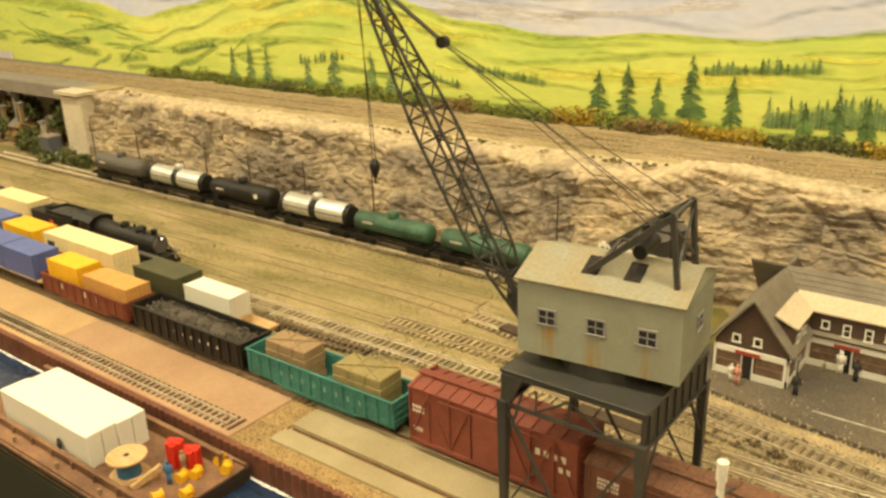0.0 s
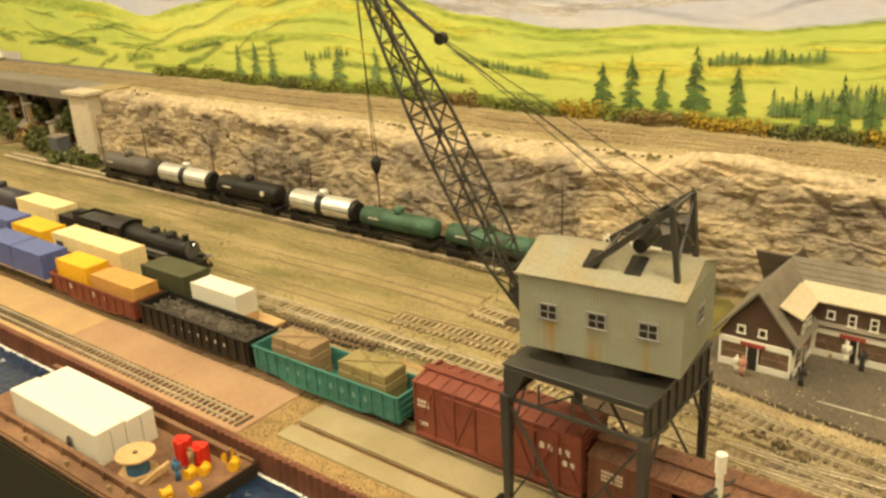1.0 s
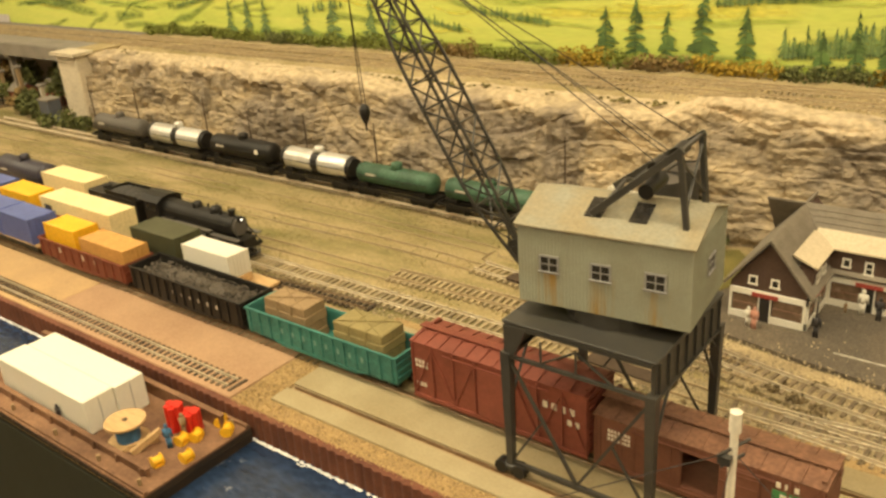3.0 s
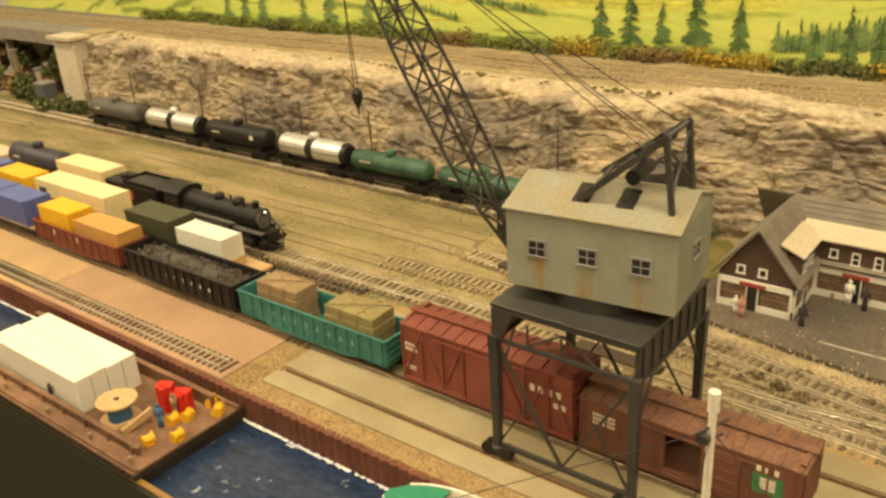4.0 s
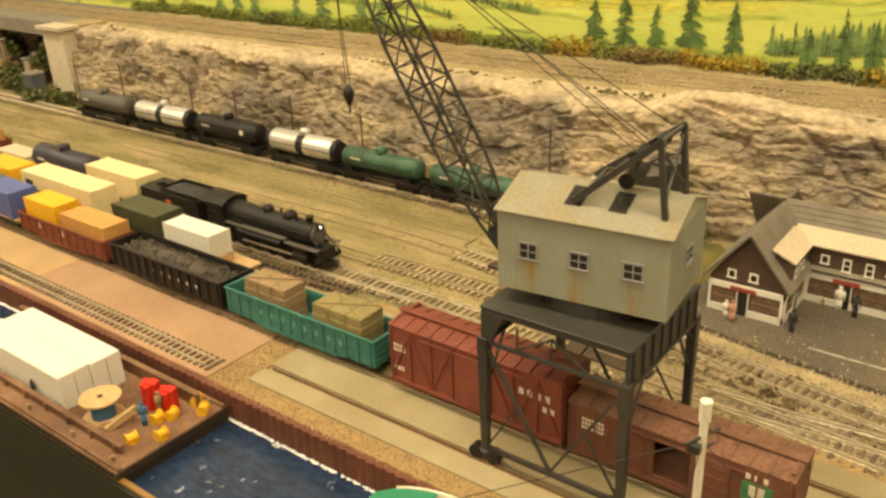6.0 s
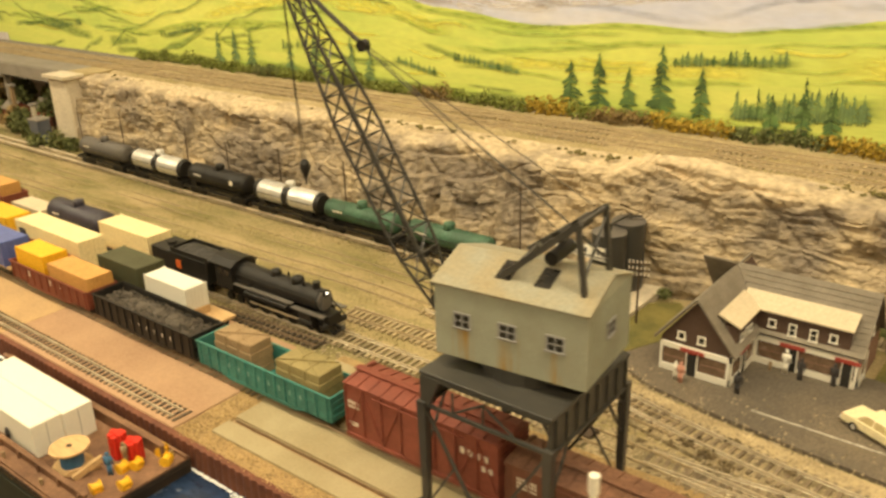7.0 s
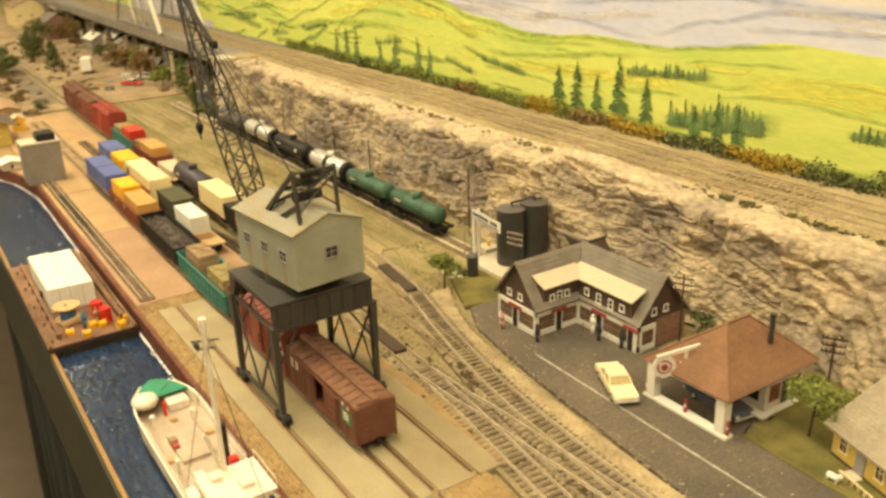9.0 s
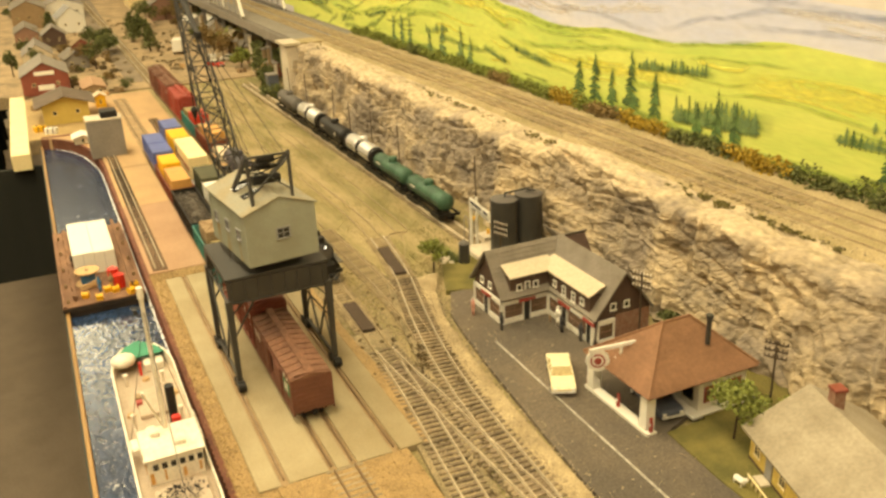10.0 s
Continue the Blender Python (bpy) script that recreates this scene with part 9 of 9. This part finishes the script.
truck = thing("truck", "white delivery truck on the far yard road", "truck", "", pose(-2.16, 0.655, 0, 0, 0, 165))
part("box_body", bx(B(), -0.035, 0.018, -0.014, 0.014, 0.008, 0.044, 0.002), M_white, truck)
part("cab", bx(B(), 0.0185, 0.036, -0.012, 0.012, 0.006, 0.028, 0.003), M_white, truck)
part("windscreen", bx(B(), 0.0355, 0.0368, -0.010, 0.010, 0.018, 0.026), M_glassdark, truck)
for x in (-0.022, 0.024):
    for s in (-1, 1):
        part("wheel", cyl(B(), (x, s * 0.0105, 0.006), (x, s * 0.0135, 0.006), 0.006, 14), M_black, truck)
road_car("small red car on the far yard road", pose(-1.86, 0.70, 0, 0, 0, 30), M_scarlet, M_white)
road_car("small white car on the far yard road", pose(-1.93, 0.76, 0, 0, 0, 60), M_white, M_white)
structure("far_road", prism(B(), [(-4.2, 0.46), (-4.2, 0.56), (-1.75, 0.5), (-1.75, 0.46)], 2, -0.004, 0.0012), M_townroad, "worn brown-grey street leading into the far town", "road")
for k in range(84):
    x = -1.48 - 2.5 * rng.random() ** 1.5
    y = rng.uniform(0.73, 0.93) if rng.random() < 0.66 else rng.uniform(0.19, 0.44)
    if y < 0.45 and x > -1.98:
        continue
    tree("rough olive far tree with a loose crown" if k % 2 else "tan autumn tree in the far town", x, y, 0, rng.uniform(0.03, 0.085), rng.uniform(0.014, 0.03), M_leafdark if k % 2 else M_leafbrown, 380, 0.002, "tree", k, 0.0036, 0.26)
for x, y, r in ((-1.36, 0.735, 0.026), (-1.40, 0.72, 0.02), (-1.33, 0.745, 0.018), (-1.45, 0.74, 0.024), (-1.55, 0.76, 0.022)):
    bm = foliage(B(), (0, 0, r * 0.5), (r, r * 0.7, r * 0.75), 300, 0.0028, rng)
    ob = part("shrub", bm, M_leafdark)
    ob.matrix_basis = pose(x, y, 0)
    tagged(ob, "rough dark green shrub at the foot of the abutment", "shrub", "shrubs")
crate_ = thing("utility_box", "blue-grey utility box beside the abutment", "box", "", pose(-1.425, 0.745, 0))
part("body", bx(B(), -0.015, 0.015, -0.012, 0.012, 0, 0.04, 0.001), M_carblue, crate_)
part("lid", bx(B(), -0.016, 0.016, -0.013, 0.013, 0.04, 0.0425), M_girder, crate_)

# viaduct beyond the abutment
via = thing("viaduct", "grey steel girder viaduct carrying the upper line on bents", "bridge", "", pose(-2.4, 0.86, 0))
wbox("deck", -4.2, -1.4055, 0.80, 0.945, 0.1105, 0.1158, M_girder, via)
for y in (0.785, 0.9475):
    wbox("girder", -4.2, -1.4055, y - 0.0022, y + 0.0022, 0.097, 0.1185, M_girder, via)
for x in (-1.62, -1.86, -2.15, -2.45, -2.75, -3.1, -3.5):
    for y in (0.795, 0.925):
        wpart("column", beam(B(), (x, y, 0.0), (x, y, 0.0975), 0.007, 0.01), M_girder, via)
    wbox("bent_cap", x - 0.007, x + 0.007, 0.785, 0.94, 0.091, 0.0965, M_girder, via)
truss = thing("truss_bridge", "pale grey through-truss bridge span on the upper line", "bridge", "", pose(-1.9, 0.86, 0.1168))
for y, x0, x1 in ((0.793, -2.30, -1.868), (0.941, -2.36, -1.975)):
    xa, xb = x0 + 0.06, x1 - 0.075
    wpart("end_post", beam(B(), (x1, y, 0.1195), (xb, y, 0.218), 0.008), M_white, truss, "white painted inclined end post")
    wpart("end_post", beam(B(), (x0, y, 0.1195), (xa, y, 0.218), 0.006), M_girder, truss)
    for i in range(5):
        x = xa + (xb - xa) * i / 4
        wpart("vertical", beam(B(), (x, y, 0.1195), (x, y, 0.218), 0.003), M_greyframe, truss)
        if i < 4:
            wpart("diagonal", beam(B(), (x, y, 0.216), (x + (xb - xa) / 4, y, 0.121), 0.0026), M_greyframe if i != 1 else M_white, truss)
    wpart("top_chord", beam(B(), (xa, y, 0.218), (xb, y, 0.218), 0.006), M_girder, truss)
    wpart("bottom_chord", beam(B(), (x0, y, 0.1225), (x1, y, 0.1225), 0.006), M_girder, truss)
for i in range(5):
    wpart("cross_brace", beam(B(), (-2.24 + i * 0.074, 0.793, 0.2195), (-2.29 + i * 0.074, 0.941, 0.2195), 0.0035), M_girder, truss)

# timber posts and sheds under the viaduct
for k in range(16):
    x, y = -1.5 - 0.085 * k, 0.775 + 0.02 * ((k * 7) % 5) / 5
    h = (0.05, 0.075, 0.06, 0.085, 0.045)[k % 5]
    po = thing("timber_post", "weathered pale timber post under the viaduct", "post", "timber posts", pose(x, y, 0))
    part("shaft", bx(B(), -0.0035, 0.0035, -0.0035, 0.0035, -0.002, h, 0.0006), M_kraft if k % 3 else M_concrete, po)
    part("cap", bx(B(), -0.006, 0.006, -0.006, 0.006, h, h + 0.004, 0.0006), M_girder, po)
simple_house("tall brown timber shed under the viaduct", -2.06, 0.80, 0.05, 0.05, 0.055, 0.012, M_kraft, M_tanroof, 8, 1, "shed", 0.006)
simple_house("tan lean-to shed under the viaduct", -2.32, 0.80, 0.07, 0.05, 0.05, 0.015, M_tanroof, M_girder, -6, 2, "shed", 0.004)
simple_house("grey shed with a pale roof under the viaduct", -2.62, 0.79, 0.1, 0.06, 0.04, 0.018, M_girder, M_white, 4, 2, "shed", 0.004)
simple_house("oxide-red hut beside the abutment", -1.62, 0.80, 0.04, 0.035, 0.03, 0.012, M_oxide, M_shingle, 0, 1, "hut", 0.003)
for k in range(26):
    x, y = -1.66 - 0.9 * rng.random(), rng.uniform(0.34, 0.46)
    r = rng.uniform(0.008, 0.02)
    ob = part("shrub", foliage(B(), (0, 0, r * 0.5), (r, r, r * 0.7), 150, 0.0026, rng), (M_leafdark, M_leafbrown, M_scrub)[k % 3])
    ob.matrix_basis = pose(x, y, 0)
    tagged(ob, "rough olive-brown brush beside the town tracks", "shrub", "shrubs")
for k, (x, y, m_, lab) in enumerate(((-1.62, 0.395, M_wood, "raw timber"), (-1.66, 0.43, M_kraft, "brown"), (-1.30, 0.265, M_white, "white"), (-1.33, 0.245, M_yellow, "yellow"), (-1.55, 0.245, M_kraft, "brown"), (-1.9, 0.62, M_wood, "raw timber"), (-1.83, 0.635, M_girder, "grey"), (-2.0, 0.72, M_white, "white"), (-1.72, 0.74, M_kraft, "brown"))):
    c_ = thing("crate", "small %s crate on the town ground" % lab, "crate", "yard crates", pose(x, y, 0, 0, 0, 35 * k))
    part("body", bx(B(), -0.011, 0.011, -0.007, 0.007, -0.001, 0.011, 0.0006), m_, c_)
    for q in (-0.005, 0.005):
        part("strap", bx(B(), q - 0.0008, q + 0.0008, -0.0074, 0.0074, -0.001, 0.0114), M_pole, c_)

# brush and trees between the far tracks
for k, (x, y, h, r) in enumerate(((-2.27, 0.464, 0.06, 0.035), (-2.34, 0.47, 0.045, 0.03), (-2.9, 0.66, 0.09, 0.045), (-2.07, 0.79, 0.07, 0.04), (-2.5, 0.47, 0.05, 0.035), (-1.78, 0.755, 0.05, 0.03), (-2.7, 0.6, 0.06, 0.04))):
    tree("olive-green bushy tree beside the far tracks", x, y, 0, h, r, M_leaf if k % 2 else M_leafdark, 560, 0.002, "tree", 200 + k, 0.004, 0.27)


# ---- movement ----
def motions():
    steps = [i * 0.5 for i in range(21)]
    for ob, off in MOVERS:
        z = WHEELS_Z[ob.name] if ob.name in WHEELS_Z else RAILTOP
        walk(ob, [(t, pose(headlight_x(t) + off, T4Y, z)) for t in steps])
    fine = [i * 0.1 for i in range(101)]
    start = headlight_x(0.0)
    for w, x, z, r in WHEELS:
        walk(w, [(t, pose(x, 0, z, 0, math.degrees((headlight_x(t) - start) / r), 0)) for t in fine])


motions()
